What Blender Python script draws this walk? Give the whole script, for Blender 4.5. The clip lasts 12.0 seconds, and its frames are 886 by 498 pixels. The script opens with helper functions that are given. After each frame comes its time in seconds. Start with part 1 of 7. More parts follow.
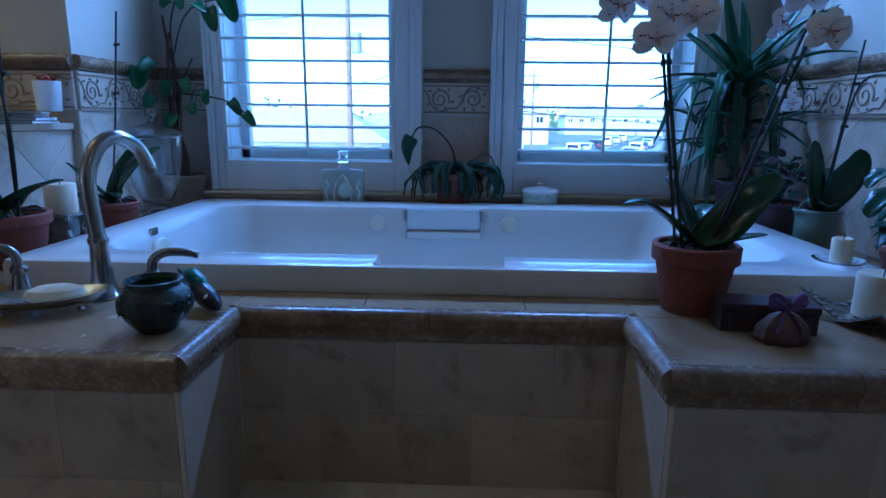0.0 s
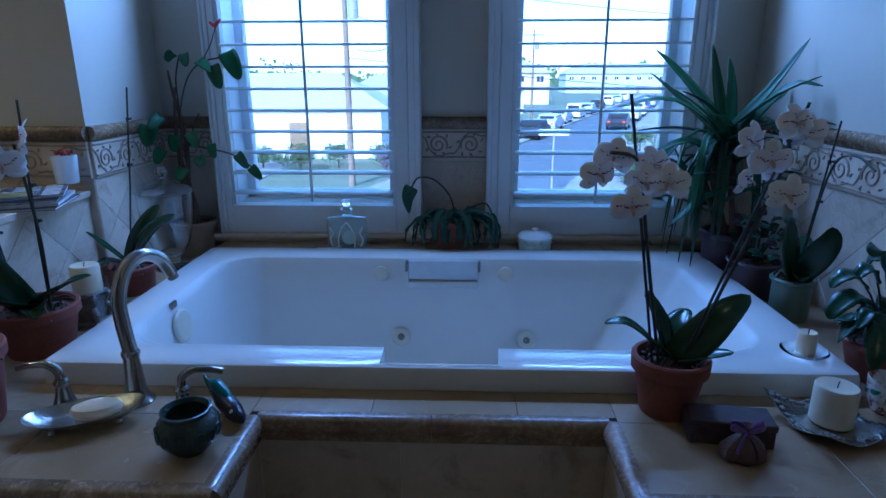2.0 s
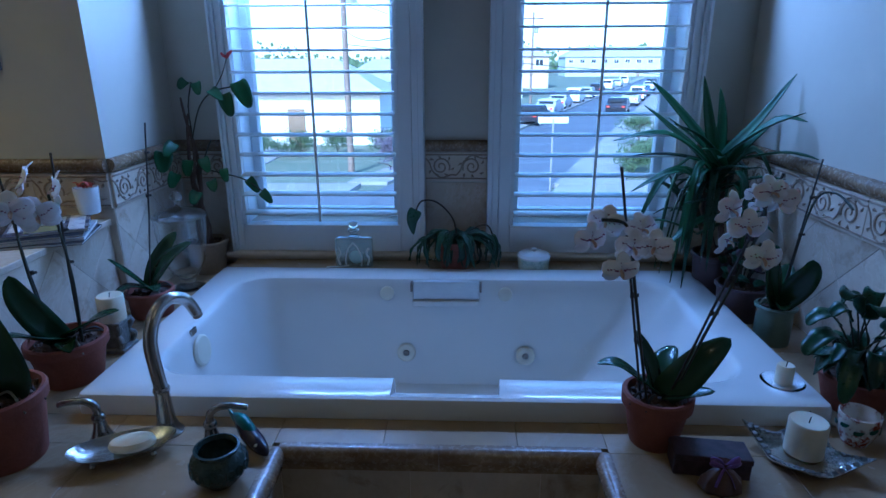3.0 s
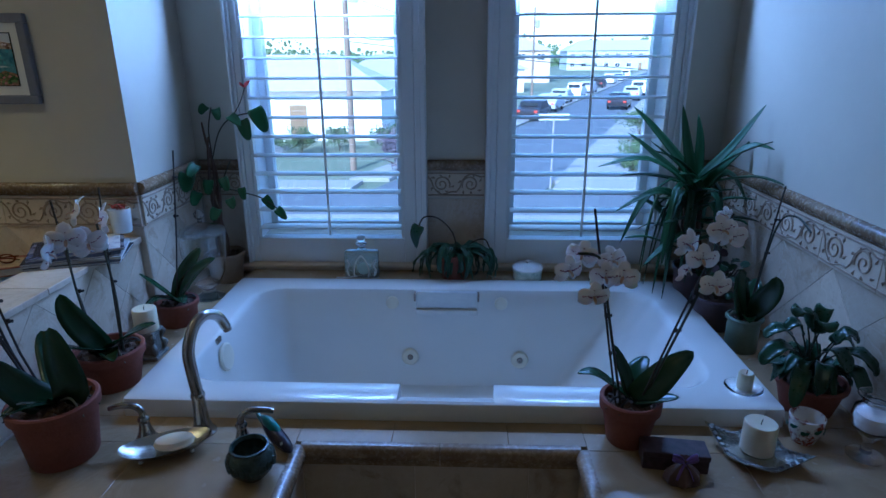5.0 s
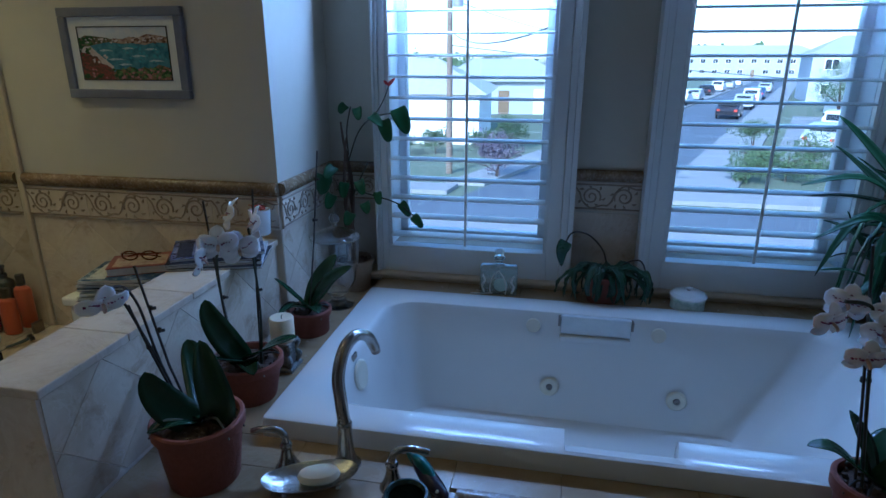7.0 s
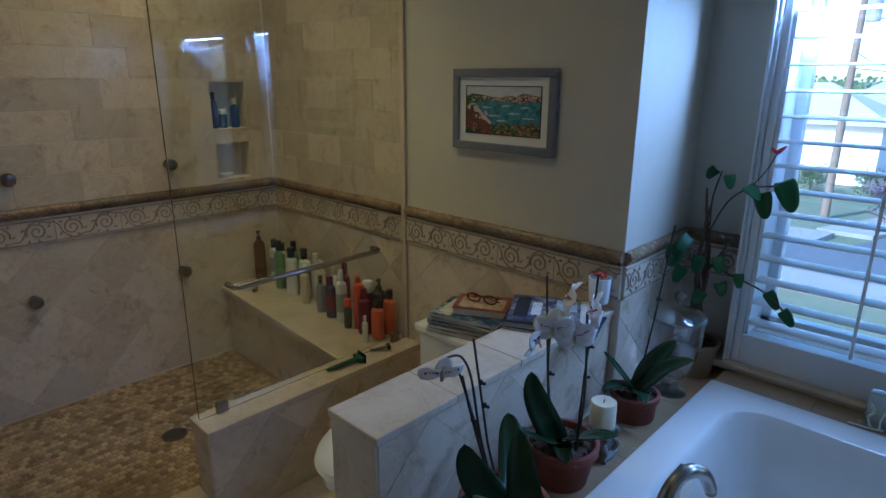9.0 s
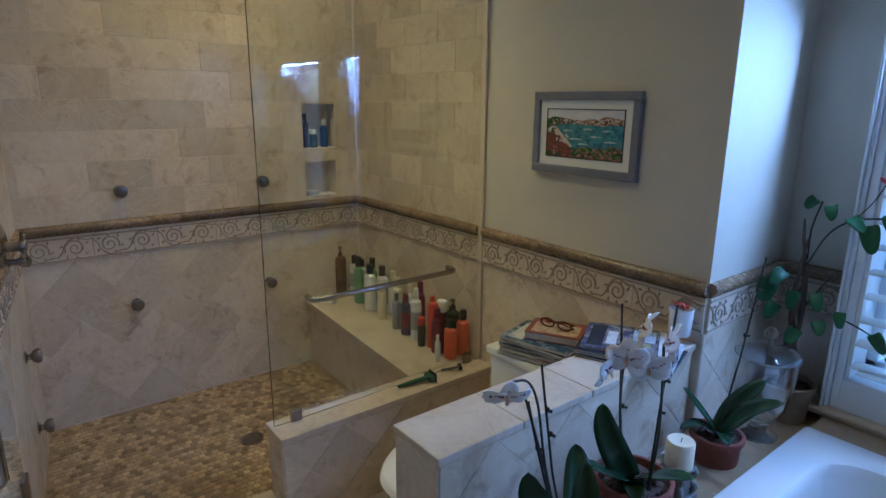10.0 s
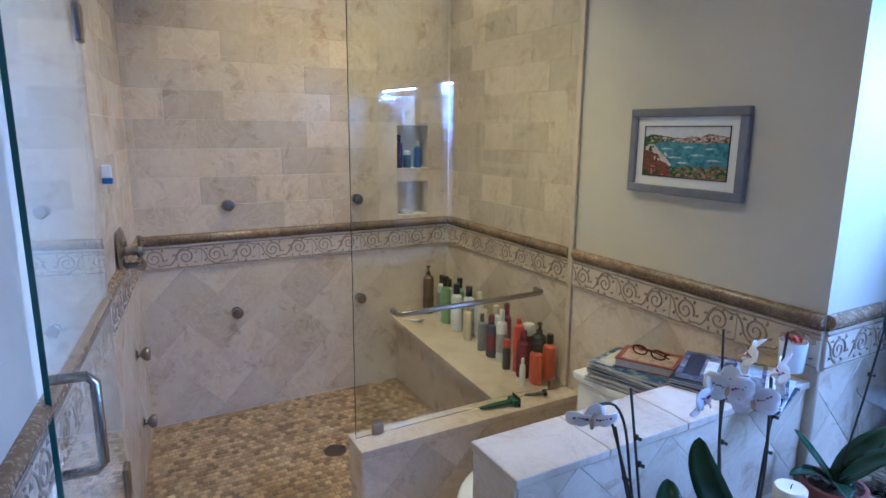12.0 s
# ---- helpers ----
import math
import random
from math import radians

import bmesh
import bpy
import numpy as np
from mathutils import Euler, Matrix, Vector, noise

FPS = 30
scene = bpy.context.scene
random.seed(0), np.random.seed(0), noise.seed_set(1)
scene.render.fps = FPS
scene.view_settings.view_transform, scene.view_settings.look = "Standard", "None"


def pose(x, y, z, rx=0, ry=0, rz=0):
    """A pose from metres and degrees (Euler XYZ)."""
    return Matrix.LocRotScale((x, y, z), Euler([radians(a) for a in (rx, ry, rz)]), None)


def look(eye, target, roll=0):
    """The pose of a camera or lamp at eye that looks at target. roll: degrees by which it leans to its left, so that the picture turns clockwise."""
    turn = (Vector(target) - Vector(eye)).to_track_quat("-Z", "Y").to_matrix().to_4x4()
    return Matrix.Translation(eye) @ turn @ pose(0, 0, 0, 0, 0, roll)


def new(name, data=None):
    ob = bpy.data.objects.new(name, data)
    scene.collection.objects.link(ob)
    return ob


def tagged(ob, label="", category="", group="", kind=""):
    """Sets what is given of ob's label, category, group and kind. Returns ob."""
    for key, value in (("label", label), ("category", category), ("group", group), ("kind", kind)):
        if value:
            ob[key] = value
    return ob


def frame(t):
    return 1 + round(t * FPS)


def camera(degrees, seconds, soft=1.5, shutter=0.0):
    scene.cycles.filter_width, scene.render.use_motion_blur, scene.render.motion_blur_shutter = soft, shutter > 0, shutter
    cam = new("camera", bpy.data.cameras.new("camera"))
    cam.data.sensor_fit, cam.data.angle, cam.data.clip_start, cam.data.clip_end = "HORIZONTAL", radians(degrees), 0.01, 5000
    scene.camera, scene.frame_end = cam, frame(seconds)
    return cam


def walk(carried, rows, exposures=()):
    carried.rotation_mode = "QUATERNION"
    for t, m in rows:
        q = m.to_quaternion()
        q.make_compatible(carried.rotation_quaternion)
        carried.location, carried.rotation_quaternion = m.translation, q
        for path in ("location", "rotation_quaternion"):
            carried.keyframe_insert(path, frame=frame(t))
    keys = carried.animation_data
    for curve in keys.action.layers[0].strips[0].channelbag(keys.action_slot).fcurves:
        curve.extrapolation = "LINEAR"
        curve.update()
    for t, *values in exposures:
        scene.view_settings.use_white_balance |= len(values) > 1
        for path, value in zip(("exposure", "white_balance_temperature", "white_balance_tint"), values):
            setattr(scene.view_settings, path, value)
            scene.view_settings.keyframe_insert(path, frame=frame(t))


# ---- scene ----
cam = camera(73.9, 12.0)
PATH = [
    (0, (0.061, -0.041, 0.863), (-0.011, 1.911, 0.432), 0.6),
    (0.5, (0.055, -0.032, 0.926), (-0.015, 1.919, 0.492), 0.3),
    (1, (0.065, -0.043, 1.013), (-0.012, 1.898, 0.537), 0.1),
    (1.5, (0.067, -0.06, 1.112), (-0.008, 1.87, 0.594), -0.0),
    (2, (0.065, -0.073, 1.192), (-0.008, 1.846, 0.633), -0.1),
    (2.5, (0.061, -0.092, 1.276), (-0.008, 1.817, 0.683), -0.1),
    (3, (0.052, -0.132, 1.354), (-0.017, 1.771, 0.744), -0.2),
    (5, (0.061, -0.293, 1.487), (-0.013, 1.604, 0.858), -0.3),
    (5.5, (0.065, -0.277, 1.475), (-0.012, 1.62, 0.847), -0.4),
    (6, (0.041, -0.239, 1.451), (-0.045, 1.658, 0.823), -0.2),
    (6.5, (-0.042, -0.183, 1.448), (-0.214, 1.708, 0.822), -0.1),
    (7, (-0.184, -0.098, 1.461), (-0.548, 1.77, 0.846), 0.1),
    (7.5, (-0.259, -0.059, 1.545), (-0.925, 1.718, 0.912), -0.0),
    (7.7, (-0.27, -0.03, 1.557), (-1.065, 1.695, 0.93), -0.0),
    (9.3, (-0.293, 0.046, 1.589), (-1.693, 1.371, 1.054), 0.4),
    (9.5, (-0.292, 0.049, 1.586), (-1.732, 1.335, 1.066), 0.5),
    (10, (-0.278, 0.059, 1.586), (-1.805, 1.256, 1.099), 0.5),
    (10.5, (-0.272, 0.064, 1.575), (-1.862, 1.188, 1.123), 0.5),
    (11, (-0.272, 0.063, 1.57), (-1.912, 1.126, 1.144), 0.6),
    (11.5, (-0.279, 0.067, 1.561), (-1.958, 1.072, 1.151), 0.5),
    (12, (-0.282, 0.078, 1.544), (-1.996, 1.03, 1.147), 0.5),
]
EXPOSURES = [(0.0, 2.0, 3800, 10), (1.0, 1.8, 3860, 10), (1.5, 1.75, 3920, 10), (3.0, 1.75, 4000, 10), (5.5, 1.75, 4230, 9), (6.5, 1.68, 4250, 8), (7.7, 1.35, 4300, 5), (9.3, 1.85, 4400, 8), (12.0, 3.05, 4090, 16)]
walk(cam, [(t, look(eye, target, roll)) for t, eye, target, roll in PATH], EXPOSURES)

# ---- daylight and lamps ----
world = bpy.data.worlds.new("sky")
scene.world = world
world.use_nodes = True
wn, wl = world.node_tree.nodes, world.node_tree.links
wn.clear()
sky = wn.new("ShaderNodeTexSky")
sky.sky_type = "NISHITA"
sky.sun_disc = False
sky.sun_elevation, sky.sun_rotation = radians(32), radians(200)
back = wn.new("ShaderNodeBackground")
back.inputs["Strength"].default_value = 0.15
wout = wn.new("ShaderNodeOutputWorld")
wl.new(sky.outputs[0], back.inputs[0])
wl.new(back.outputs[0], wout.inputs[0])

sun = new("sun", bpy.data.lights.new("sun", "SUN"))
sun.data.energy, sun.data.angle, sun.data.color = 2.5, radians(0.6), (1.0, 0.97, 0.92)
sun.matrix_world = look((0, 0, 0), (0.28, 0.8, -0.53))


def spot(name, x, y, z, watts, degrees, color, size=0.05):
    lamp = new(name, bpy.data.lights.new(name, "SPOT"))
    lamp.data.energy, lamp.data.spot_size, lamp.data.spot_blend = watts, radians(degrees), 0.6
    lamp.data.color, lamp.data.shadow_soft_size = color, size
    lamp.location = (x, y, z)
    return lamp


WARM = (1.0, 0.68, 0.21)
spot("shower_lamp", -2.70, 0.80, 2.92, 6.6, 96, WARM)
spot("shower_lamp", -2.75, 1.45, 2.92, 5.0, 96, WARM)
spot("toilet_lamp", -1.65, 0.75, 2.92, 3.2, 112, WARM)
spot("room_lamp", 0.45, -0.80, 2.92, 2.2, 120, WARM)

# the sky's light in the upper part of the window openings: under the heads, and behind the louvres
def window_light(x, y, z, wide, deep, watts, aim):
    lamp = new("window_light", bpy.data.lights.new("window_light", "AREA"))
    lamp.data.shape, lamp.data.size, lamp.data.size_y = "RECTANGLE", wide, deep
    lamp.data.energy, lamp.data.color = watts, (0.52, 0.67, 1.0)
    lamp.matrix_world = look((x, y, z), aim)


for wx in (-0.54, 0.571):
    window_light(wx, 2.228, 1.868, 0.62, 0.03, 3.4, (wx, 2.02, 0.6))
window_light(-0.54, 2.34, 1.72, 0.56, 0.24, 2.6, (-0.54, 0.0, 1.5))
# ---- materials ----
def node(nt, kind, **inputs):
    n = nt.nodes.new(kind)
    for key, value in inputs.items():
        n.inputs[key.replace("_", " ")].default_value = value
    return n


def surface(name, color, color2=None, scale=8.0, rough=0.5, metal=0.0, bump=0.0, bump_scale=None, coat=0.0, spread=0.12, stain=None, stain_scale=11.0,
            trans=0.0, ior=1.45, detail=6.0, mix=0.5, sharp=0.0, sss=0.0, vein=None, vein_scale=3.0, world=True):
    """A surface with two scales of colour change, a change from piece to piece and a fine relief."""
    m = bpy.data.materials.new(name)
    m.use_nodes = True
    nt = m.node_tree
    b = nt.nodes["Principled BSDF"]
    b.inputs["Roughness"].default_value, b.inputs["Metallic"].default_value = rough, metal
    b.inputs["IOR"].default_value = ior
    b.inputs["Transmission Weight"].default_value = trans
    b.inputs["Coat Weight"].default_value = coat
    if sss:
        b.inputs["Subsurface Weight"].default_value = sss
        b.inputs["Subsurface Radius"].default_value = (0.02, 0.012, 0.008)
    geo = nt.nodes.new("ShaderNodeNewGeometry" if world else "ShaderNodeTexCoord")
    place = geo.outputs["Position" if world else "Object"]
    color2 = color2 or tuple(c * 0.75 for c in color)
    n1 = node(nt, "ShaderNodeTexNoise", Scale=scale, Detail=detail, Roughness=0.6)
    n2 = node(nt, "ShaderNodeTexNoise", Scale=scale * 7.3, Detail=3.0)
    nt.links.new(place, n1.inputs["Vector"])
    nt.links.new(place, n2.inputs["Vector"])
    both = nt.nodes.new("ShaderNodeMath")
    both.operation = "MULTIPLY_ADD"
    both.inputs[1].default_value = 0.35
    nt.links.new(n2.outputs["Fac"], both.inputs[0])
    nt.links.new(n1.outputs["Fac"], both.inputs[2])
    ramp = nt.nodes.new("ShaderNodeMapRange")
    half = 0.28 * (1 - sharp) + 0.01
    ramp.inputs["From Min"].default_value, ramp.inputs["From Max"].default_value = 0.175 + mix - half, 0.175 + mix + half
    nt.links.new(both.outputs[0], ramp.inputs["Value"])
    mixer = nt.nodes.new("ShaderNodeMix")
    mixer.data_type = "RGBA"
    mixer.inputs[6].default_value, mixer.inputs[7].default_value = (*color, 1), (*color2, 1)
    nt.links.new(ramp.outputs[0], mixer.inputs[0])
    out = mixer.outputs[2]
    if vein:
        warp = node(nt, "ShaderNodeTexNoise", Scale=vein_scale, Detail=8.0, Roughness=0.7, Distortion=1.2)
        nt.links.new(place, warp.inputs["Vector"])
        off = nt.nodes.new("ShaderNodeMath")
        off.operation = "SUBTRACT"
        off.inputs[1].default_value = 0.5
        nt.links.new(warp.outputs["Fac"], off.inputs[0])
        dist = nt.nodes.new("ShaderNodeMath")
        dist.operation = "ABSOLUTE"
        nt.links.new(off.outputs[0], dist.inputs[0])
        band = nt.nodes.new("ShaderNodeMapRange")
        band.inputs["From Min"].default_value, band.inputs["From Max"].default_value = 0.0, 0.035
        band.inputs["To Min"].default_value, band.inputs["To Max"].default_value = 0.55, 0.0
        nt.links.new(dist.outputs[0], band.inputs["Value"])
        soft = nt.nodes.new("ShaderNodeMath")
        soft.operation = "MULTIPLY"
        nt.links.new(ramp.outputs[0], soft.inputs[1])
        nt.links.new(band.outputs[0], soft.inputs[0])
        vm = nt.nodes.new("ShaderNodeMix")
        vm.data_type = "RGBA"
        nt.links.new(soft.outputs[0], vm.inputs[0])
        nt.links.new(out, vm.inputs[6])
        vm.inputs[7].default_value = (*vein, 1)
        out = vm.outputs[2]
    if stain:
        spots = node(nt, "ShaderNodeTexNoise", Scale=stain_scale, Detail=7.0, Roughness=0.68, Distortion=0.5)
        nt.links.new(place, spots.inputs["Vector"])
        part_of = nt.nodes.new("ShaderNodeMapRange")
        part_of.inputs["From Min"].default_value, part_of.inputs["From Max"].default_value = 0.55, 0.72
        part_of.inputs["To Max"].default_value = 0.75
        nt.links.new(spots.outputs["Fac"], part_of.inputs["Value"])
        sm = nt.nodes.new("ShaderNodeMix")
        sm.data_type = "RGBA"
        nt.links.new(part_of.outputs[0], sm.inputs[0])
        nt.links.new(out, sm.inputs[6])
        sm.inputs[7].default_value = (*stain, 1)
        out = sm.outputs[2]
    if spread:
        info = nt.nodes.new("ShaderNodeObjectInfo")
        span = nt.nodes.new("ShaderNodeMapRange")
        span.inputs["To Min"].default_value, span.inputs["To Max"].default_value = 1 - spread, 1 + spread
        nt.links.new(info.outputs["Random"], span.inputs["Value"])
        hsv = nt.nodes.new("ShaderNodeHueSaturation")
        nt.links.new(span.outputs[0], hsv.inputs["Value"])
        nt.links.new(out, hsv.inputs["Color"])
        out = hsv.outputs[0]
    nt.links.new(out, b.inputs["Base Color"])
    rr = nt.nodes.new("ShaderNodeMapRange")
    rr.inputs["To Min"].default_value, rr.inputs["To Max"].default_value = rough * 0.85, min(1.0, rough * 1.2)
    nt.links.new(n2.outputs["Fac"], rr.inputs["Value"])
    if trans == 0:
        nt.links.new(rr.outputs[0], b.inputs["Roughness"])
    if bump:
        bn = node(nt, "ShaderNodeTexNoise", Scale=bump_scale or scale * 12, Detail=4.0)
        nt.links.new(place, bn.inputs["Vector"])
        bp = node(nt, "ShaderNodeBump", Strength=bump, Distance=0.004)
        nt.links.new(bn.outputs["Fac"], bp.inputs["Height"])
        nt.links.new(bp.outputs[0], b.inputs["Normal"])
    return m


def clear(name, color=(1, 1, 1), rough=0.0, ior=1.45):
    m = bpy.data.materials.new(name)
    m.use_nodes = True
    b = m.node_tree.nodes["Principled BSDF"]
    b.inputs["Base Color"].default_value = (*color, 1)
    b.inputs["Roughness"].default_value, b.inputs["IOR"].default_value = rough, ior
    b.inputs["Transmission Weight"].default_value = 1.0
    return m


def island(m, spread):
    """Varies the joined pieces of one mesh in brightness."""
    nt = m.node_tree
    b = nt.nodes["Principled BSDF"]
    was = b.inputs["Base Color"].links[0].from_socket
    geo = nt.nodes.new("ShaderNodeNewGeometry")
    span = nt.nodes.new("ShaderNodeMapRange")
    span.inputs["To Min"].default_value, span.inputs["To Max"].default_value = 1 - spread, 1 + spread
    hsv = nt.nodes.new("ShaderNodeHueSaturation")
    nt.links.new(geo.outputs["Random Per Island"], span.inputs["Value"])
    nt.links.new(span.outputs[0], hsv.inputs["Value"])
    nt.links.new(was, hsv.inputs["Color"])
    nt.links.new(hsv.outputs[0], b.inputs["Base Color"])
    return m


PAINT = surface("wall_paint", (0.575, 0.525, 0.415), (0.545, 0.495, 0.39), 3, 0.48, bump=0.15, bump_scale=260, spread=0)
# wall paint darkened to tan, and a darker ceiling: unseen surfaces toned against bounced daylight
REARDIM = surface("bounce_dimming_tan", (0.30, 0.25, 0.17), (0.27, 0.22, 0.15), 3, 0.75, bump=0.15, bump_scale=260, spread=0)
CEILING = surface("ceiling_paint", (0.52, 0.47, 0.38), (0.49, 0.44, 0.35), 3, 0.85, bump=0.1, bump_scale=200, spread=0)
MARBLE = surface("marble_tile", (0.68, 0.59, 0.45), (0.53, 0.42, 0.29), 5, 0.2, vein=(0.78, 0.71, 0.58), vein_scale=6, spread=0.13, stain=(0.36, 0.25, 0.15))
CREAM = surface("cream_marble", (0.66, 0.57, 0.43), (0.54, 0.44, 0.32), 6, 0.2, bump=0.02, vein=(0.42, 0.33, 0.23), vein_scale=5, spread=0.06, stain=(0.44, 0.33, 0.22))
DECKFRONT = surface("deck_front_tile", (0.56, 0.47, 0.34), (0.40, 0.32, 0.22), 9, 0.3, vein=(0.45, 0.36, 0.25), vein_scale=6, spread=0.16, stain=(0.20, 0.14, 0.09))
DECKSTONE = surface("deck_marble", (0.36, 0.265, 0.15), (0.28, 0.20, 0.11), 4, 0.25, bump=0.03, vein=(0.40, 0.31, 0.20), vein_scale=3, spread=0.05)
BROWN = surface("brown_marble", (0.125, 0.078, 0.040), (0.27, 0.19, 0.11), 14, 0.26, coat=0.1, vein=(0.46, 0.36, 0.23), vein_scale=8, spread=0.22)
BORDER = surface("border_stone", (0.66, 0.57, 0.43), (0.55, 0.45, 0.32), 14, 0.45, bump=0.2, bump_scale=300, spread=0.07)
SCROLL = surface("scroll_relief", (0.22, 0.155, 0.10), (0.42, 0.33, 0.23), 30, 0.35, spread=0.08)
GROUT = surface("grout", (0.74, 0.66, 0.54), (0.66, 0.57, 0.45), 20, 0.85, bump=0.2, spread=0)
MOSAIC = island(surface("mosaic_stone", (0.24, 0.155, 0.07), (0.47, 0.35, 0.195), 7, 0.4, spread=0.0), 0.52)
MOSAIC_PIECE = surface("mosaic_piece", (0.24, 0.155, 0.07), (0.47, 0.35, 0.195), 7, 0.4, spread=0.52)
FLOORGROUT = surface("floor_grout", (0.36, 0.26, 0.15), (0.29, 0.20, 0.11), 20, 0.9, spread=0)
ACRYLIC = surface("white_acrylic", (0.70, 0.68, 0.63), (0.68, 0.66, 0.61), 2, 0.15, coat=0.0, spread=0)
WHITE = surface("white_gloss_paint", (0.80, 0.80, 0.78), (0.76, 0.76, 0.74), 4, 0.35, bump=0.03, spread=0.02)
BONE = surface("bone_plastic", (0.70, 0.66, 0.52), (0.66, 0.61, 0.47), 6, 0.3, spread=0.03)
VINYL = surface("window_vinyl", (0.80, 0.81, 0.82), (0.75, 0.76, 0.77), 4, 0.4, spread=0)
PORCELAIN = surface("porcelain", (0.84, 0.83, 0.80), (0.82, 0.81, 0.78), 2, 0.08, coat=0.5, spread=0)
NICKEL = surface("brushed_nickel", (0.44, 0.41, 0.37), (0.34, 0.32, 0.29), 40, 0.23, 1.0, spread=0)
BRONZE = surface("dark_nickel", (0.30, 0.25, 0.20), (0.20, 0.17, 0.14), 40, 0.3, 1.0, spread=0)
SILVER = surface("hammered_silver", (0.62, 0.60, 0.54), (0.48, 0.46, 0.42), 60, 0.22, 1.0, bump=0.45, bump_scale=110, spread=0)
CARVEDSILVER = surface("blackened_silver", (0.16, 0.15, 0.13), (0.34, 0.32, 0.29), 90, 0.35, 1.0, bump=0.5, bump_scale=200, spread=0)
GLASS = clear("shower_glass", (0.925, 0.97, 0.955))
PANE = clear("window_glass", (0.97, 0.985, 0.985))
JARGLASS = clear("jar_glass", (0.97, 0.99, 0.99), 0.0, 1.38)
JARGLASS.node_tree.nodes["Principled BSDF"].inputs["Coat Weight"].default_value = 1.0
GREENEDGE = surface("glass_edge", (0.01, 0.05, 0.045), (0.02, 0.08, 0.07), 20, 0.15, spread=0)
TERRACOTTA = surface("terracotta", (0.25, 0.082, 0.048), (0.18, 0.060, 0.038), 14, 0.75, bump=0.2, spread=0.06)
GREENPOT = surface("green_glazed_clay", (0.17, 0.21, 0.15), (0.11, 0.15, 0.11), 16, 0.35, bump=0.1, spread=0)
STONEPOT = surface("sandstone_pot", (0.34, 0.26, 0.17), (0.24, 0.18, 0.12), 14, 0.7, bump=0.3, spread=0)
DARKPOT = surface("dark_clay", (0.06, 0.04, 0.045), (0.10, 0.06, 0.06), 12, 0.4, bump=0.1, spread=0)
SOIL = surface("bark_soil", (0.06, 0.04, 0.028), (0.14, 0.09, 0.06), 40, 0.95, bump=1.0, bump_scale=120, spread=0)
LEAF = surface("orchid_leaf", (0.020, 0.046, 0.020), (0.030, 0.066, 0.026), 10, 0.22, spread=0.2)
FERN = surface("dark_leaf", (0.014, 0.042, 0.02), (0.028, 0.07, 0.028), 14, 0.28, spread=0.25)
YUCCA = surface("strap_leaf", (0.018, 0.062, 0.02), (0.034, 0.10, 0.03), 12, 0.38, spread=0.25)
VINE = surface("vine_leaf", (0.022, 0.082, 0.024), (0.036, 0.12, 0.03), 12, 0.35, spread=0.2)
STEM = surface("stem", (0.022, 0.018, 0.014), (0.045, 0.036, 0.022), 30, 0.6, spread=0.1)
GREENSTEM = surface("green_stem", (0.025, 0.032, 0.018), (0.05, 0.05, 0.028), 30, 0.5, spread=0.1)
ROOT = surface("orchid_root", (0.30, 0.30, 0.22), (0.20, 0.17, 0.11), 30, 0.7, spread=0.1)
TRUNKSTEM = surface("woody_stem", (0.16, 0.10, 0.065), (0.08, 0.05, 0.035), 30, 0.8, bump=0.5, spread=0)
PETAL = surface("orchid_petal", (0.92, 0.92, 0.92), (0.88, 0.85, 0.87), 40, 0.45, spread=0.03, mix=0.62, sss=0.1)
FLECK = surface("petal_fleck", (0.14, 0.012, 0.10), (0.24, 0.03, 0.14), 90, 0.5, spread=0)
LIP = surface("orchid_lip", (0.50, 0.26, 0.30), (0.72, 0.60, 0.34), 150, 0.4, spread=0)
SPATHE = surface("red_spathe", (0.65, 0.09, 0.10), (0.5, 0.06, 0.08), 20, 0.3, spread=0.1)
WAX = surface("candle_wax", (0.74, 0.67, 0.49), (0.69, 0.61, 0.43), 20, 0.45, sss=0.3, spread=0.03)
WICK = surface("wick", (0.03, 0.03, 0.03), None, 40, 0.9, spread=0)
SOAP = surface("soap", (0.80, 0.72, 0.54), (0.76, 0.67, 0.48), 12, 0.35, sss=0.2, spread=0)
JADE = surface("dark_green_ceramic", (0.020, 0.036, 0.031), (0.06, 0.085, 0.07), 45, 0.22, bump=0.8, bump_scale=90, spread=0)
FISHTEAL = surface("teal_paint", (0.014, 0.10, 0.09), (0.03, 0.16, 0.12), 40, 0.3, spread=0)
FISHDARK = surface("dark_fish_paint", (0.022, 0.022, 0.034), (0.05, 0.03, 0.045), 30, 0.25, spread=0)
BOXDARK = surface("dark_purple_card", (0.024, 0.014, 0.02), (0.085, 0.052, 0.06), 55, 0.45, spread=0)
SATIN = surface("brown_satin", (0.085, 0.048, 0.042), (0.15, 0.09, 0.075), 30, 0.4, bump=0.6, bump_scale=70, spread=0)
RIBBON = surface("purple_ribbon", (0.16, 0.08, 0.28), (0.24, 0.14, 0.38), 40, 0.35, spread=0)
FRAMEGREY = surface("grey_picture_frame", (0.21, 0.21, 0.24), (0.16, 0.16, 0.19), 25, 0.4, bump=0.1, spread=0)
MAT = surface("picture_mat", (0.80, 0.78, 0.72), (0.78, 0.76, 0.70), 10, 0.9, spread=0)
PAPER = surface("paper_edges", (0.75, 0.72, 0.66), (0.55, 0.52, 0.48), 60, 0.8, spread=0.05)


def plain(name, color, rough=0.4, metal=0.0, spread=0.0):
    return surface(name, color, tuple(c * 0.85 for c in color), 25, rough, metal, spread=spread)
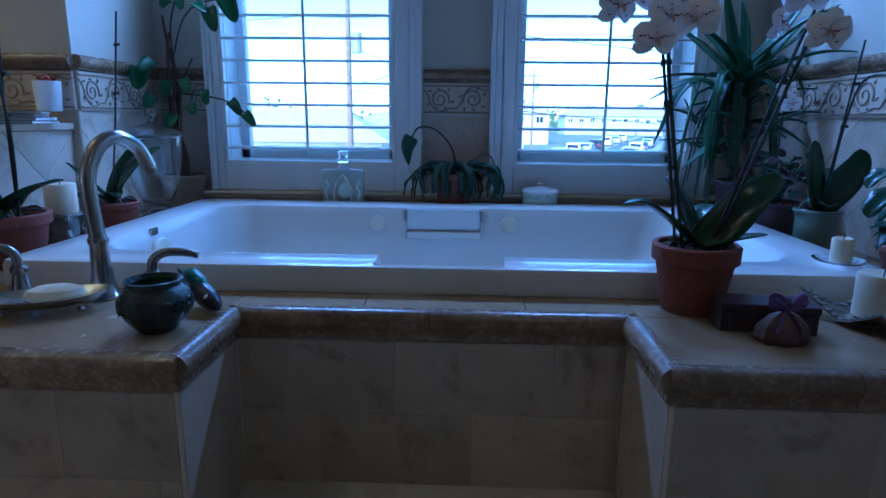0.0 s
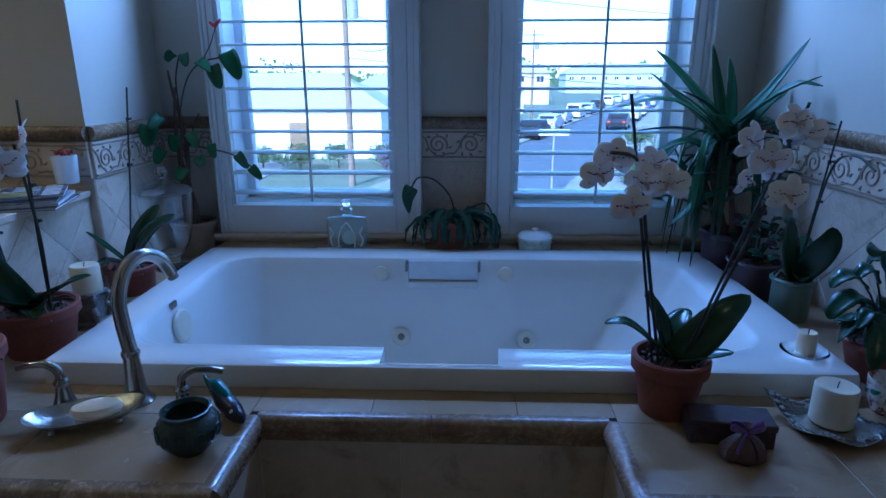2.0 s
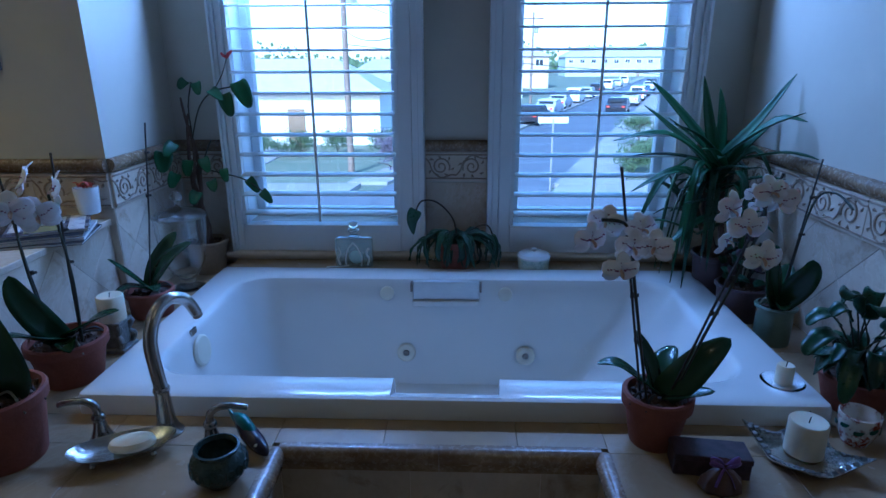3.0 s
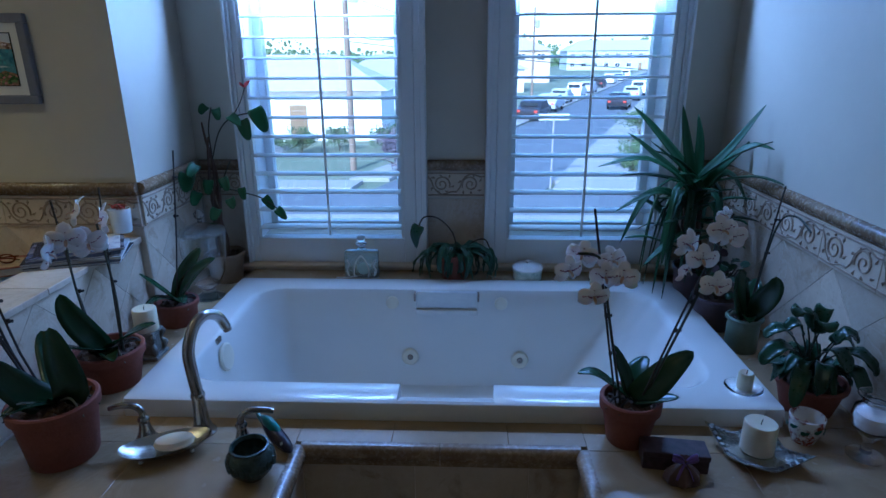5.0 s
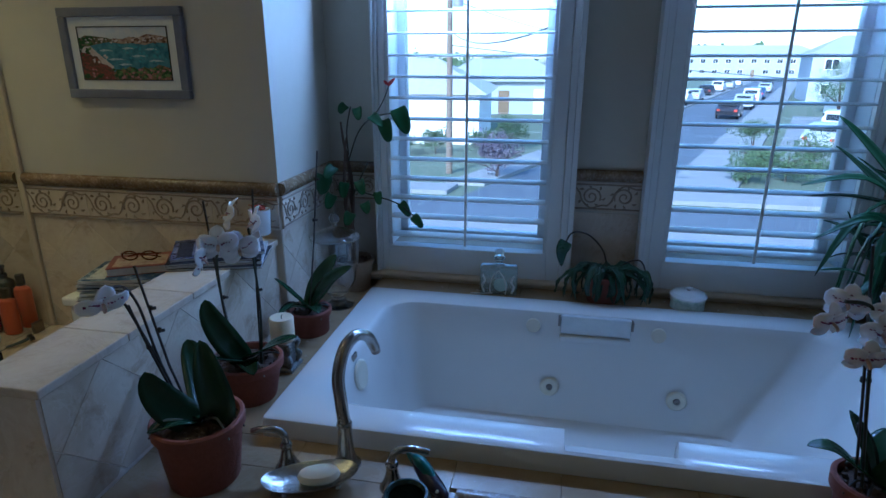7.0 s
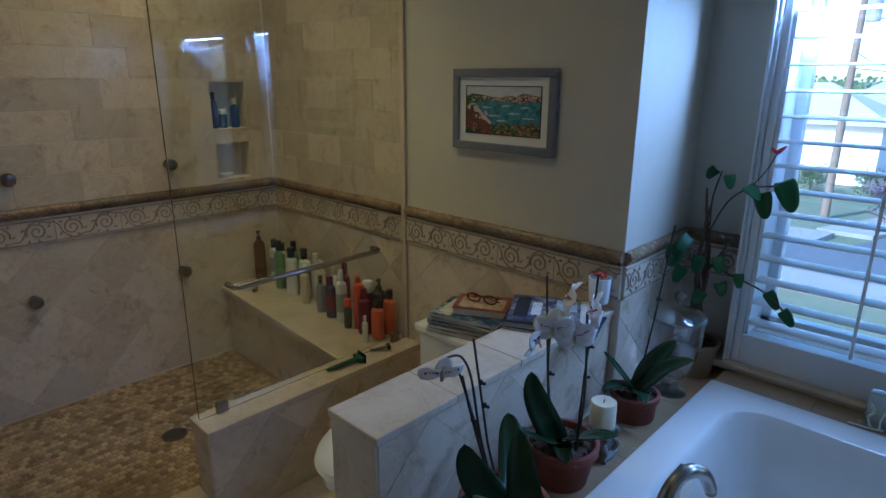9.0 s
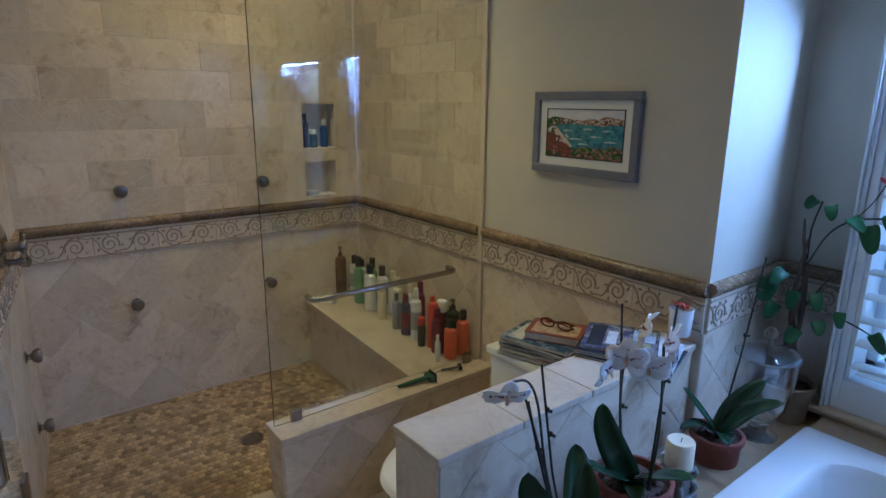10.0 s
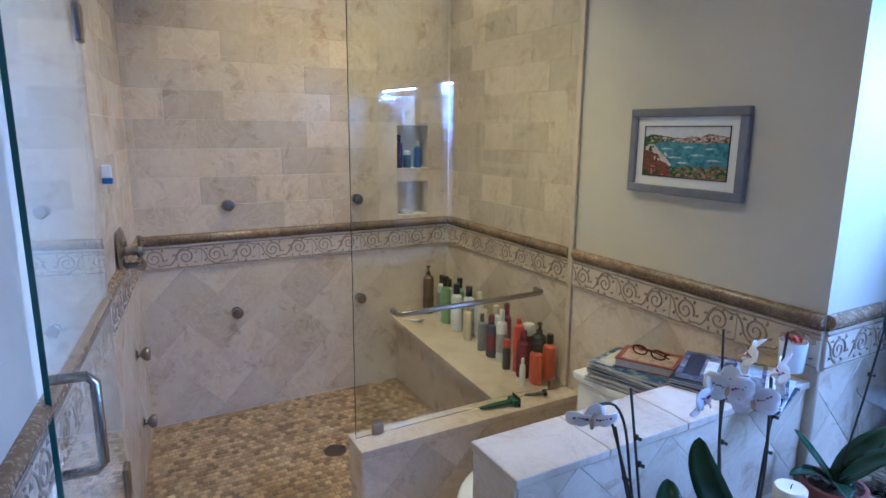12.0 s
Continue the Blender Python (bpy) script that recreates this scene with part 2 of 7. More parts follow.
# ---- building helpers ----
def part(name, bm, material, parent=None, label="", smooth=False):
    """Links a bmesh as one mesh object under a thing or a part."""
    me = bpy.data.meshes.new(name)
    bmesh.ops.recalc_face_normals(bm, faces=bm.faces)
    bm.to_mesh(me)
    bm.free()
    for mat in material if isinstance(material, (list, tuple)) else [material]:
        me.materials.append(mat)
    if smooth:
        me.shade_smooth()
        if smooth != 2:
            me.set_sharp_from_angle(angle=radians(38))
    ob = new(name, me)
    if parent is not None:
        ob.parent = parent
    if me.materials[0] in (JARGLASS, PANE, GLASS):
        ob.visible_shadow = False
    if label:
        ob["label"] = label
    return ob


def thing(name, m, label, category, group=""):
    ob = new(name)
    ob.empty_display_size = 0.05
    ob.matrix_world = m
    return tagged(ob, label, category, group)


def box(x0, x1, y0, y1, z0, z1, bevel=0.0, segments=2, bm=None):
    own = bmesh.new()
    bmesh.ops.create_cube(own, size=1.0, matrix=Matrix.LocRotScale(((x0 + x1) / 2, (y0 + y1) / 2, (z0 + z1) / 2), None, (x1 - x0, y1 - y0, z1 - z0)))
    if bevel:
        bmesh.ops.bevel(own, geom=own.edges[:], offset=bevel, segments=segments, affect="EDGES", profile=0.5)
    return joined(bm, own)


def joined(bm, other):
    if bm is None:
        return other
    me = bpy.data.meshes.new("tmp")
    other.to_mesh(me)
    other.free()
    bm.from_mesh(me)
    bpy.data.meshes.remove(me)
    return bm


def lathe(profile, seg=28, bm=None, wobble=0.0):
    """Turns (radius, height) pairs about z."""
    own = bmesh.new()
    rings = []
    for r, z in profile:
        if r < 1e-5:
            rings.append([own.verts.new((0, 0, z))])
        else:
            rings.append([own.verts.new((r * math.cos(a) * (1 + wobble * math.sin(3 * a)), r * math.sin(a), z)) for a in (2 * math.pi * k / seg for k in range(seg))])
    for a, b in zip(rings, rings[1:]):
        for k in range(seg):
            j = (k + 1) % seg
            if len(a) == 1 and len(b) > 1:
                own.faces.new((a[0], b[k], b[j]))
            elif len(b) == 1 and len(a) > 1:
                own.faces.new((a[k], a[j], b[0]))
            elif len(a) > 1:
                own.faces.new((a[k], a[j], b[j], b[k]))
    return joined(bm, own)


def tube(points, radius, seg=8, bm=None, flat=1.0, steps=0):
    """A round rod along points; radius is a number or one a point; steps smooths the path."""
    pts = [Vector(p) for p in points]
    rad = [radius] * len(pts) if isinstance(radius, (int, float)) else list(radius)
    if steps:
        pts, rad = smooth_path(pts, rad, steps)
    own = bmesh.new()
    n = len(pts)
    tang = [(pts[min(i + 1, n - 1)] - pts[max(i - 1, 0)]).normalized() for i in range(n)]
    side = tang[0].orthogonal().normalized()
    rings = []
    for p, t, r in zip(pts, tang, rad):
        side = (side - t * side.dot(t)).normalized()
        up = t.cross(side)
        rings.append([own.verts.new(p + (side * math.cos(a) * flat + up * math.sin(a)) * r) for a in (2 * math.pi * k / seg for k in range(seg))])
    for a, b in zip(rings, rings[1:]):
        for k in range(seg):
            j = (k + 1) % seg
            own.faces.new((a[k], a[j], b[j], b[k]))
    own.faces.new(rings[0][::-1])
    own.faces.new(rings[-1])
    return joined(bm, own)


def smooth_path(pts, rad, steps):
    out, orad = [], []
    n = len(pts)
    for i in range(n - 1):
        p0, p1, p2, p3 = pts[max(i - 1, 0)], pts[i], pts[i + 1], pts[min(i + 2, n - 1)]
        for s in range(steps):
            t = s / steps
            out.append(0.5 * ((2 * p1) + (p2 - p0) * t + (2 * p0 - 5 * p1 + 4 * p2 - p3) * t * t + (3 * p1 - p0 - 3 * p2 + p3) * t ** 3))
            orad.append(rad[i] * (1 - t) + rad[i + 1] * t)
    return out + [pts[-1]], orad + [rad[-1]]


def blade(points, width, shape="leaf", fold=0.25, thick=0.0012, bm=None, face=None, steps=4, wave=0.0):
    """A leaf of some thickness along points; shape sets how its width runs; face: the way its upper side looks."""
    pts, _ = smooth_path([Vector(p) for p in points], [1] * len(points), steps)
    own = bmesh.new()
    n = len(pts)
    up0 = Vector(face or (0, 0, 1))
    top, low = [], []
    for i, p in enumerate(pts):
        s = i / (n - 1)
        t = (pts[min(i + 1, n - 1)] - pts[max(i - 1, 0)]).normalized()
        sd = t.cross(up0)
        sd = sd.normalized() if sd.length > 1e-3 else t.orthogonal().normalized()
        up = sd.cross(t).normalized()
        if shape == "leaf":
            w = width * (math.sin(math.pi * (0.12 + 0.88 * s) ** 0.85) ** 0.65) if s < 1 else 0
        elif shape == "strap":
            w = width * min(1.0, 0.55 + 1.8 * s) * (1 - s ** 3.0)
        elif shape == "heart":
            w = width * (math.sin(math.pi * (0.10 + 0.90 * s) ** 0.55) ** 0.8) if s < 1 else 0
        else:
            w = width * (math.sin(math.pi * (0.05 + 0.95 * s)) ** 0.5) if s < 1 else 0
        w = max(w, width * 0.02) / 2
        lift = wave * math.sin(i * 1.9) * w
        row = [p - sd * w + up * (w * fold + lift), p - sd * w * 0.5 + up * w * fold * 0.35, p, p + sd * w * 0.5 + up * w * fold * 0.35, p + sd * w + up * (w * fold - lift)]
        top.append([own.verts.new(q + up * thick) for q in row])
        low.append([own.verts.new(q - up * thick) for q in row])
    for i in range(n - 1):
        for k in range(4):
            own.faces.new((top[i][k], top[i][k + 1], top[i + 1][k + 1], top[i + 1][k]))
            own.faces.new((low[i][k + 1], low[i][k], low[i + 1][k], low[i + 1][k + 1]))
        for k in (0, 4):
            own.faces.new((top[i][k], low[i][k], low[i + 1][k], top[i + 1][k]))
    for i in (0, n - 1):
        for k in range(4):
            own.faces.new((top[i][k], top[i][k + 1], low[i][k + 1], low[i][k]))
    return joined(bm, own)


def clip(poly, u0, u1, v0, v1):
    """A convex polygon cut to a rectangle."""
    for axis, limit, sign in ((0, u0, 1), (0, u1, -1), (1, v0, 1), (1, v1, -1)):
        out = []
        for a, b in zip(poly, poly[1:] + poly[:1]):
            da, db = sign * (a[axis] - limit), sign * (b[axis] - limit)
            if da >= 0:
                out.append(a)
            if da * db < 0:
                t = da / (da - db)
                out.append((a[0] + t * (b[0] - a[0]), a[1] + t * (b[1] - a[1])))
        poly = out
        if len(poly) < 3:
            return []
    return poly


PIECES = {}


def piece(name, poly, thick, gap, m, material, parent):
    """One tile: its outline shrunk by half the joint, with a small chamfer. Alike outlines share a mesh."""
    cu, cv = sum(p[0] for p in poly) / len(poly), sum(p[1] for p in poly) / len(poly)
    local = [(p[0] - cu, p[1] - cv) for p in poly]
    key = (name, material.name, round(thick, 4), tuple((round(a, 3), round(b, 3)) for a, b in local))
    if key not in PIECES:
        def shrink(d):
            out = []
            n = len(local)
            for i in range(n):
                p, q, r = Vector(local[i - 1]), Vector(local[i]), Vector(local[(i + 1) % n])
                e1, e2 = (q - p).normalized(), (r - q).normalized()
                n1, n2 = Vector((-e1.y, e1.x)), Vector((-e2.y, e2.x))
                h = n1 + n2
                h = h / max(h.dot(n1), 0.3)
                out.append(q + h * d)
            return out
        area = sum(a[0] * b[1] - b[0] * a[1] for a, b in zip(local, local[1:] + local[:1]))
        sign = 1 if area > 0 else -1
        base, top = shrink(sign * gap / 2), shrink(sign * (gap / 2 + 0.0009))
        verts = [(p.x, p.y, 0) for p in base] + [(p.x, p.y, thick - 0.0008) for p in base] + [(p.x, p.y, thick) for p in top]
        n = len(base)
        faces = []
        for ring in (0, n):
            faces += [(ring + i, ring + (i + 1) % n, ring + n + (i + 1) % n, ring + n + i) for i in range(n)]
        faces.append(tuple(range(2 * n, 3 * n)))
        if sign < 0:
            faces = [f[::-1] for f in faces]
        me = bpy.data.meshes.new(name)
        me.from_pydata(verts, [], faces)
        me.materials.append(material)
        PIECES[key] = me
    ob = new(name, PIECES[key])
    ob.parent = parent
    ob.matrix_world = m @ Matrix.Translation((cu, cv, 0))
    return ob


def wall_frame(x, y, z, ux, uy):
    """A frame on a wall: u along (ux, uy), v up, the third axis out of the wall on the left-hand turn of u."""
    u = Vector((ux, uy, 0)).normalized()
    nrm = u.cross(Vector((0, 0, 1)))
    return Matrix((( u.x, 0, nrm.x, x), (u.y, 0, nrm.y, y), (u.z, 1, nrm.z, z), (0, 0, 0, 1)))


def diamonds(m, length, v0, v1, parent, material=None, side=0.205, thick=0.0018, shift=0.0, holes=()):
    h = side / math.sqrt(2)
    rows = int((v1 - v0) / h) + 3
    for i in range(-1, int(length / (2 * h)) + 2):
        for j in range(-1, rows):
            cu, cv = shift + i * 2 * h + (h if j % 2 else 0), v1 - j * h
            p = clip([(cu - h, cv), (cu, cv - h), (cu + h, cv), (cu, cv + h)], 0, length, v0, v1)
            if p and abs(sum(a[0] * b[1] - b[0] * a[1] for a, b in zip(p, p[1:] + p[:1]))) > 0.0006:
                piece("tile", p, thick, 0.0013, m, material or MARBLE, parent)


def courses(m, length, v0, v1, parent, material=None, w=0.262, h=0.134, thick=0.0018, shift=0.1, skip=()):
    j, v = 0, v0
    while v < v1 - 0.01:
        u = -shift - (w / 2 if j % 2 else 0)
        while u < length:
            a, b, top = max(u, 0), min(u + w, length), min(v + h, v1)
            cells = [(a, b, v, top)]
            for s0, s1, t0, t1 in skip:
                nxt = []
                for c0, c1, d0, d1 in cells:
                    if s1 <= c0 or s0 >= c1 or t1 <= d0 or t0 >= d1:
                        nxt.append((c0, c1, d0, d1))
                        continue
                    if c0 < s0: nxt.append((c0, s0, d0, d1))
                    if c1 > s1: nxt.append((s1, c1, d0, d1))
                    lo, hi = max(c0, s0), min(c1, s1)
                    if d0 < t0: nxt.append((lo, hi, d0, t0))
                    if d1 > t1: nxt.append((lo, hi, t1, d1))
                cells = nxt
            for c0, c1, d0, d1 in cells:
                if c1 - c0 > 0.012 and d1 - d0 > 0.012:
                    piece("tile", [(c0, d0), (c1, d0), (c1, d1), (c0, d1)], thick, 0.0013, m, material or MARBLE, parent)
            u += w
        v += h
        j += 1


def spiral(cu, cv, r, turns, start, spin):
    return [(cu + r * (1 - 0.85 * k / 22) * math.cos(start + spin * turns * 2 * math.pi * k / 22), cv + r * (1 - 0.85 * k / 22) * math.sin(start + spin * turns * 2 * math.pi * k / 22), 0.011) for k in range(23)]


BORDER_MESH = {}


def border_tile(length):
    """One border tile with two scrolls in relief and beaded edges; returns its slab and its relief."""
    key = round(length, 3)
    if key not in BORDER_MESH:
        h = 0.118
        slab = box(0.001, length - 0.001, 0, h, 0, 0.010, 0.0015, 1)
        rel = bmesh.new()
        rel = tube([(0.002, 0.010, 0.010), (length - 0.002, 0.010, 0.010)], 0.0035, 6, rel)
        rel = tube([(0.002, h - 0.010, 0.010), (length - 0.002, h - 0.010, 0.010)], 0.0035, 6, rel)
        n = 2 * max(1, round(length / 0.27))
        w, mid = length / n, h / 2
        for k in range(n):
            cu = (k + 0.5) * w
            s = 1 if k % 2 else -1
            r = min(0.041, w * 0.30)
            a0 = math.pi if s > 0 else 0.0
            rel = tube(spiral(cu, mid, r, 1.7, a0 + s * 0.4, -s), [0.0036] * 14 + [0.003] * 9, 5, rel)
            rel = tube([(cu - w * 0.5, mid - s * 0.036, 0.0095), (cu - w * 0.36, mid - s * 0.014, 0.011), (cu - w * 0.27, mid + s * 0.018, 0.011), (cu, mid + s * 0.046, 0.011), (cu + w * 0.33, mid + s * 0.034, 0.011), (cu + w * 0.5, mid + s * 0.036, 0.0095)], 0.0032, 5, rel, steps=3)
            for b in (0.3, 1.1, 2.0, 2.8, 3.9, 4.7, 5.6):
                c, e = math.cos(b * s), math.sin(b * s)
                q = 1.0 if abs(e) < 0.75 else 0.8
                rel = tube([(cu + r * q * 1.06 * c, mid + r * q * 1.06 * e, 0.009), (cu + r * q * (1.28 * c - 0.1 * e), mid + r * q * (1.28 * e + 0.1 * c), 0.0115), (cu + r * q * (1.44 * c - 0.34 * e), mid + r * q * (1.40 * e + 0.34 * c), 0.009)], [0.0015, 0.005, 0.001], 5, rel)
        pair = []
        for nm, bm, mat in (("border_slab", slab, BORDER), ("relief", rel, SCROLL)):
            me = bpy.data.meshes.new(nm)
            bmesh.ops.recalc_face_normals(bm, faces=bm.faces)
            bm.to_mesh(me)
            bm.free()
            me.materials.append(mat)
            pair.append(me)
        BORDER_MESH[key] = pair
    return BORDER_MESH[key]


def rail_and_border(m, length, parent, z_border=0.878, material=None):
    """A run of scroll border with the brown rounded rail on top of it."""
    n = max(1, round(length / 0.29))
    step = length / n
    slab, rel = border_tile(step)
    for k in range(n):
        ob = new("border_tile", slab)
        ob.parent = parent
        ob.matrix_world = m @ Matrix.Translation((k * step, z_border, 0.0))
        r = new("relief", rel)
        r.parent = ob
    prof = [(0.0, 0.0), (0.012, 0.001), (0.013, 0.007), (0.019, 0.011), (0.024, 0.019), (0.026, 0.030), (0.022, 0.040), (0.012, 0.0465), (0.0, 0.047)]
    cuts = max(1, round(length / 0.30))
    for k in range(cuts):
        bm = bmesh.new()
        a, b = k * length / cuts + 0.0008, (k + 1) * length / cuts - 0.0008
        r0 = [bm.verts.new((a, v, d)) for d, v in prof]
        r1 = [bm.verts.new((b, v, d)) for d, v in prof]
        for i in range(len(prof) - 1):
            bm.faces.new((r0[i], r1[i], r1[i + 1], r0[i + 1]))
        bm.faces.new(r0)
        bm.faces.new(r1[::-1])
        ob = part("rail", bm, material or BROWN, None, smooth=True)
        ob.parent = parent
        ob.matrix_world = m @ Matrix.Translation((0, z_border + 0.12, 0))
# ---- the rooms ----
X_L, X_R = -1.141, 1.16          # sides of the bath alcove
Y_PIC, Y_WIN = 1.787, 2.29       # wall of the picture, wall of the windows
X_SH, X_GL = -3.304, -2.2        # far wall of the shower, its glass
DECK, RIM, PONY, TOP = 0.512, 0.57, 0.84, 2.98


def structure(name, bm, material, label, smooth=False):
    return tagged(part(name, bm, material, None, label, smooth), label, kind="structure")


floor = structure("floor", box(-3.6, 1.4, -2.8, 2.5, -0.2, 0.0), CREAM, "cream marble bathroom floor")
ceiling = structure("ceiling", box(-3.6, 1.4, -2.8, 2.5, TOP, TOP + 0.15), CEILING, "plain cream painted ceiling")
wall_picture = structure("wall_picture", box(X_GL + 0.001, X_L, Y_PIC, 2.45, 0, TOP), PAINT, "grey-green painted wall above a marble wainscot")
wall_right = structure("wall_right", box(X_R, X_R + 0.15, -2.75, 2.45, 0, TOP), PAINT, "grey-green painted wall above a marble wainscot")
# unseen walls behind the camera, coloured darker to reduce bounced light
wall_rear = structure("wall_rear", box(-1.3, X_R, -2.75, -2.6, 0, TOP), REARDIM, "unseen wall toned dark tan to cut bounced light")
wall_hall = structure("wall_hall", box(-1.3, -1.17, -2.6, -0.17, 0, TOP), REARDIM, "unseen wall toned dark tan to cut bounced light")

W1, W2, WZ0, WZ1 = (-0.872, -0.208), (0.242, 0.900), 0.70, 1.88
bm = box(X_L + 0.001, X_R - 0.001, Y_WIN, 2.45, 0, WZ0)
bm = box(X_L + 0.001, X_R - 0.001, Y_WIN, 2.45, WZ1, TOP, bm=bm)
for a, b in ((X_L + 0.001, W1[0]), (W1[1], W2[0]), (W2[1], X_R - 0.001)):
    bm = box(a, b, Y_WIN, 2.45, WZ0, WZ1, bm=bm)
wall_window = structure("wall_window", bm, PAINT, "painted wall with two shuttered windows")

# shower walls, one with two niches
NICHES = ((1.458, 1.650, 1.33, 1.565), (1.461, 1.650, 1.067, 1.255))
bm = box(X_SH - 0.15, X_SH, -0.1, NICHES[0][0], 0, TOP)
bm = box(X_SH - 0.15, X_SH, NICHES[0][1], 1.95, 0, TOP, bm=bm)
for z0, z1 in ((0, NICHES[1][2]), (NICHES[1][3], NICHES[0][2]), (NICHES[0][3], TOP)):
    bm = box(X_SH - 0.15, X_SH, NICHES[0][0], NICHES[0][1], z0, z1, bm=bm)
bm = box(X_SH - 0.2, X_SH - 0.10, 1.40, 1.70, 1.0, 1.62, bm=bm)
wall_shower_far = structure("wall_shower_far", bm, GROUT, "beige marble tiled shower wall with two niches")
wall_shower_side = structure("wall_shower_side", box(X_SH, X_GL, Y_PIC, 1.95, 0, TOP), GROUT, "beige marble tiled shower wall")
CTRL = Vector((2.2, -0.27)).normalized()


def ctrl(d, out=0.0):
    """A place along the wall of the shower valves, d from the far corner."""
    return X_SH + CTRL.x * d - CTRL.y * out, 0.134 + CTRL.y * d + CTRL.x * out


bm = bmesh.new()
for d, o in ((-0.02, 0), (2.2, 0), (2.2, -0.14), (-0.02, -0.14)):
    bm.verts.new((*ctrl(d, o), 0))
base_face = bm.faces.new(bm.verts[:])
up = bmesh.ops.extrude_face_region(bm, geom=[base_face])
bmesh.ops.translate(bm, verts=[v for v in up["geom"] if isinstance(v, bmesh.types.BMVert)], vec=(0, 0, TOP))
wall_valves = structure("wall_valves", bm, PAINT, "wall tiled in the shower and painted outside it")

shower_floor = structure("shower_floor", box(X_SH, -2.23, -0.1, Y_PIC, 0, 0.088), FLOORGROUT, "brown stone mosaic shower floor")
shower_sill = structure("shower_sill", box(-2.25, -2.13, -0.02, 0.768, 0, 0.12, 0.004), CREAM, "cream marble shower sill")

# low wall under the shower glass
knee_wall = structure("knee_wall", box(-2.235, -2.115, 0.775, Y_PIC, 0, 0.376), GROUT, "low marble tiled wall under the shower glass")
part("cap", box(-2.25, -2.10, 0.762, Y_PIC - 0.001, 0.376, 0.408, 0.004), CREAM, knee_wall, "cream marble cap")
pony_wall = structure("pony_wall", box(-1.33, -1.168, 0.752, Y_PIC - 0.001, 0, PONY - 0.022), GROUT, "low marble wall between tub and toilet")
for k in range(4):
    y0, y1 = 0.742 + k * 0.2612, 0.742 + (k + 1) * 0.2612 - 0.0015
    part("cap", box(-1.338, -1.158, y0, y1, PONY - 0.022, PONY, 0.003), CREAM, pony_wall)

# the raised deck round the tub, with a notch for stepping in
NX, NY, FY = 0.367, 1.0, 0.765
bm = box(-1.168, -NX, FY, 1.117, 0, DECK - 0.022)
bm = box(NX, X_R, FY, 1.117, 0, DECK - 0.022, bm=bm)
bm = box(-NX, NX, NY, 1.117, 0, DECK - 0.022, bm=bm)
bm = box(-1.168, -0.90, 1.117, Y_WIN, 0, DECK - 0.022, bm=bm)
bm = box(0.90, X_R, 1.117, Y_WIN, 0, DECK - 0.022, bm=bm)
bm = box(-0.90, 0.90, 2.062, Y_WIN, 0, 0.535, bm=bm)
tub_deck = structure("tub_deck", bm, GROUT, "raised cream marble deck with brown edging")
step = structure("step", box(-NX + 0.002, NX - 0.002, FY - 0.10, NY, 0, 0.155, 0.004), CREAM, "cream marble step in front of the tub")

flat = Matrix.Translation((0, 0, DECK - 0.022))


def slab(x0, x1, y0, y1, m=flat, material=None, parent=None, thick=0.022):
    piece("slab", [(x0, y0), (x1, y0), (x1, y1), (x0, y1)], thick, 0.0009, m, material or DECKSTONE, parent or tub_deck)


for a, b in ((-1.158, -0.78), (-0.78, -NX - 0.016), (NX + 0.016, 0.76), (0.76, X_R)):
    slab(a, b, FY + 0.018, 1.0)
    slab(a, b, 1.0, 1.117)
for a, b in ((-NX - 0.016, -0.13), (-0.13, 0.18), (0.18, NX + 0.016)):
    slab(a, b, NY + 0.016, 1.117)
for y0, y1 in ((1.117, 1.5), (1.5, 1.9), (1.9, Y_WIN)):
    slab(X_L, -0.90, y0, y1)
    slab(0.90, X_R, y0, y1)
ledge = Matrix.Translation((0, 0, 0.535))
for k in range(6):
    slab(-0.90 + 0.3 * k, -0.60 + 0.3 * k, 2.066, Y_WIN, ledge)


def bullnose(p0, p1, name="edging", r=0.021, z=DECK - 0.020, trim=0.0):
    """A brown rounded edge tile from p0 to p1 with a flat band below it."""
    p0, p1 = Vector(p0), Vector(p1)
    d = (p1 - p0).normalized()
    out = Vector((d.y, -d.x))
    n = max(1, round((p1 - p0).length / 0.30))
    for k in range(n):
        a, b = p0 + (p1 - p0) * (k / n) + d * 0.0006, p0 + (p1 - p0) * ((k + 1) / n) - d * 0.0006
        bm = bmesh.new()
        prof = [(-0.018, 0.022)] + [(-0.004 + r * math.sin(t), 0.002 + r * math.cos(t)) for t in (i * math.pi / 12 for i in range(0, 9))] + [(0.006, -0.022), (0.006, -0.034), (-0.018, -0.034)]
        rows = []
        for q in (a, b):
            rows.append([bm.verts.new((q.x + out.x * o, q.y + out.y * o, z + h)) for o, h in prof])
        m = len(prof)
        for i in range(m):
            bm.faces.new((rows[0][i], rows[0][(i + 1) % m], rows[1][(i + 1) % m], rows[1][i]))
        bm.faces.new(rows[0])
        bm.faces.new(rows[1][::-1])
        part(name, bm, BROWN, tub_deck, smooth=True)


bullnose((-1.150, FY), (-NX + 0.004, FY))
bullnose((-NX, FY), (-NX, NY))
bullnose((-NX, NY), (NX, NY))
bullnose((NX, NY), (NX, FY))
bullnose((NX - 0.004, FY), (X_R, FY))

# brown moulding under the windows
bm = bmesh.new()
bm = tube([(X_L + 0.01, 2.198, 0.577), (X_R - 0.01, 2.198, 0.577)], 0.010, 10, bm)
bm = box(X_L + 0.01, X_R - 0.01, 2.198, Y_WIN, 0.557, 0.586, 0.003, bm=bm)
structure("window_moulding", bm, BORDER, "tan marble moulding under the windows", True)


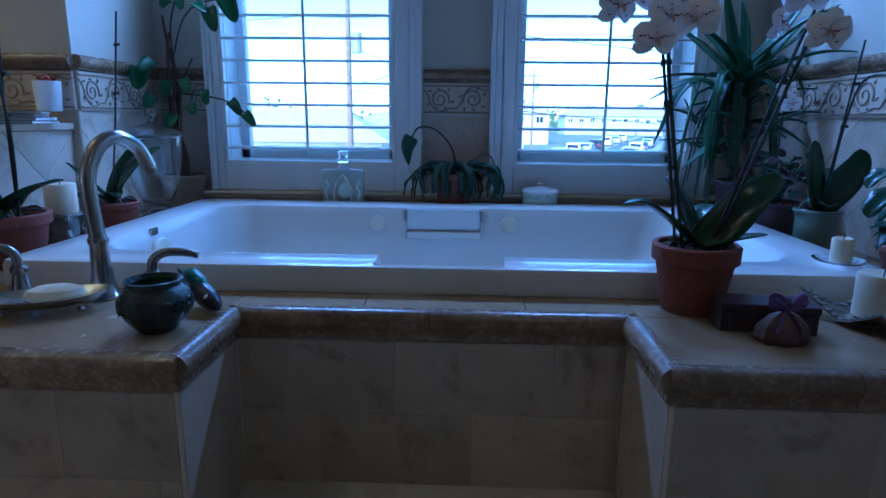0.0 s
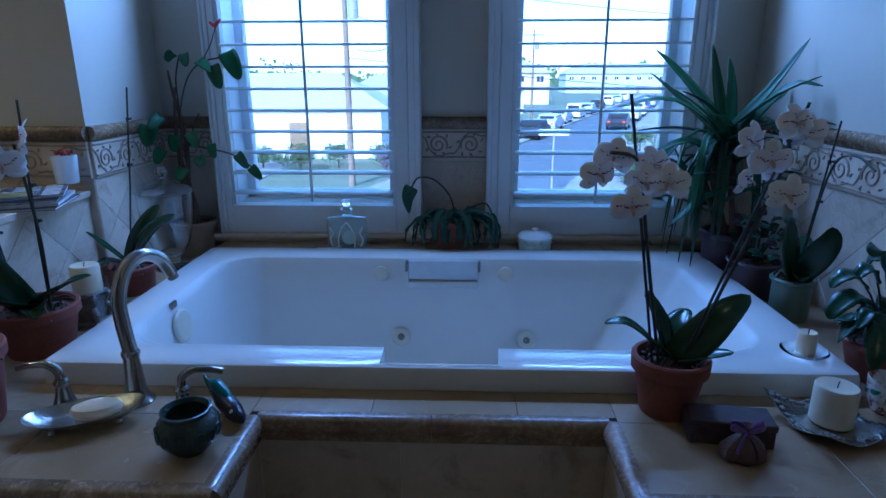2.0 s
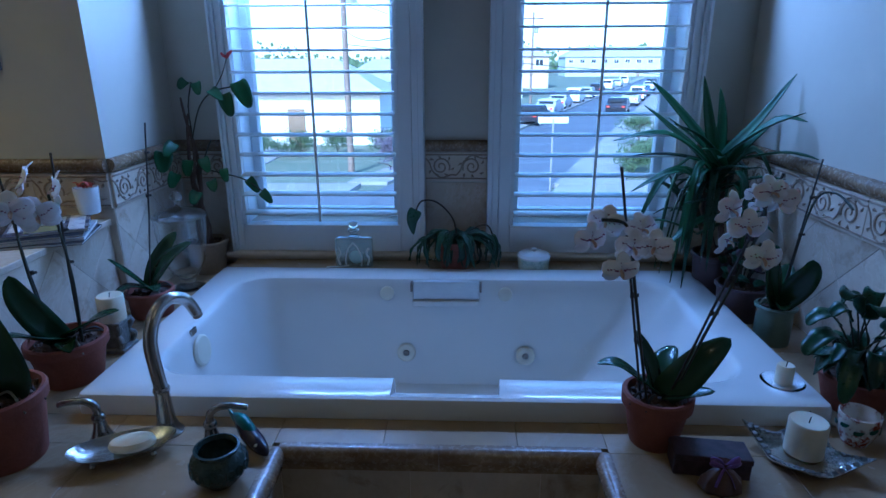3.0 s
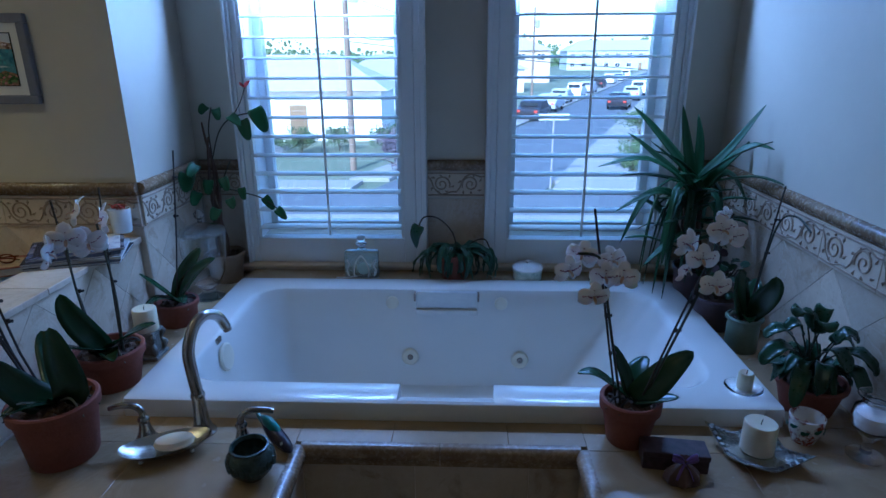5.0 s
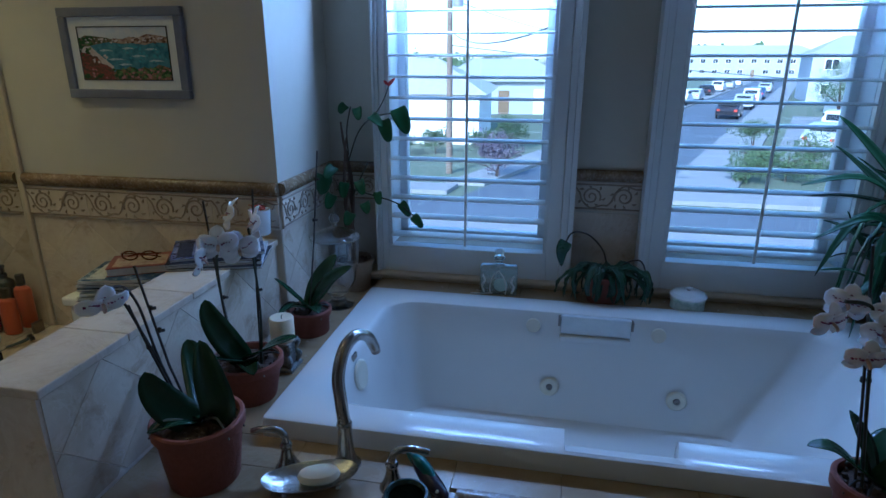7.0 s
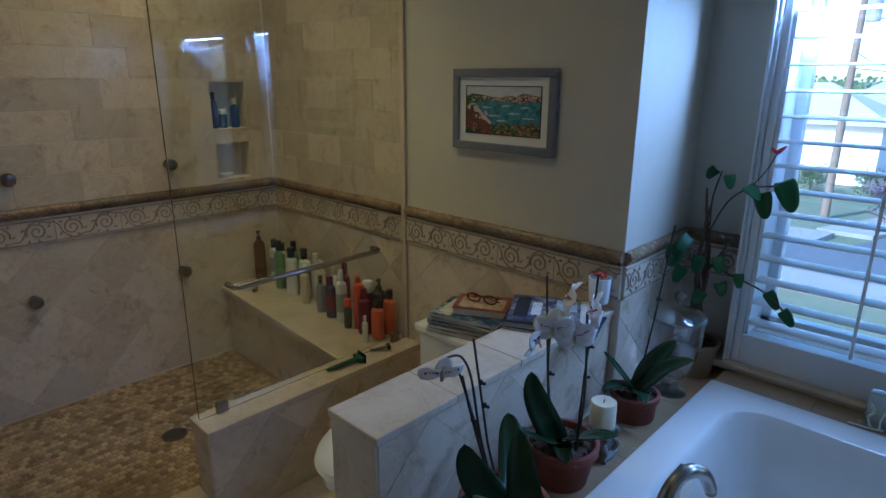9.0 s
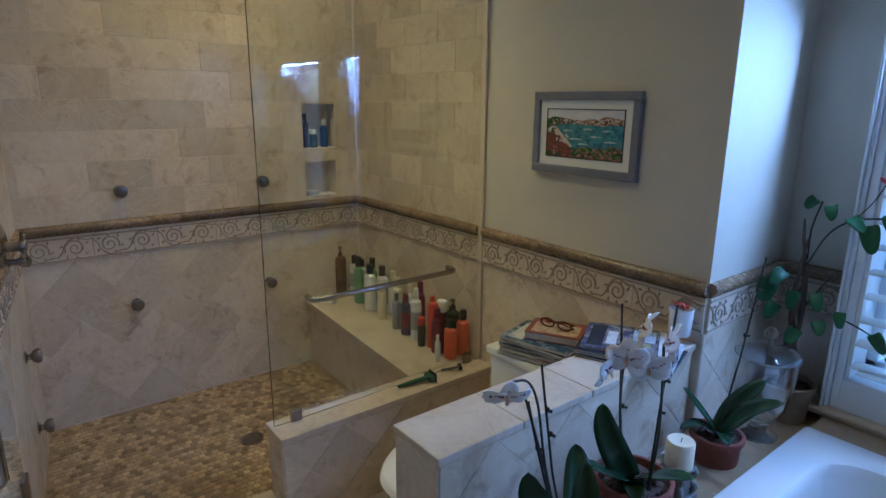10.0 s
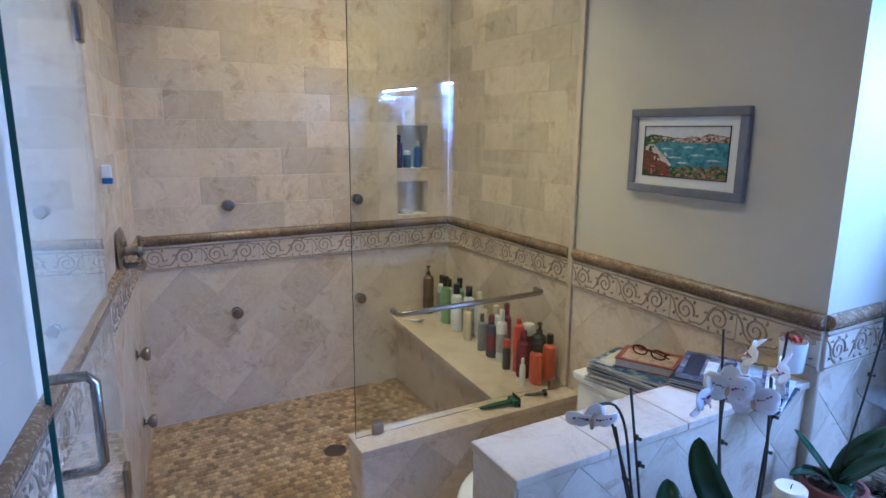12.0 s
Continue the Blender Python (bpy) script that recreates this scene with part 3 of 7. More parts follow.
# ---- windows with shutters ----
def window(name, x0, x1, wl, wr):
    w = tagged(new(name), "white window with a louvred shutter and clear panes", kind="structure")
    z0, z1 = WZ0, WZ1
    co, ci, yc = 0.045, 0.062, 2.205
    # casing on the wall, two steps deep
    zb = z0 - 0.113
    for nm, sgn, edge, wd in (("casing_left", -1, x0, wl), ("casing_right", 1, x1, wr)):
        steps = ((0.0, wd * 0.52, 0.020), (wd * 0.54, wd * 0.80, 0.010), (wd * 0.80, wd, 0.0))
        bm = None
        for s0, s1, dy in steps:
            a, b = sorted((edge + sgn * s0, edge + sgn * s1))
            bm = box(a, b, yc + dy, Y_WIN, zb, z1 + ci, 0.003, bm=bm)
        part(nm, bm, WHITE, w)
    part("casing_top", box(x0, x1, yc + 0.022, Y_WIN, z1, z1 + ci, 0.003), WHITE, w)
    part("casing_bottom", box(x0 + 0.0005, x1 - 0.0005, yc + 0.018, Y_WIN, zb, z0, 0.003), WHITE, w)
    # shutter panel
    sh = part("shutter_frame", box(x0 + 0.001, x0 + 0.014, yc + 0.028, yc + 0.056, z0, z1), WHITE, w)
    part("stile", box(x1 - 0.014, x1 - 0.001, yc + 0.028, yc + 0.056, z0, z1), WHITE, sh)
    mesh = None
    zc = 0.749
    while zc < z1 - 0.02:
        if mesh is None:
            bm = bmesh.new()
            for a in range(12):
                t = 2 * math.pi * a / 12
                bm.verts.new((x0 + 0.015, math.cos(t) * 0.037, math.sin(t) * 0.0052))
            e = bm.faces.new(bm.verts[:])
            r = bmesh.ops.extrude_face_region(bm, geom=[e])
            bmesh.ops.translate(bm, verts=[v for v in r["geom"] if isinstance(v, bmesh.types.BMVert)], vec=(x1 - x0 - 0.03, 0, 0))
            ob = part("louver", bm, WHITE, w, smooth=True)
            mesh = ob.data
        else:
            ob = new("louver", mesh)
            ob.parent = w
        ob.matrix_world = pose(0, yc + 0.042, zc, 3)
        zc += 0.0805
    xm = (x0 + x1) / 2
    part("tilt_rod", box(xm - 0.005, xm + 0.005, yc - 0.004, yc + 0.006, z0 + 0.02, z1 - 0.04, 0.002), WHITE, w)
    # sash and pane behind
    ys = 2.385
    for a, b, c, d in ((x0 - 0.02, x0 + 0.045, z0 - 0.02, z1), (x1 - 0.045, x1 + 0.02, z0 - 0.02, z1), (x0, x1, z0 - 0.03, z0 + 0.035), (x0, x1, z1 - 0.04, z1 + 0.02)):
        part("sash", box(a, b, ys, ys + 0.05, c, d, 0.004), VINYL, w)
    for a in (x0, x1):
        part("jamb", box(a - 0.012, a + 0.012, Y_WIN - 0.02, 2.45, z0, z1), VINYL, w)
    pane = part("pane", box(x0 + 0.04, x1 - 0.04, ys + 0.02, ys + 0.026, z0 + 0.03, z1 - 0.035), PANE, w)
    pane.visible_shadow = False
    return w


window_1 = window("window_1", *W1, 0.050, 0.100)
window_2 = window("window_2", *W2, 0.094, 0.058)

# ---- shower glass ----
glass_panel = thing("shower_glass_panel", Matrix(), "fixed clear glass shower panel with a metal towel bar", "shower glass")
g = part("pane", box(X_GL - 0.005, X_GL + 0.005, 0.778, Y_PIC - 0.003, 0.410, 2.28, 0.001, 1), GLASS, glass_panel)
g.visible_shadow = False
bm = tube([(X_GL + 0.005, 0.93, 0.888), (X_GL + 0.05, 0.93, 0.888), (X_GL + 0.062, 0.945, 0.888), (X_GL + 0.062, 1.57, 0.888), (X_GL + 0.05, 1.585, 0.888), (X_GL + 0.005, 1.585, 0.888)], 0.0105, 12)
part("towel_bar", bm, NICKEL, glass_panel, "brushed metal towel bar", True)
for y in (0.865, 1.71):
    part("clamp", box(X_GL - 0.011, X_GL + 0.011, y - 0.022, y + 0.022, 0.4085, 0.455, 0.003), BRONZE, glass_panel)

hx, hy = ctrl(1.06, 0.02)
door = thing("shower_door", pose(hx, hy, 0, 0, 0, math.degrees(math.atan2(-0.067 - hy, -1.513 - hx))), "open frameless glass shower door with a metal pull handle", "shower door")
g = part("pane", box(0.0, 0.74, -0.005, 0.005, 0.13, 2.2, 0.001, 1), GLASS, door)
g.visible_shadow = False
part("edge", box(0.7405, 0.743, -0.005, 0.005, 0.13, 2.2), GREENEDGE, door, "dark green glass edge")
for s in (-1, 1):
    bm = tube([(0.67, s * 0.005, 1.06), (0.67, s * 0.05, 1.06), (0.67, s * 0.065, 1.045), (0.67, s * 0.065, 0.87), (0.67, s * 0.05, 0.855), (0.67, s * 0.005, 0.855)], 0.0105, 12, steps=0)
    part("handle", bm, NICKEL, door, smooth=True)
for z in (0.45, 1.82):
    part("hinge", box(-0.012, 0.05, -0.013, 0.013, z - 0.05, z + 0.05, 0.003), BRONZE, door)
shower_trim = structure("shower_trim", box(X_GL - 0.018, X_GL + 0.016, Y_PIC - 0.014, Y_PIC, 0.41, TOP, 0.004), BORDER, "cream marble strip at the edge of the shower tiles")
# ---- bathtub ----
TX, TXR, TY0, TY1 = 0.907, 0.937, 1.115, 2.068
tub = thing("bathtub", Matrix(), "white acrylic drop-in whirlpool bathtub", "bathtub")


def rounded(x0, x1, y0, y1, r, n=14, edge=40):
    """Points round a rectangle with round corners, counter-clockwise from the lower left."""
    pts = []
    for cx, cy, a0, (ex, ey) in ((x1 - r, y0 + r, -90, (x0 + r, y0)), (x1 - r, y1 - r, 0, (x1, y0 + r)), (x0 + r, y1 - r, 90, (x1 - r, y1)), (x0 + r, y0 + r, 180, (x0, y1 - r))):
        a = radians(a0)
        sx, sy = cx + r * math.cos(a), cy + r * math.sin(a)
        if a0 == -90:
            for x in sorted([ex + (sx - ex) * k / edge for k in range(1, edge)] + [-0.126, -0.1235, 0.1455, 0.148]):
                pts.append((x, sy))
        else:
            for k in range(1, edge):
                pts.append((ex + (sx - ex) * k / edge, ey + (sy - ey) * k / edge))
        for k in range(n + 1):
            b = a + math.pi / 2 * k / n
            pts.append((cx + r * math.cos(b), cy + r * math.sin(b)))
    return pts


rings = []
def ring(x0, x1, y0, y1, r, z):
    rings.append([(x, y, z) for x, y in rounded(x0, x1, y0, y1, r)])
ring(-TX, TXR, TY0, TY1, 0.012, DECK + 0.001)
ring(-TX, TXR, TY0, TY1, 0.012, RIM - 0.014)
ring(-TX + 0.003, TXR - 0.003, TY0 + 0.003, TY1 - 0.003, 0.014, RIM - 0.004)
ring(-TX + 0.012, TXR - 0.012, TY0 + 0.012, TY1 - 0.012, 0.016, RIM)
IX0, IX1, IY0, IY1 = -0.79, 0.80, 1.225, 1.955
ring(IX0 - 0.012, IX1 + 0.012, IY0 - 0.010, IY1 + 0.012, 0.13, RIM)
ring(IX0, IX1, IY0, IY1, 0.125, RIM - 0.006)
ring(IX0 + 0.012, IX1 - 0.014, IY0 + 0.010, IY1 - 0.010, 0.12, RIM - 0.03)
ring(IX0 + 0.035, IX1 - 0.10, IY0 + 0.022, IY1 - 0.025, 0.12, RIM - 0.16)
ring(IX0 + 0.065, IX1 - 0.22, IY0 + 0.04, IY1 - 0.045, 0.12, RIM - 0.32)
ring(IX0 + 0.10, IX1 - 0.28, IY0 + 0.07, IY1 - 0.075, 0.11, RIM - 0.41)
ring(IX0 + 0.16, IX1 - 0.34, IY0 + 0.13, IY1 - 0.13, 0.09, RIM - 0.435)
# the lowered front of the rim
for k, low, back in ((4, 0.026, 0.030), (5, 0.036, 0.036), (6, 0.034, 0.034)):
    rings[k] = [(x, y - back, z - low) if (-0.125 < x < 0.1465 and y < 1.26) else (x, y, z) for x, y, z in rings[k]]
bm = bmesh.new()
vs = [[bm.verts.new(p) for p in r] for r in rings]
for a, b in zip(vs, vs[1:]):
    for i in range(len(a)):
        j = (i + 1) % len(a)
        bm.faces.new((a[i], a[j], b[j], b[i]))
bm.faces.new(vs[-1])
shell = part("shell", bm, ACRYLIC, tub, smooth=True)


def jet(x, y, z, ny):
    ob = part("jet", lathe([(0.0, 0.004), (0.012, 0.004), (0.013, 0.012), (0.030, 0.010), (0.036, 0.004), (0.036, 0.0)], 24), BONE, tub, smooth=True)
    ob.matrix_world = pose(x, y, z, 90 - ny)
    n = part("nozzle", lathe([(0.0, 0.010), (0.005, 0.010), (0.006, 0.0145), (0.010, 0.0145), (0.012, 0.010), (0.012, 0.004)], 20), BRONZE, ob, "dark nozzle ring", True)


jet(-0.164, 1.908, 0.280, 12)
jet(0.292, 1.902, 0.275, 12)
for x in (-0.236, 0.211):
    k = part("air_knob", lathe([(0.0, 0.014), (0.020, 0.014), (0.026, 0.010), (0.027, 0.0)], 24), BONE, tub, smooth=True)
    k.matrix_world = pose(x, 1.942, 0.512, 82)
o = part("overflow_plate", lathe([(0.0, 0.012), (0.044, 0.011), (0.050, 0.006), (0.050, 0.0)], 28), BONE, tub, "round white overflow plate", True)
o.matrix_world = pose(-0.768, 1.505, 0.490, 0, 82)
for px in (-0.142, 0.118):
    part("slot", box(px - 0.004, px + 0.004, 1.922, 1.949, 0.525, 0.560, 0.001), BRONZE, tub)
part("badge", box(-0.004, 0.004, -0.018, 0.018, -0.010, 0.010, 0.002), NICKEL, tub).matrix_world = pose(-0.783, 1.50, 0.556, 0, 0, 0)
# clear lumbar window in the back wall of the tub
cp = part("cascade_panel", box(-0.138, 0.114, 1.928, 1.948, 0.492, 0.566, 0.006), surface("pearly_acrylic", (0.60, 0.62, 0.62), (0.72, 0.73, 0.72), 30, 0.12, coat=0.5, spread=0), tub, "clear acrylic cascade panel")
part("panel_lip", box(-0.138, 0.114, 1.915, 1.948, 0.466, 0.490, 0.005), ACRYLIC, tub)
# ---- plants ----
def pot(root, r_top, r_base, h, material, label="", lip=0.02, bead=0.006):
    bm = lathe([(0, 0.001), (r_base, 0.0), (r_base + 0.002, 0.004), (r_top - bead - 0.002, h - lip), (r_top, h - lip + 0.003), (r_top + 0.001, h - 0.004), (r_top - 0.003, h), (r_top - 0.010, h - 0.001), (r_top - 0.013, h - 0.02)], 36)
    part("pot", bm, material, root, label, True)
    rng = random.Random(int(r_top * 1e4) + int(h * 1e4))
    bm = lathe([(0, h - 0.016), (r_top * 0.35, h - 0.013), (r_top * 0.7, h - 0.017), (r_top - 0.011, h - 0.022)], 24)
    for v in bm.verts:
        v.co.z += rng.uniform(-0.004, 0.004)
    for k in range(40):
        a, d = rng.random() * 6.28, rng.random() ** 0.5 * (r_top - 0.02)
        s = rng.uniform(0.004, 0.010)
        own = bmesh.new()
        bmesh.ops.create_cube(own, size=1, matrix=Matrix.LocRotScale((d * math.cos(a), d * math.sin(a), h - 0.012), Euler((rng.random() * 3, rng.random() * 3, rng.random() * 3)), (s * 1.8, s, s * 0.6)))
        bm = joined(bm, own)
    part("soil", bm, SOIL, root, "dark bark chips")


def rel(root, p):
    return Vector(p) - root.matrix_world.translation


def leaf(root, points, width, mat=None, shape="leaf", fold=0.3, face=(0, 0, 1), wave=0.0, name="leaf"):
    part(name, blade([rel(root, p) for p in points], width, shape, fold, bm=None, face=face, wave=wave), mat or LEAF, root, smooth=2)


def rod(root, points, r, mat=None, name="stake", steps=0):
    return part(name, tube([rel(root, p) for p in points], r, 6, steps=steps), mat or STEM, root, smooth=True)


def clips(root, p0, p1, at):
    p0, p1 = Vector(p0), Vector(p1)
    for f in at:
        p = rel(root, p0 + (p1 - p0) * f)
        bm = box(p.x - 0.004, p.x + 0.004, p.y - 0.004, p.y + 0.004, p.z - 0.006, p.z + 0.006, 0.002)
        bm = tube([p + Vector((0.004, 0, 0)), p + Vector((0.013, -0.003, 0.002))], [0.003, 0.0045], 6, bm)
        part("clip", bm, STEM, root)


def flower(root, p, size, yaw, tilt, seed):
    """A moth orchid bloom that looks along its own -y: two wide petals, three sepals and a lip."""
    rng = random.Random(seed)
    bm = bmesh.new()
    face = (0, -1, 0)
    for ang, ln, wd in ((90, 0.52, 0.40), (212, 0.50, 0.36), (328, 0.50, 0.36)):
        a = radians(ang + rng.uniform(-6, 6))
        d = Vector((math.cos(a), 0, math.sin(a)))
        bm = blade([d * size * 0.02, d * size * ln * 0.5 + Vector((0, -0.004, 0)), d * size * ln + Vector((0, 0.005, 0))], size * wd, "petal", 0.12, 0.0006, bm, face, 3, 0.05)
    for ang in (18, 162):
        a = radians(ang + rng.uniform(-6, 6))
        d = Vector((math.cos(a), 0, math.sin(a)))
        o = Vector((0, -0.0035, 0))
        bm = blade([d * size * 0.02 + o, d * size * 0.28 + o * 2.2, d * size * 0.52 + o + Vector((0, 0.006, 0))], size * 0.50, "petal", 0.10, 0.0006, bm, face, 3, 0.06)
    ob = part("flower", bm, PETAL, root, "white bloom with purple flecks", 2)
    marks = bmesh.new()
    for ang, fs, y0 in ((18, (0.10, 0.16, 0.22, 0.29, 0.36), -0.0075), (162, (0.10, 0.16, 0.22, 0.29, 0.36), -0.0075), (212, (0.12, 0.20, 0.29), -0.0035), (328, (0.12, 0.20, 0.29), -0.0035), (90, (0.14, 0.24), -0.0035)):
        for f in fs:
            a = radians(ang + rng.uniform(-9, 9))
            s = size * rng.uniform(0.013, 0.026)
            x, z = size * f * math.cos(a), size * f * math.sin(a)
            marks = box(x - s, x + s, y0 - 0.0022, y0 + 0.003, z - s * 0.55, z + s * 0.55, bm=marks)
    part("fleck_pattern", marks, FLECK, ob, "purple flecks")
    ob.matrix_world = Matrix.Translation(p) @ pose(0, 0, 0, 0, 0, yaw) @ pose(0, 0, 0, tilt, rng.uniform(-12, 12), 0)
    bm = blade([(0, -0.004, 0), (0, -0.016, -size * 0.06), (0, -0.020, -size * 0.13)], size * 0.09, "leaf", 0.7, 0.0008, None, (0, -1, 0.4), 3)
    bm = lathe([(0, 0.006), (0.004, 0.004), (0.005, 0), (0.003, -0.004)], 8, bm)
    lip = part("lip", bm, LIP, ob, "purple and yellow lip", 2)
    return ob


def roots(root, r, h, n, seed):
    rng = random.Random(seed)
    for k in range(n):
        a = rng.random() * 6.28
        d = Vector((math.cos(a), math.sin(a), 0))
        bm = tube([d * r * 0.3 + Vector((0, 0, h + 0.01)), d * r * 0.7 + Vector((0, 0, h + rng.uniform(0.01, 0.03))), d * r * 1.02 + Vector((0, 0, h - rng.uniform(-0.01, 0.02)))], [0.003, 0.003, 0.002], 6, steps=4)
        part("root", bm, ROOT if k % 2 else STEM, root, smooth=True)


def orchid(x, y, label, r_top, r_base, h, material, z=DECK, lip=0.02):
    ob = thing("potted_orchid", pose(x, y, z), label, "orchid", "potted orchids on the tub deck")
    pot(ob, r_top, r_base, h, material, "", lip)
    roots(ob, r_top, h - 0.01, 4, int(x * 1000) % 97)
    return ob


# white orchid in the small terracotta pot at the tub's front
o = orchid(0.495, 1.055, "white flecked moth orchid in a terracotta pot", 0.078, 0.052, 0.130, TERRACOTTA, lip=0.035)
leaf(o, [(0.49, 1.05, 0.635), (0.44, 1.04, 0.68), (0.39, 1.04, 0.715), (0.350, 1.045, 0.712)], 0.052)
leaf(o, [(0.50, 1.05, 0.635), (0.54, 1.04, 0.68), (0.585, 1.04, 0.735), (0.640, 1.06, 0.770)], 0.076, face=(-0.4, -0.75, 0.6))
leaf(o, [(0.50, 1.04, 0.635), (0.55, 1.02, 0.655), (0.60, 1.01, 0.668)], 0.050, fold=0.2)
leaf(o, [(0.49, 1.06, 0.635), (0.475, 1.08, 0.70), (0.45, 1.12, 0.76)], 0.045)
leaf(o, [(0.50, 1.07, 0.63), (0.52, 1.11, 0.68), (0.56, 1.16, 0.70)], 0.06)
rod(o, [(0.455, 1.045, 0.62), (0.405, 1.0, 0.85), (0.344, 0.965, 1.165)], 0.0028)
rod(o, [(0.465, 1.04, 0.63), (0.425, 1.01, 0.80), (0.395, 0.985, 0.93), (0.365, 0.955, 1.05), (0.31, 0.94, 1.07)], 0.0034, GREENSTEM, "stem", 5)
clips(o, (0.455, 1.045, 0.62), (0.344, 0.965, 1.165), (0.30, 0.50, 0.62))
rod(o, [(0.515, 1.045, 0.63), (0.575, 1.0, 0.90), (0.652, 0.985, 1.150)], 0.0028)
rod(o, [(0.525, 1.05, 0.63), (0.565, 1.02, 0.80), (0.60, 0.99, 0.95), (0.63, 0.985, 1.06), (0.61, 0.97, 1.10)], 0.0034, GREENSTEM, "stem", 5)
clips(o, (0.515, 1.045, 0.63), (0.652, 0.985, 1.150), (0.42, 0.58))
for k, (p, yaw, tilt) in enumerate((((0.288, 0.930, 1.035), 25, 8), ((0.322, 0.960, 1.058), -15, -12), ((0.368, 0.930, 1.020), 10, 5), ((0.412, 0.935, 1.018), -30, 0), ((0.342, 0.905, 0.985), 5, 15), ((0.390, 0.960, 1.045), 20, -20),
                                    ((0.552, 0.965, 1.085), 30, 5), ((0.585, 0.955, 1.055), -5, 10), ((0.612, 0.935, 1.000), 0, 10), ((0.652, 0.985, 1.098), -20, 0), ((0.625, 0.970, 1.115), 15, -15), ((0.560, 0.985, 1.02), 50, 10))):
    flower(o, p, 0.071, yaw, tilt, k)

# tall-leaved orchid in the large terracotta pot, with spent stems
o = orchid(-0.965, 0.948, "large moth orchid with spent stems in a terracotta pot", 0.104, 0.078, 0.165, TERRACOTTA, lip=0.03)
leaf(o, [(-0.955, 0.955, 0.66), (-0.90, 0.93, 0.71), (-0.92, 0.94, 0.80), (-0.945, 0.965, 0.862)], 0.075, face=(0.6, -0.7, 0.3), fold=0.5)
leaf(o, [(-0.96, 0.95, 0.66), (-1.0, 0.92, 0.70), (-1.03, 0.90, 0.76), (-1.04, 0.895, 0.81)], 0.08, face=(0.5, -0.6, 0.6))
leaf(o, [(-0.96, 0.95, 0.66), (-0.99, 0.90, 0.685), (-1.03, 0.86, 0.68)], 0.06)
leaf(o, [(-0.96, 0.96, 0.66), (-1.0, 1.02, 0.70), (-1.05, 1.075, 0.755), (-1.07, 1.09, 0.79)], 0.07, face=(0.6, -0.5, 0.5))
rod(o, [(-0.985, 0.945, 0.66), (-1.03, 0.94, 0.80), (-1.085, 0.925, 0.955)], 0.0028)
rod(o, [(-0.975, 0.95, 0.66), (-1.02, 0.95, 0.80), (-1.08, 0.965, 1.028)], 0.0028)
rod(o, [(-0.99, 0.95, 0.66), (-1.045, 0.955, 0.80), (-1.085, 0.965, 0.93), (-1.10, 0.945, 0.985), (-1.105, 0.905, 0.995)], 0.003, STEM, "stem", 4)
rod(o, [(-0.98, 0.94, 0.66), (-1.04, 0.93, 0.83), (-1.082, 0.93, 0.95)], 0.003, STEM, "stem", 4)
clips(o, (-0.975, 0.95, 0.66), (-1.08, 0.965, 1.028), (0.60, 0.74))
clips(o, (-0.985, 0.945, 0.66), (-1.085, 0.925, 0.955), (0.65,))
flower(o, (-1.100, 0.880, 0.975), 0.105, 60, 38, 40)

# white orchid by the low wall
o = orchid(-1.035, 1.295, "white moth orchid with two stakes in a terracotta pot", 0.102, 0.074, 0.125, TERRACOTTA, lip=0.03)
leaf(o, [(-1.04, 1.29, 0.63), (-1.06, 1.25, 0.70), (-1.09, 1.23, 0.78), (-1.105, 1.235, 0.835)], 0.075, face=(0.6, -0.7, 0.3))
leaf(o, [(-1.03, 1.29, 0.63), (-1.04, 1.22, 0.66), (-1.06, 1.16, 0.70), (-1.085, 1.13, 0.71)], 0.06)
leaf(o, [(-1.03, 1.30, 0.63), (-0.98, 1.28, 0.665), (-0.92, 1.28, 0.700), (-0.875, 1.30, 0.715)], 0.068)
leaf(o, [(-1.03, 1.29, 0.63), (-1.00, 1.24, 0.645), (-0.965, 1.205, 0.635)], 0.055)
rod(o, [(-1.06, 1.285, 0.63), (-1.075, 1.265, 0.85), (-1.083, 1.25, 1.108)], 0.0028)
rod(o, [(-0.985, 1.285, 0.63), (-0.965, 1.265, 0.85), (-0.940, 1.25, 1.146)], 0.0028)
rod(o, [(-1.055, 1.28, 0.63), (-1.06, 1.25, 0.80), (-1.045, 1.22, 0.95), (-1.02, 1.20, 1.03)], 0.0033, GREENSTEM, "stem", 4)
rod(o, [(-0.98, 1.28, 0.63), (-0.96, 1.265, 0.80), (-0.95, 1.24, 0.95), (-0.945, 1.22, 1.05)], 0.0033, GREENSTEM, "stem", 4)
clips(o, (-0.985, 1.285, 0.63), (-0.940, 1.25, 1.146), (0.45, 0.62))
clips(o, (-1.06, 1.285, 0.63), (-1.083, 1.25, 1.108), (0.42,))
for k, (p, yaw, tilt) in enumerate((((-0.990, 1.150, 1.025), 28, 5), ((-0.955, 1.185, 1.005), 30, 5), ((-0.975, 1.190, 1.088), -55, -25), ((-0.935, 1.240, 1.055), -50, -10), ((-1.015, 1.105, 1.000), 110, 10))):
    flower(o, p, 0.098, yaw, tilt, 60 + k)

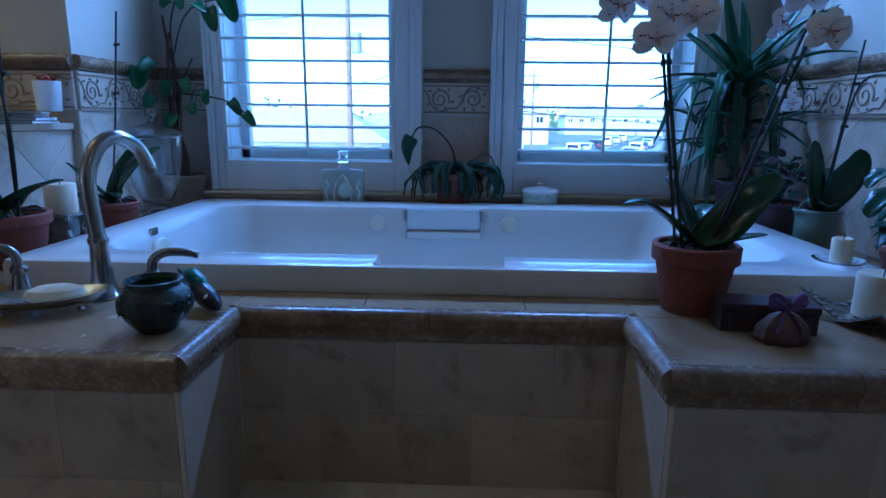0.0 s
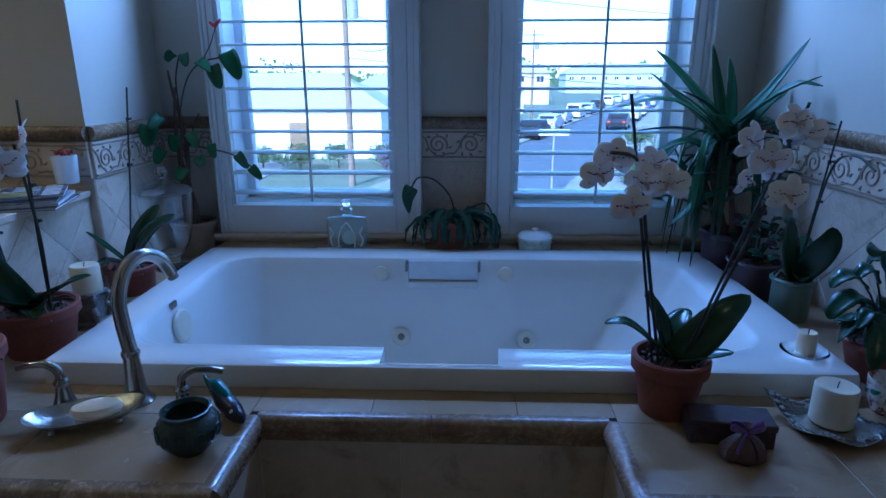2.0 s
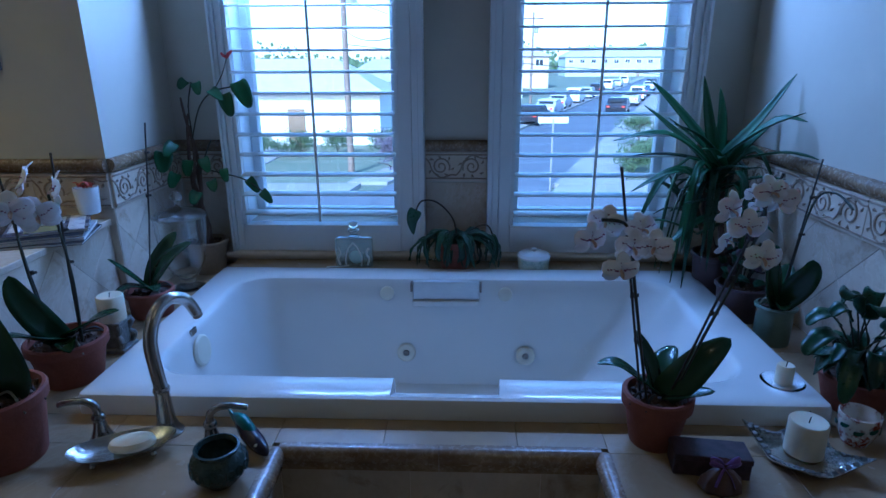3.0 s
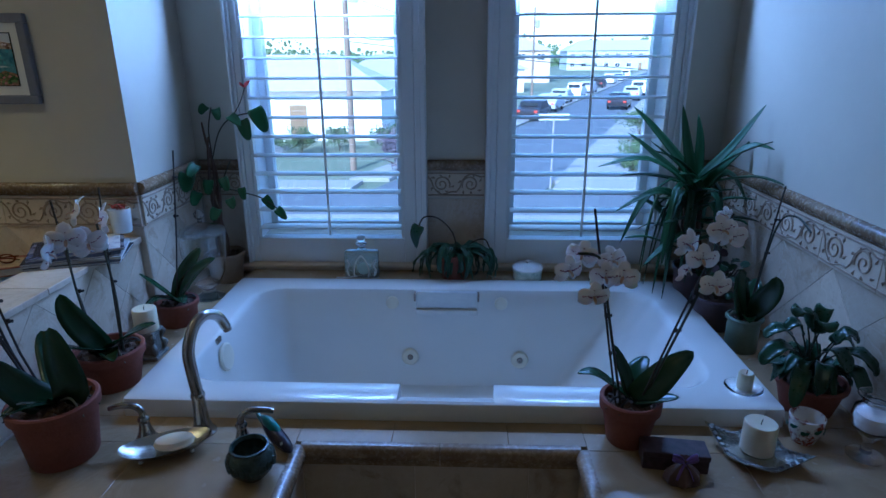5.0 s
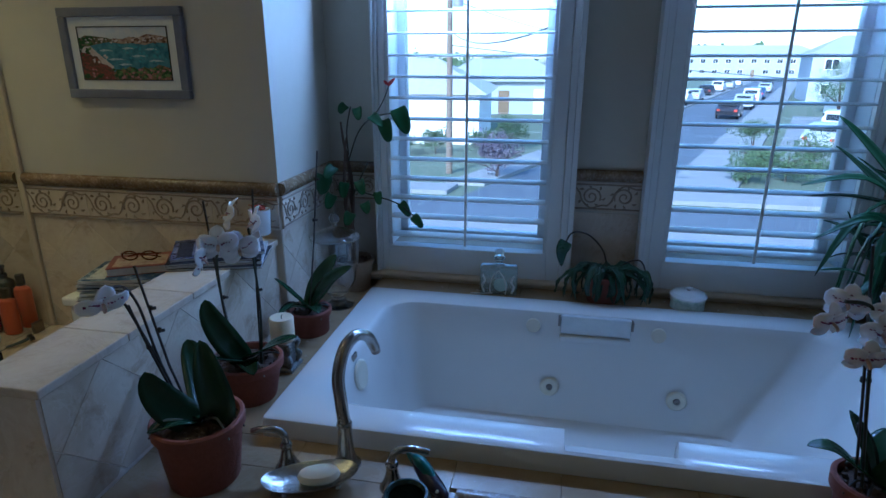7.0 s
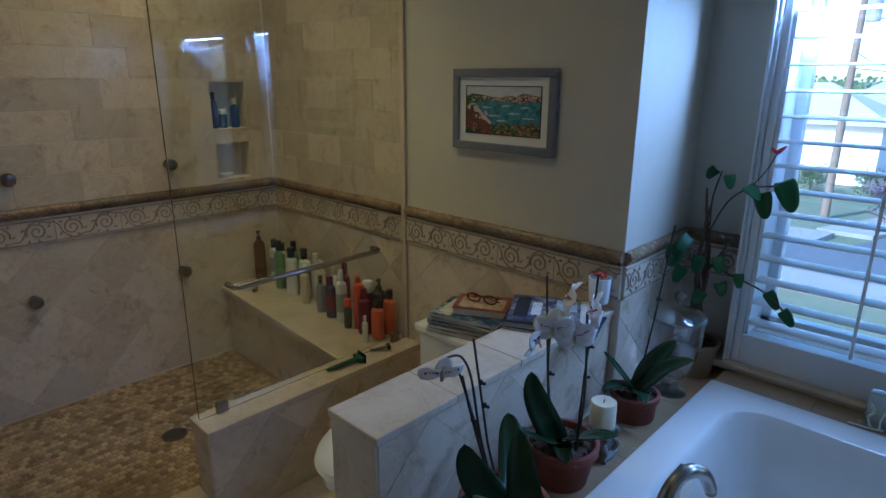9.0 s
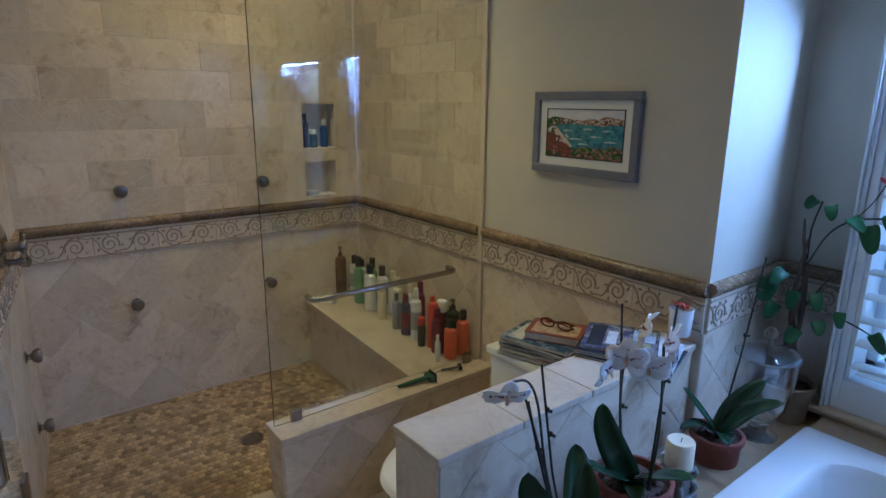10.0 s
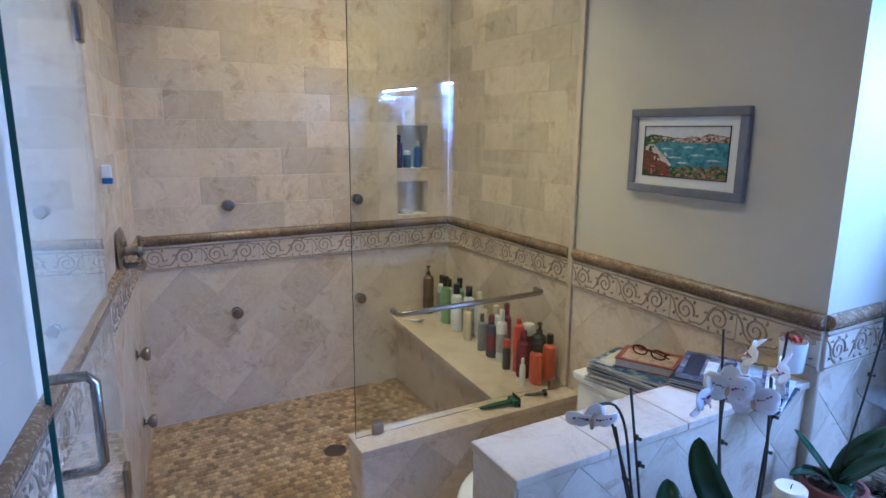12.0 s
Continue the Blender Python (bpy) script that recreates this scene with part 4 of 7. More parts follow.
# flowerless orchid before the glass jar
o = orchid(-1.035, 1.735, "flowerless moth orchid with one stake in a clay pot", 0.080, 0.066, 0.092, TERRACOTTA, lip=0.022)
leaf(o, [(-1.03, 1.73, 0.60), (-1.08, 1.71, 0.66), (-1.11, 1.70, 0.695), (-1.135, 1.69, 0.725)], 0.040)
leaf(o, [(-1.03, 1.73, 0.60), (-0.98, 1.72, 0.67), (-0.93, 1.73, 0.73), (-0.865, 1.74, 0.772)], 0.066, face=(-0.2, -0.6, 0.7))
leaf(o, [(-1.03, 1.73, 0.60), (-1.01, 1.76, 0.68), (-0.97, 1.78, 0.75), (-0.945, 1.80, 0.79)], 0.066, face=(-0.2, -0.8, 0.5))
leaf(o, [(-1.03, 1.73, 0.60), (-1.07, 1.68, 0.63), (-1.105, 1.64, 0.615)], 0.055)
leaf(o, [(-1.03, 1.73, 0.60), (-0.99, 1.68, 0.635), (-0.955, 1.64, 0.63)], 0.05)
rod(o, [(-1.03, 1.73, 0.60), (-1.005, 1.75, 0.85), (-0.982, 1.774, 1.165)], 0.0028)
clips(o, (-1.03, 1.73, 0.60), (-0.982, 1.774, 1.165), (0.58, 0.83))

# orchid in the green pot by the far side
o = orchid(1.015, 1.575, "flowerless moth orchid in a green glazed pot", 0.060, 0.050, 0.125, GREENPOT, lip=0.012)
leaf(o, [(1.01, 1.57, 0.63), (1.045, 1.54, 0.70), (1.065, 1.52, 0.76), (1.065, 1.52, 0.80)], 0.075, face=(-0.4, -0.8, 0.3))
leaf(o, [(1.01, 1.57, 0.63), (0.975, 1.545, 0.70), (0.955, 1.53, 0.77), (0.955, 1.53, 0.82)], 0.07, face=(0.3, -0.85, 0.3))
leaf(o, [(1.01, 1.57, 0.63), (1.0, 1.52, 0.66), (0.985, 1.48, 0.655)], 0.05)
leaf(o, [(1.01, 1.58, 0.63), (1.05, 1.62, 0.70), (1.08, 1.66, 0.74)], 0.06)
rod(o, [(1.02, 1.575, 0.63), (1.06, 1.60, 0.85), (1.098, 1.62, 1.076)], 0.0028)
rod(o, [(1.025, 1.57, 0.63), (1.06, 1.60, 0.82), (1.095, 1.61, 0.96), (1.125, 1.57, 0.985), (1.135, 1.50, 0.955)], 0.0034, GREENSTEM, "stem", 5)
clips(o, (1.02, 1.575, 0.63), (1.098, 1.62, 1.076), (0.5, 0.75))

# dark potted plant with clustered blooms
o = thing("potted_hydrangea", pose(0.995, 1.765, DECK), "small dark plant with clustered blooms in a dark pot", "potted plant", "")
pot(o, 0.085, 0.068, 0.120, DARKPOT, "dark clay pot", 0.012)
rng = random.Random(5)
for k in range(46):
    a, d, hgt = rng.random() * 6.28, rng.random() ** 0.5 * 0.085, rng.uniform(0.14, 0.255)
    p = Vector((d * math.cos(a), d * math.sin(a), hgt))
    q = p + Vector((rng.uniform(-1, 1), rng.uniform(-1, 1), rng.uniform(-0.3, 0.6))).normalized() * 0.035
    part("leaf", blade([p, (p + q) / 2 + Vector((0, 0, 0.004)), q], 0.030, "leaf", 0.3, 0.0008, None, (0.1, -0.5, 1), 2), FERN if k % 3 else BOXDARK, o, smooth=2)
for k in range(8):
    a = rng.random() * 6.28
    part("stem", tube([(0, 0, 0.10), (0.03 * math.cos(a), 0.03 * math.sin(a), 0.17), (0.06 * math.cos(a), 0.06 * math.sin(a), 0.23)], 0.003, 6), STEM, o)
rod(o, [(0.985, 1.76, 0.64), (0.972, 1.74, 0.80), (0.965, 1.72, 0.965)], 0.0028)
flower(o, (0.955, 1.705, 0.955), 0.06, 10, 0, 90)
flower(o, (0.975, 1.705, 0.915), 0.055, -10, 8, 91)

# tall strap-leaved plant in the corner
YX, YY = 0.955, 1.985
o = thing("dracaena", pose(1.00, 1.985, DECK), "tall dracaena with long green strap leaves in a dark pot", "potted plant")
pot(o, 0.095, 0.075, 0.16, DARKPOT, "dark clay pot", 0.02)
for dx, dy, hz in ((-0.03, 0.0, 1.02), (0.02, -0.02, 0.95), (-0.05, 0.03, 0.86)):
    rod(o, [(1.0 + dx * 0.4, 1.985 + dy, 0.66), (YX + dx, YY + dy, 0.84), (YX + dx, YY + dy, hz)], [0.011, 0.010, 0.008], TRUNKSTEM, "stem")
TIPS = (((0.905, 1.95, 1.00), (0.72, 1.86, 1.12), (0.532, 1.80, 1.105)), ((0.93, 1.97, 1.02), (0.80, 2.06, 1.20), (0.725, 2.12, 1.285)), ((0.96, 1.96, 1.02), (1.05, 1.93, 1.16), (1.140, 1.92, 1.308)),
        ((0.97, 1.94, 1.00), (1.07, 1.87, 1.16), (1.135, 1.80, 1.165)), ((0.91, 1.97, 1.0), (0.75, 1.97, 1.14), (0.665, 1.95, 1.205)), ((0.93, 1.98, 1.02), (0.90, 2.0, 1.18), (0.880, 2.02, 1.30)), ((0.96, 2.0, 1.0), (0.97, 2.04, 1.15), (0.965, 2.08, 1.26)),
        ((0.90, 1.95, 0.95), (0.76, 1.92, 0.98), (0.660, 1.90, 0.79)), ((0.91, 1.96, 0.92), (0.78, 1.90, 0.99), (0.62, 1.86, 0.925)), ((0.95, 1.95, 0.96), (1.04, 1.92, 1.06), (1.125, 1.92, 0.95)))
for k, tip in enumerate(TIPS):
    leaf(o, [(YX - 0.01, YY, 0.88), *tip], 0.046, YUCCA, "strap", 0.35, face=(-0.2, -0.5, 1))
rng = random.Random(3)
for k in range(30):
    a = rng.uniform(0, 6.28)
    d = Vector((math.cos(a), math.sin(a), 0))
    z0 = rng.uniform(0.74, 1.02)
    ln = rng.uniform(0.16, 0.34)
    rise = rng.uniform(-0.04, 0.12)
    p0 = Vector((YX + rng.uniform(-0.05, 0.05), YY + rng.uniform(-0.03, 0.03), z0))
    p1 = p0 + d * ln * 0.55 + Vector((0, 0, rise))
    p2 = p0 + d * ln + Vector((0, 0, rise * 1.75 - rng.uniform(0.0, 0.05)))
    for p in (p1, p2):
        p.x, p.y = min(p.x, 1.145), min(p.y, 2.19)
    leaf(o, [p0, p1, p2], rng.uniform(0.026, 0.042), YUCCA if k % 3 else FERN, "strap", 0.4)
for k in range(16):
    a = rng.uniform(2.6, 5.6)
    d = Vector((math.cos(a), math.sin(a), 0))
    p0 = Vector((YX, YY, rng.uniform(0.85, 1.0)))
    ln = rng.uniform(0.08, 0.15)
    leaf(o, [p0, p0 + d * ln + Vector((0, 0, 0.02)), p0 + d * (ln + 0.05) + Vector((0, 0, -rng.uniform(0.2, 0.4)))], 0.03, YUCCA if k % 2 else FERN, "strap", 0.4)

# glossy-leaved plant in the low terracotta bowl
o = thing("peace_lily", pose(1.045, 1.215, DECK), "small dark-leaved plant in a low terracotta bowl", "potted plant")
pot(o, 0.095, 0.065, 0.098, TERRACOTTA, "low terracotta bowl", 0.016)
rng = random.Random(12)
LILY = [(0.945, 1.17, 0.835), (1.10, 1.16, 0.765), (1.135, 1.12, 0.70), (0.885, 1.17, 0.70), (0.94, 1.10, 0.62), (1.0, 1.25, 0.79), (1.08, 1.27, 0.80), (0.96, 1.22, 0.77), (1.05, 1.10, 0.72), (1.02, 1.15, 0.80), (1.12, 1.20, 0.73), (0.91, 1.22, 0.75), (1.0, 1.10, 0.66), (1.09, 1.07, 0.66)]
for p in LILY:
    tip = Vector(p)
    root0 = Vector((1.045 + rng.uniform(-0.02, 0.02), 1.215 + rng.uniform(-0.02, 0.02), 0.61))
    mid0 = root0.lerp(tip, 0.5) + Vector((0, 0, 0.055))
    rod(o, [root0, root0.lerp(mid0, 0.6) + Vector((0, 0, 0.012)), mid0], 0.0022, GREENSTEM, "stem", 3)
    out = (tip - mid0)
    leaf(o, [mid0, mid0 + out * 0.5 + Vector((0, 0, 0.02)), tip, tip + out.normalized() * 0.012 - Vector((0, 0, 0.022))], rng.uniform(0.040, 0.055), FERN, "leaf", 0.25, (0, -0.2, 1), 0.1)

for k in range(20):
    a, far_ = rng.uniform(0, 6.28), rng.uniform(0.05, 0.10)
    d = Vector((math.cos(a), math.sin(a), 0))
    p0 = Vector((1.045, 1.215, 0.60)) + d * 0.025
    p1 = p0 + d * far_ * 0.5 + Vector((0, 0, rng.uniform(0.04, 0.09)))
    p2 = p0 + d * far_ + Vector((0, 0, rng.uniform(0.0, 0.05)))
    for p in (p1, p2):
        p.x = min(p.x, 1.135)
    leaf(o, [p0, p1, p2], rng.uniform(0.034, 0.05), FERN, "leaf", 0.35, (d.x * 0.4, d.y * 0.4, 1), 0.3)

# drooping plant on the ledge between the windows
o = thing("drooping_plant", pose(0.018, 2.125, 0.557), "dark drooping plant in a terracotta pot on the ledge", "potted plant")
pot(o, 0.075, 0.055, 0.115, TERRACOTTA, "", 0.025)
rng = random.Random(21)
for k in range(46):
    a = rng.uniform(0, 6.28)
    d = Vector((math.cos(a), math.sin(a) * 0.42, 0))
    reach = rng.uniform(0.07, 0.18)
    p0 = Vector((0.018 + rng.uniform(-0.03, 0.03), 2.110, 0.672))
    p1 = p0 + d * reach * 0.55 + Vector((0, 0, rng.uniform(0.005, 0.04)))
    p2 = p0 + d * reach + Vector((0, -0.01, rng.uniform(-0.03, 0.025)))
    p3 = p2 + d * 0.004 + Vector((rng.uniform(-0.012, 0.012), 0, -0.05))
    p4 = Vector((p3.x + rng.uniform(-0.016, 0.016), p3.y - 0.008, rng.uniform(0.56, 0.615)))
    for p in (p1, p2, p3, p4):
        p.y = max(min(p.y, 2.19), 2.030)
        p.z = max(p.z, 0.562 if p.y > 2.075 else 0.580)
    leaf(o, [p0, p1, p2, p3, p4], rng.uniform(0.014, 0.027), FERN, "strap", 0.5, (d.x, d.y - 0.3, 1), 0.35)
rod(o, [(0.03, 2.12, 0.66), (0.01, 2.11, 0.76), (-0.05, 2.11, 0.825), (-0.11, 2.11, 0.832), (-0.135, 2.10, 0.795)], 0.0034, STEM, "stem", 5)
leaf(o, [(-0.135, 2.10, 0.80), (-0.15, 2.09, 0.76), (-0.145, 2.09, 0.70)], 0.055, FERN, "heart", 0.3, (0.3, -0.9, 0.2))
rod(o, [(0.04, 2.12, 0.66), (0.09, 2.11, 0.72), (0.145, 2.11, 0.735), (0.17, 2.10, 0.69)], 0.003, STEM, "stem", 5)
leaf(o, [(0.168, 2.10, 0.70), (0.18, 2.09, 0.65), (0.182, 2.09, 0.59)], 0.03, FERN, "strap", 0.3, (-0.2, -0.9, 0.2))

# climbing plant in the stoneware pot
o = thing("climbing_plant", pose(-1.02, 2.185, DECK), "leggy climbing plant with heart leaves in a stoneware pot", "potted plant")
pot(o, 0.088, 0.066, 0.135, STONEPOT, "tan stoneware pot", 0.02)
rng = random.Random(8)
for k, (dx, dy, hz) in enumerate(((0.0, 0.0, 1.16), (-0.02, -0.01, 1.05), (0.025, -0.02, 0.98), (-0.035, 0.02, 1.22), (0.01, 0.03, 0.92))):
    pts = []
    for s in range(9):
        f = s / 8
        wind, swing = 1.26 * k + 5.6 * f, 0.021 * (1 - 0.45 * f)
        pts.append((-1.02 - 0.012 * f + swing * math.cos(wind) + rng.uniform(-0.003, 0.003), 2.178 + swing * math.sin(wind), 0.64 + (hz - 0.64) * f))
    rod(o, pts, [0.0095, 0.009, 0.009, 0.0085, 0.008, 0.0075, 0.007, 0.006, 0.004], TRUNKSTEM, "stem", 2)
rod(o, [(-1.020, 2.18, 1.086), (-1.030, 2.20, 1.186), (-1.020, 2.23, 1.276)], 0.003, STEM, "stem", 3)
rod(o, [(-1.020, 2.18, 1.066), (-0.960, 2.14, 1.186), (-0.890, 2.12, 1.246), (-0.790, 2.12, 1.266)], 0.003, GREENSTEM, "stem", 4)
rod(o, [(-1.010, 2.18, 0.946), (-0.890, 2.12, 0.936), (-0.790, 2.09, 0.916), (-0.710, 2.07, 0.866)], 0.003, GREENSTEM, "stem", 4)
rod(o, [(-1.010, 2.18, 0.916), (-0.950, 2.13, 1.016), (-0.920, 2.12, 1.066)], 0.003, GREENSTEM, "stem", 4)
for p, d, w, f in (((-0.805, 2.12, 1.315), (0.05, 0.0, -0.11), 0.085, (0.3, -1, 0.3)), ((-0.86, 2.12, 1.27), (0.03, -0.01, -0.095), 0.070, (0.1, -1, 0.3)), ((-0.91, 2.12, 1.285), (0.06, -0.02, -0.04), 0.055, (0.2, -0.8, 0.7)),
                   ((-0.79, 2.09, 0.955), (0.045, 0.0, -0.06), 0.050, (0, -1, 0.4)), ((-0.735, 2.07, 0.91), (0.045, 0.0, -0.05), 0.048, (0, -1, 0.4)), ((-0.89, 2.11, 0.99), (0.01, 0, -0.06), 0.045, (0, -1, 0.4)),
                   ((-1.09, 2.06, 1.06), (0.0, -0.03, -0.085), 0.085, (0.5, -1, 0.2)), ((-1.06, 2.09, 1.09), (-0.02, -0.06, -0.05), 0.06, (0.4, -0.9, 0.5)), ((-1.05, 2.23, 1.315), (-0.02, -0.03, -0.035), 0.05, (0.3, -0.9, 0.5)), ((-0.98, 2.16, 1.31), (0.02, -0.02, -0.05), 0.05, (0.1, -1, 0.4)),
                   ((-0.95, 2.12, 0.94), (0.03, -0.03, -0.04), 0.055, (0, -0.8, 0.6)), ((-1.0, 2.10, 0.90), (-0.01, -0.04, -0.05), 0.06, (0.2, -0.9, 0.5)), ((-1.08, 2.11, 0.97), (-0.01, -0.04, -0.06), 0.06, (0.4, -0.9, 0.5)), ((-0.97, 2.12, 1.03), (0.03, -0.02, -0.06), 0.055, (0.1, -1, 0.4)), ((-1.03, 2.12, 1.02), (0.0, -0.02, -0.07), 0.055, (0.2, -1, 0.4))):
    p, d = Vector(p) + Vector((0.010, 0, -0.034)), Vector(d)
    leaf(o, [p, p + d * 0.35 + Vector((0, -0.006, 0.004)), p + d * 0.7 + Vector((0, -0.006, 0.0)), p + d * 0.85], w * 0.78, VINE, "heart", 0.25, f)
leaf(o, [(-0.825, 2.12, 1.366), (-0.812, 2.11, 1.378), (-0.798, 2.11, 1.391)], 0.014, SPATHE, "leaf", 0.3, (0, -1, 0.3), name="bloom")
leaf(o, [(-0.825, 2.12, 1.366), (-0.835, 2.11, 1.376), (-0.840, 2.11, 1.384)], 0.011, SPATHE, "leaf", 0.3, (0, -1, 0.3), name="bloom")
rod(o, [(-0.890, 2.12, 1.246), (-0.850, 2.12, 1.306), (-0.825, 2.12, 1.366)], 0.002, GREENSTEM, "stem", 3)
# ---- things on the tub deck ----
o = thing("tub_faucet", pose(-0.648, 1.050, DECK), "brushed nickel gooseneck tub spout", "faucet")
part("spout_base", lathe([(0, 0.0), (0.036, 0.0), (0.036, 0.004), (0.028, 0.012), (0.021, 0.035), (0.018, 0.070), (0.0165, 0.105), (0.019, 0.110), (0.019, 0.118), (0.0165, 0.122), (0, 0.122)], 32), NICKEL, o, smooth=True)
part("spout", tube([(0, 0, 0.12), (-0.006, 0.0, 0.18), (-0.012, 0.01, 0.24), (-0.006, 0.042, 0.292), (0.008, 0.085, 0.308), (0.024, 0.125, 0.288), (0.034, 0.148, 0.245)], [0.0155, 0.0155, 0.0155, 0.0155, 0.015, 0.0145, 0.014], 20, steps=8), NICKEL, o, smooth=True)
part("aerator", tube([(0.0335, 0.147, 0.247), (0.036, 0.152, 0.234)], 0.0125, 18), BRONZE, o, smooth=True)


def lever(x, y, tip):
    o = thing("faucet_handle", pose(x, y, DECK), "brushed nickel lever handle beside the tub spout", "faucet handle", "tub faucet handles")
    part("base", lathe([(0, 0.0), (0.030, 0.0), (0.030, 0.004), (0.024, 0.012), (0.016, 0.035), (0.012, 0.055), (0.015, 0.060), (0.015, 0.066), (0.011, 0.072), (0, 0.072)], 28), NICKEL, o, smooth=True)
    part("lever", tube([(0, 0, 0.070), (tip[0] * 0.05, tip[1] * 0.05, 0.092), (tip[0] * 0.3, tip[1] * 0.3, 0.106), (tip[0] * 0.7, tip[1] * 0.7, 0.106), tip], [0.0085, 0.009, 0.0085, 0.0075, 0.0065], 14, steps=6), NICKEL, o, smooth=True)


lever(-0.784, 1.012, (-0.080, -0.012, 0.100))
lever(-0.515, 0.992, (0.085, 0.012, 0.100))

o = thing("soap_dish", pose(-0.700, 0.955, DECK, 0, 0, 24), "oval hammered silver soap dish on small feet", "soap dish")
bm = bmesh.new()
rows = []
for k, (s, z) in enumerate(((0.10, 0.014), (0.5, 0.015), (0.8, 0.020), (1.0, 0.032), (1.02, 0.033), (0.99, 0.030), (0.8, 0.0175), (0.5, 0.012), (0.1, 0.011))):
    rows.append([bm.verts.new((0.108 * s * math.copysign(abs(math.cos(a)) ** 0.9, math.cos(a)), 0.052 * s * math.sin(a), z + (0.006 * abs(math.cos(a)) ** 3 if s > 0.9 else 0))) for a in (2 * math.pi * i / 36 for i in range(36))])
for a, b in zip(rows, rows[1:]):
    for i in range(36):
        bm.faces.new((a[i], a[(i + 1) % 36], b[(i + 1) % 36], b[i]))
bm.faces.new(rows[0][::-1])
bm.faces.new(rows[-1])
part("dish", bm, SILVER, o, smooth=True)
for x, y in ((-0.06, 0.022), (0.06, 0.022), (-0.06, -0.022), (0.06, -0.022)):
    part("foot", lathe([(0, 0), (0.005, 0.002), (0.007, 0.007), (0.004, 0.013), (0, 0.0135)], 12), SILVER, o, smooth=True).location = (x, y, 0)
o = thing("soap_bar", pose(-0.682, 0.962, DECK + 0.0165, 0, 0, 20), "cream oval bar of soap in the silver dish", "soap")
part("soap", lathe([(0, 0), (0.030, 0.001), (0.044, 0.008), (0.047, 0.016), (0.042, 0.026), (0.026, 0.032), (0, 0.034)], 36), SOAP, o, smooth=True).scale = (1.05, 0.62, 1)

o = thing("green_bowl", pose(-0.452, 0.880, DECK), "dark green embossed round ceramic bowl", "bowl")
part("bowl", lathe([(0, 0.002), (0.028, 0.0), (0.032, 0.004), (0.050, 0.026), (0.058, 0.048), (0.054, 0.066), (0.042, 0.078), (0.043, 0.086), (0.046, 0.088), (0.041, 0.089), (0.037, 0.080), (0.046, 0.060), (0.044, 0.035), (0.025, 0.014), (0, 0.012)], 40), JADE, o, smooth=True)
bm = bmesh.new()
for k in range(16):
    a = 2 * math.pi * k / 16
    c = Vector((0.0565 * math.cos(a), 0.0565 * math.sin(a), 0.048))
    t = Vector((-math.sin(a), math.cos(a), 0))
    part("relief_ring", tube([c + t * 0.008 * math.cos(b) + Vector((0, 0, 0.011 * math.sin(b))) for b in (2 * math.pi * i / 10 for i in range(11))], 0.0022, 5), JADE, o, smooth=True)

# painted fish that leans beside the lever
o = thing("fish_ornament", pose(-0.425, 0.995, DECK, 0, 0, -42), "painted wooden fish ornament in teal and black", "ornament")
bm = tube([(-0.085, 0, 0.074), (-0.05, 0, 0.066), (-0.01, 0, 0.050), (0.03, 0, 0.038), (0.060, 0, 0.028), (0.078, 0, 0.020)], [0.010, 0.028, 0.036, 0.034, 0.024, 0.006], 16, flat=0.9, steps=4)
part("body", bm, FISHDARK, o, "black and red lacquered body", True)
bm = tube([(-0.092, 0, 0.082), (-0.05, 0, 0.084), (-0.010, 0, 0.070), (0.03, 0, 0.056)], [0.006, 0.024, 0.024, 0.004], 12, flat=1.0, steps=4)
part("back", bm, FISHTEAL, o, "teal painted back", True)
bm = blade([(-0.080, 0, 0.064), (-0.105, 0, 0.075), (-0.125, 0, 0.090)], 0.034, "heart", 0.1, 0.003, None, (0, -1, 0))
part("tail", bm, FISHTEAL, o, smooth=True)
e = part("eye", lathe([(0, 0.004), (0.003, 0.0038), (0.0032, 0.003), (0.007, 0.002), (0.0075, 0)], 16), plain("eye_white", (0.8, 0.78, 0.7)), o, smooth=True)
e.matrix_local = pose(0.048, -0.019, 0.052, 45)
o.scale = (0.82, 0.62, 0.66)

# candle on a carved stand
CARVED = surface("carved_grey_stone", (0.34, 0.34, 0.31), (0.10, 0.10, 0.09), 60, 0.4, bump=0.8, bump_scale=140, spread=0)
o = thing("candle_stand", pose(-1.008, 1.470, DECK), "carved grey stone candle stand", "candle holder")
bm = box(-0.042, 0.042, -0.042, 0.042, 0.0, 0.012, 0.003)
part("foot_plate", bm, CARVED, o)
part("top_plate", box(-0.036, 0.036, -0.036, 0.036, 0.086, 0.097, 0.003), CARVED, o)
bm = box(-0.028, 0.028, -0.028, 0.028, 0.012, 0.086, 0.006)
for sx in (-1, 1):
    for sy in (-1, 1):
        bm = tube([(sx * 0.027, sy * 0.027, 0.012), (sx * 0.035, sy * 0.035, 0.035), (sx * 0.026, sy * 0.026, 0.055), (sx * 0.034, sy * 0.034, 0.078), (sx * 0.03, sy * 0.03, 0.086)], [0.007, 0.010, 0.006, 0.009, 0.007], 8, bm, steps=4)
part("carved_body", bm, CARVED, o, smooth=True)


def candle(x, y, z, r, h, label, group="candles on the tub deck"):
    o = thing("candle", pose(x, y, z), label, "candle", group)
    part("wax", lathe([(0, 0.0), (r - 0.001, 0.0), (r, 0.002), (r, h - 0.004), (r - 0.003, h), (r * 0.75, h - 0.001), (r * 0.3, h - 0.005), (0, h - 0.006)], 36), WAX, o, smooth=True)
    part("wick", tube([(0, 0, h - 0.007), (0.001, 0, h + 0.003), (0.003, 0.001, h + 0.008)], 0.0012, 6), WICK, o, "black wick")
    return o


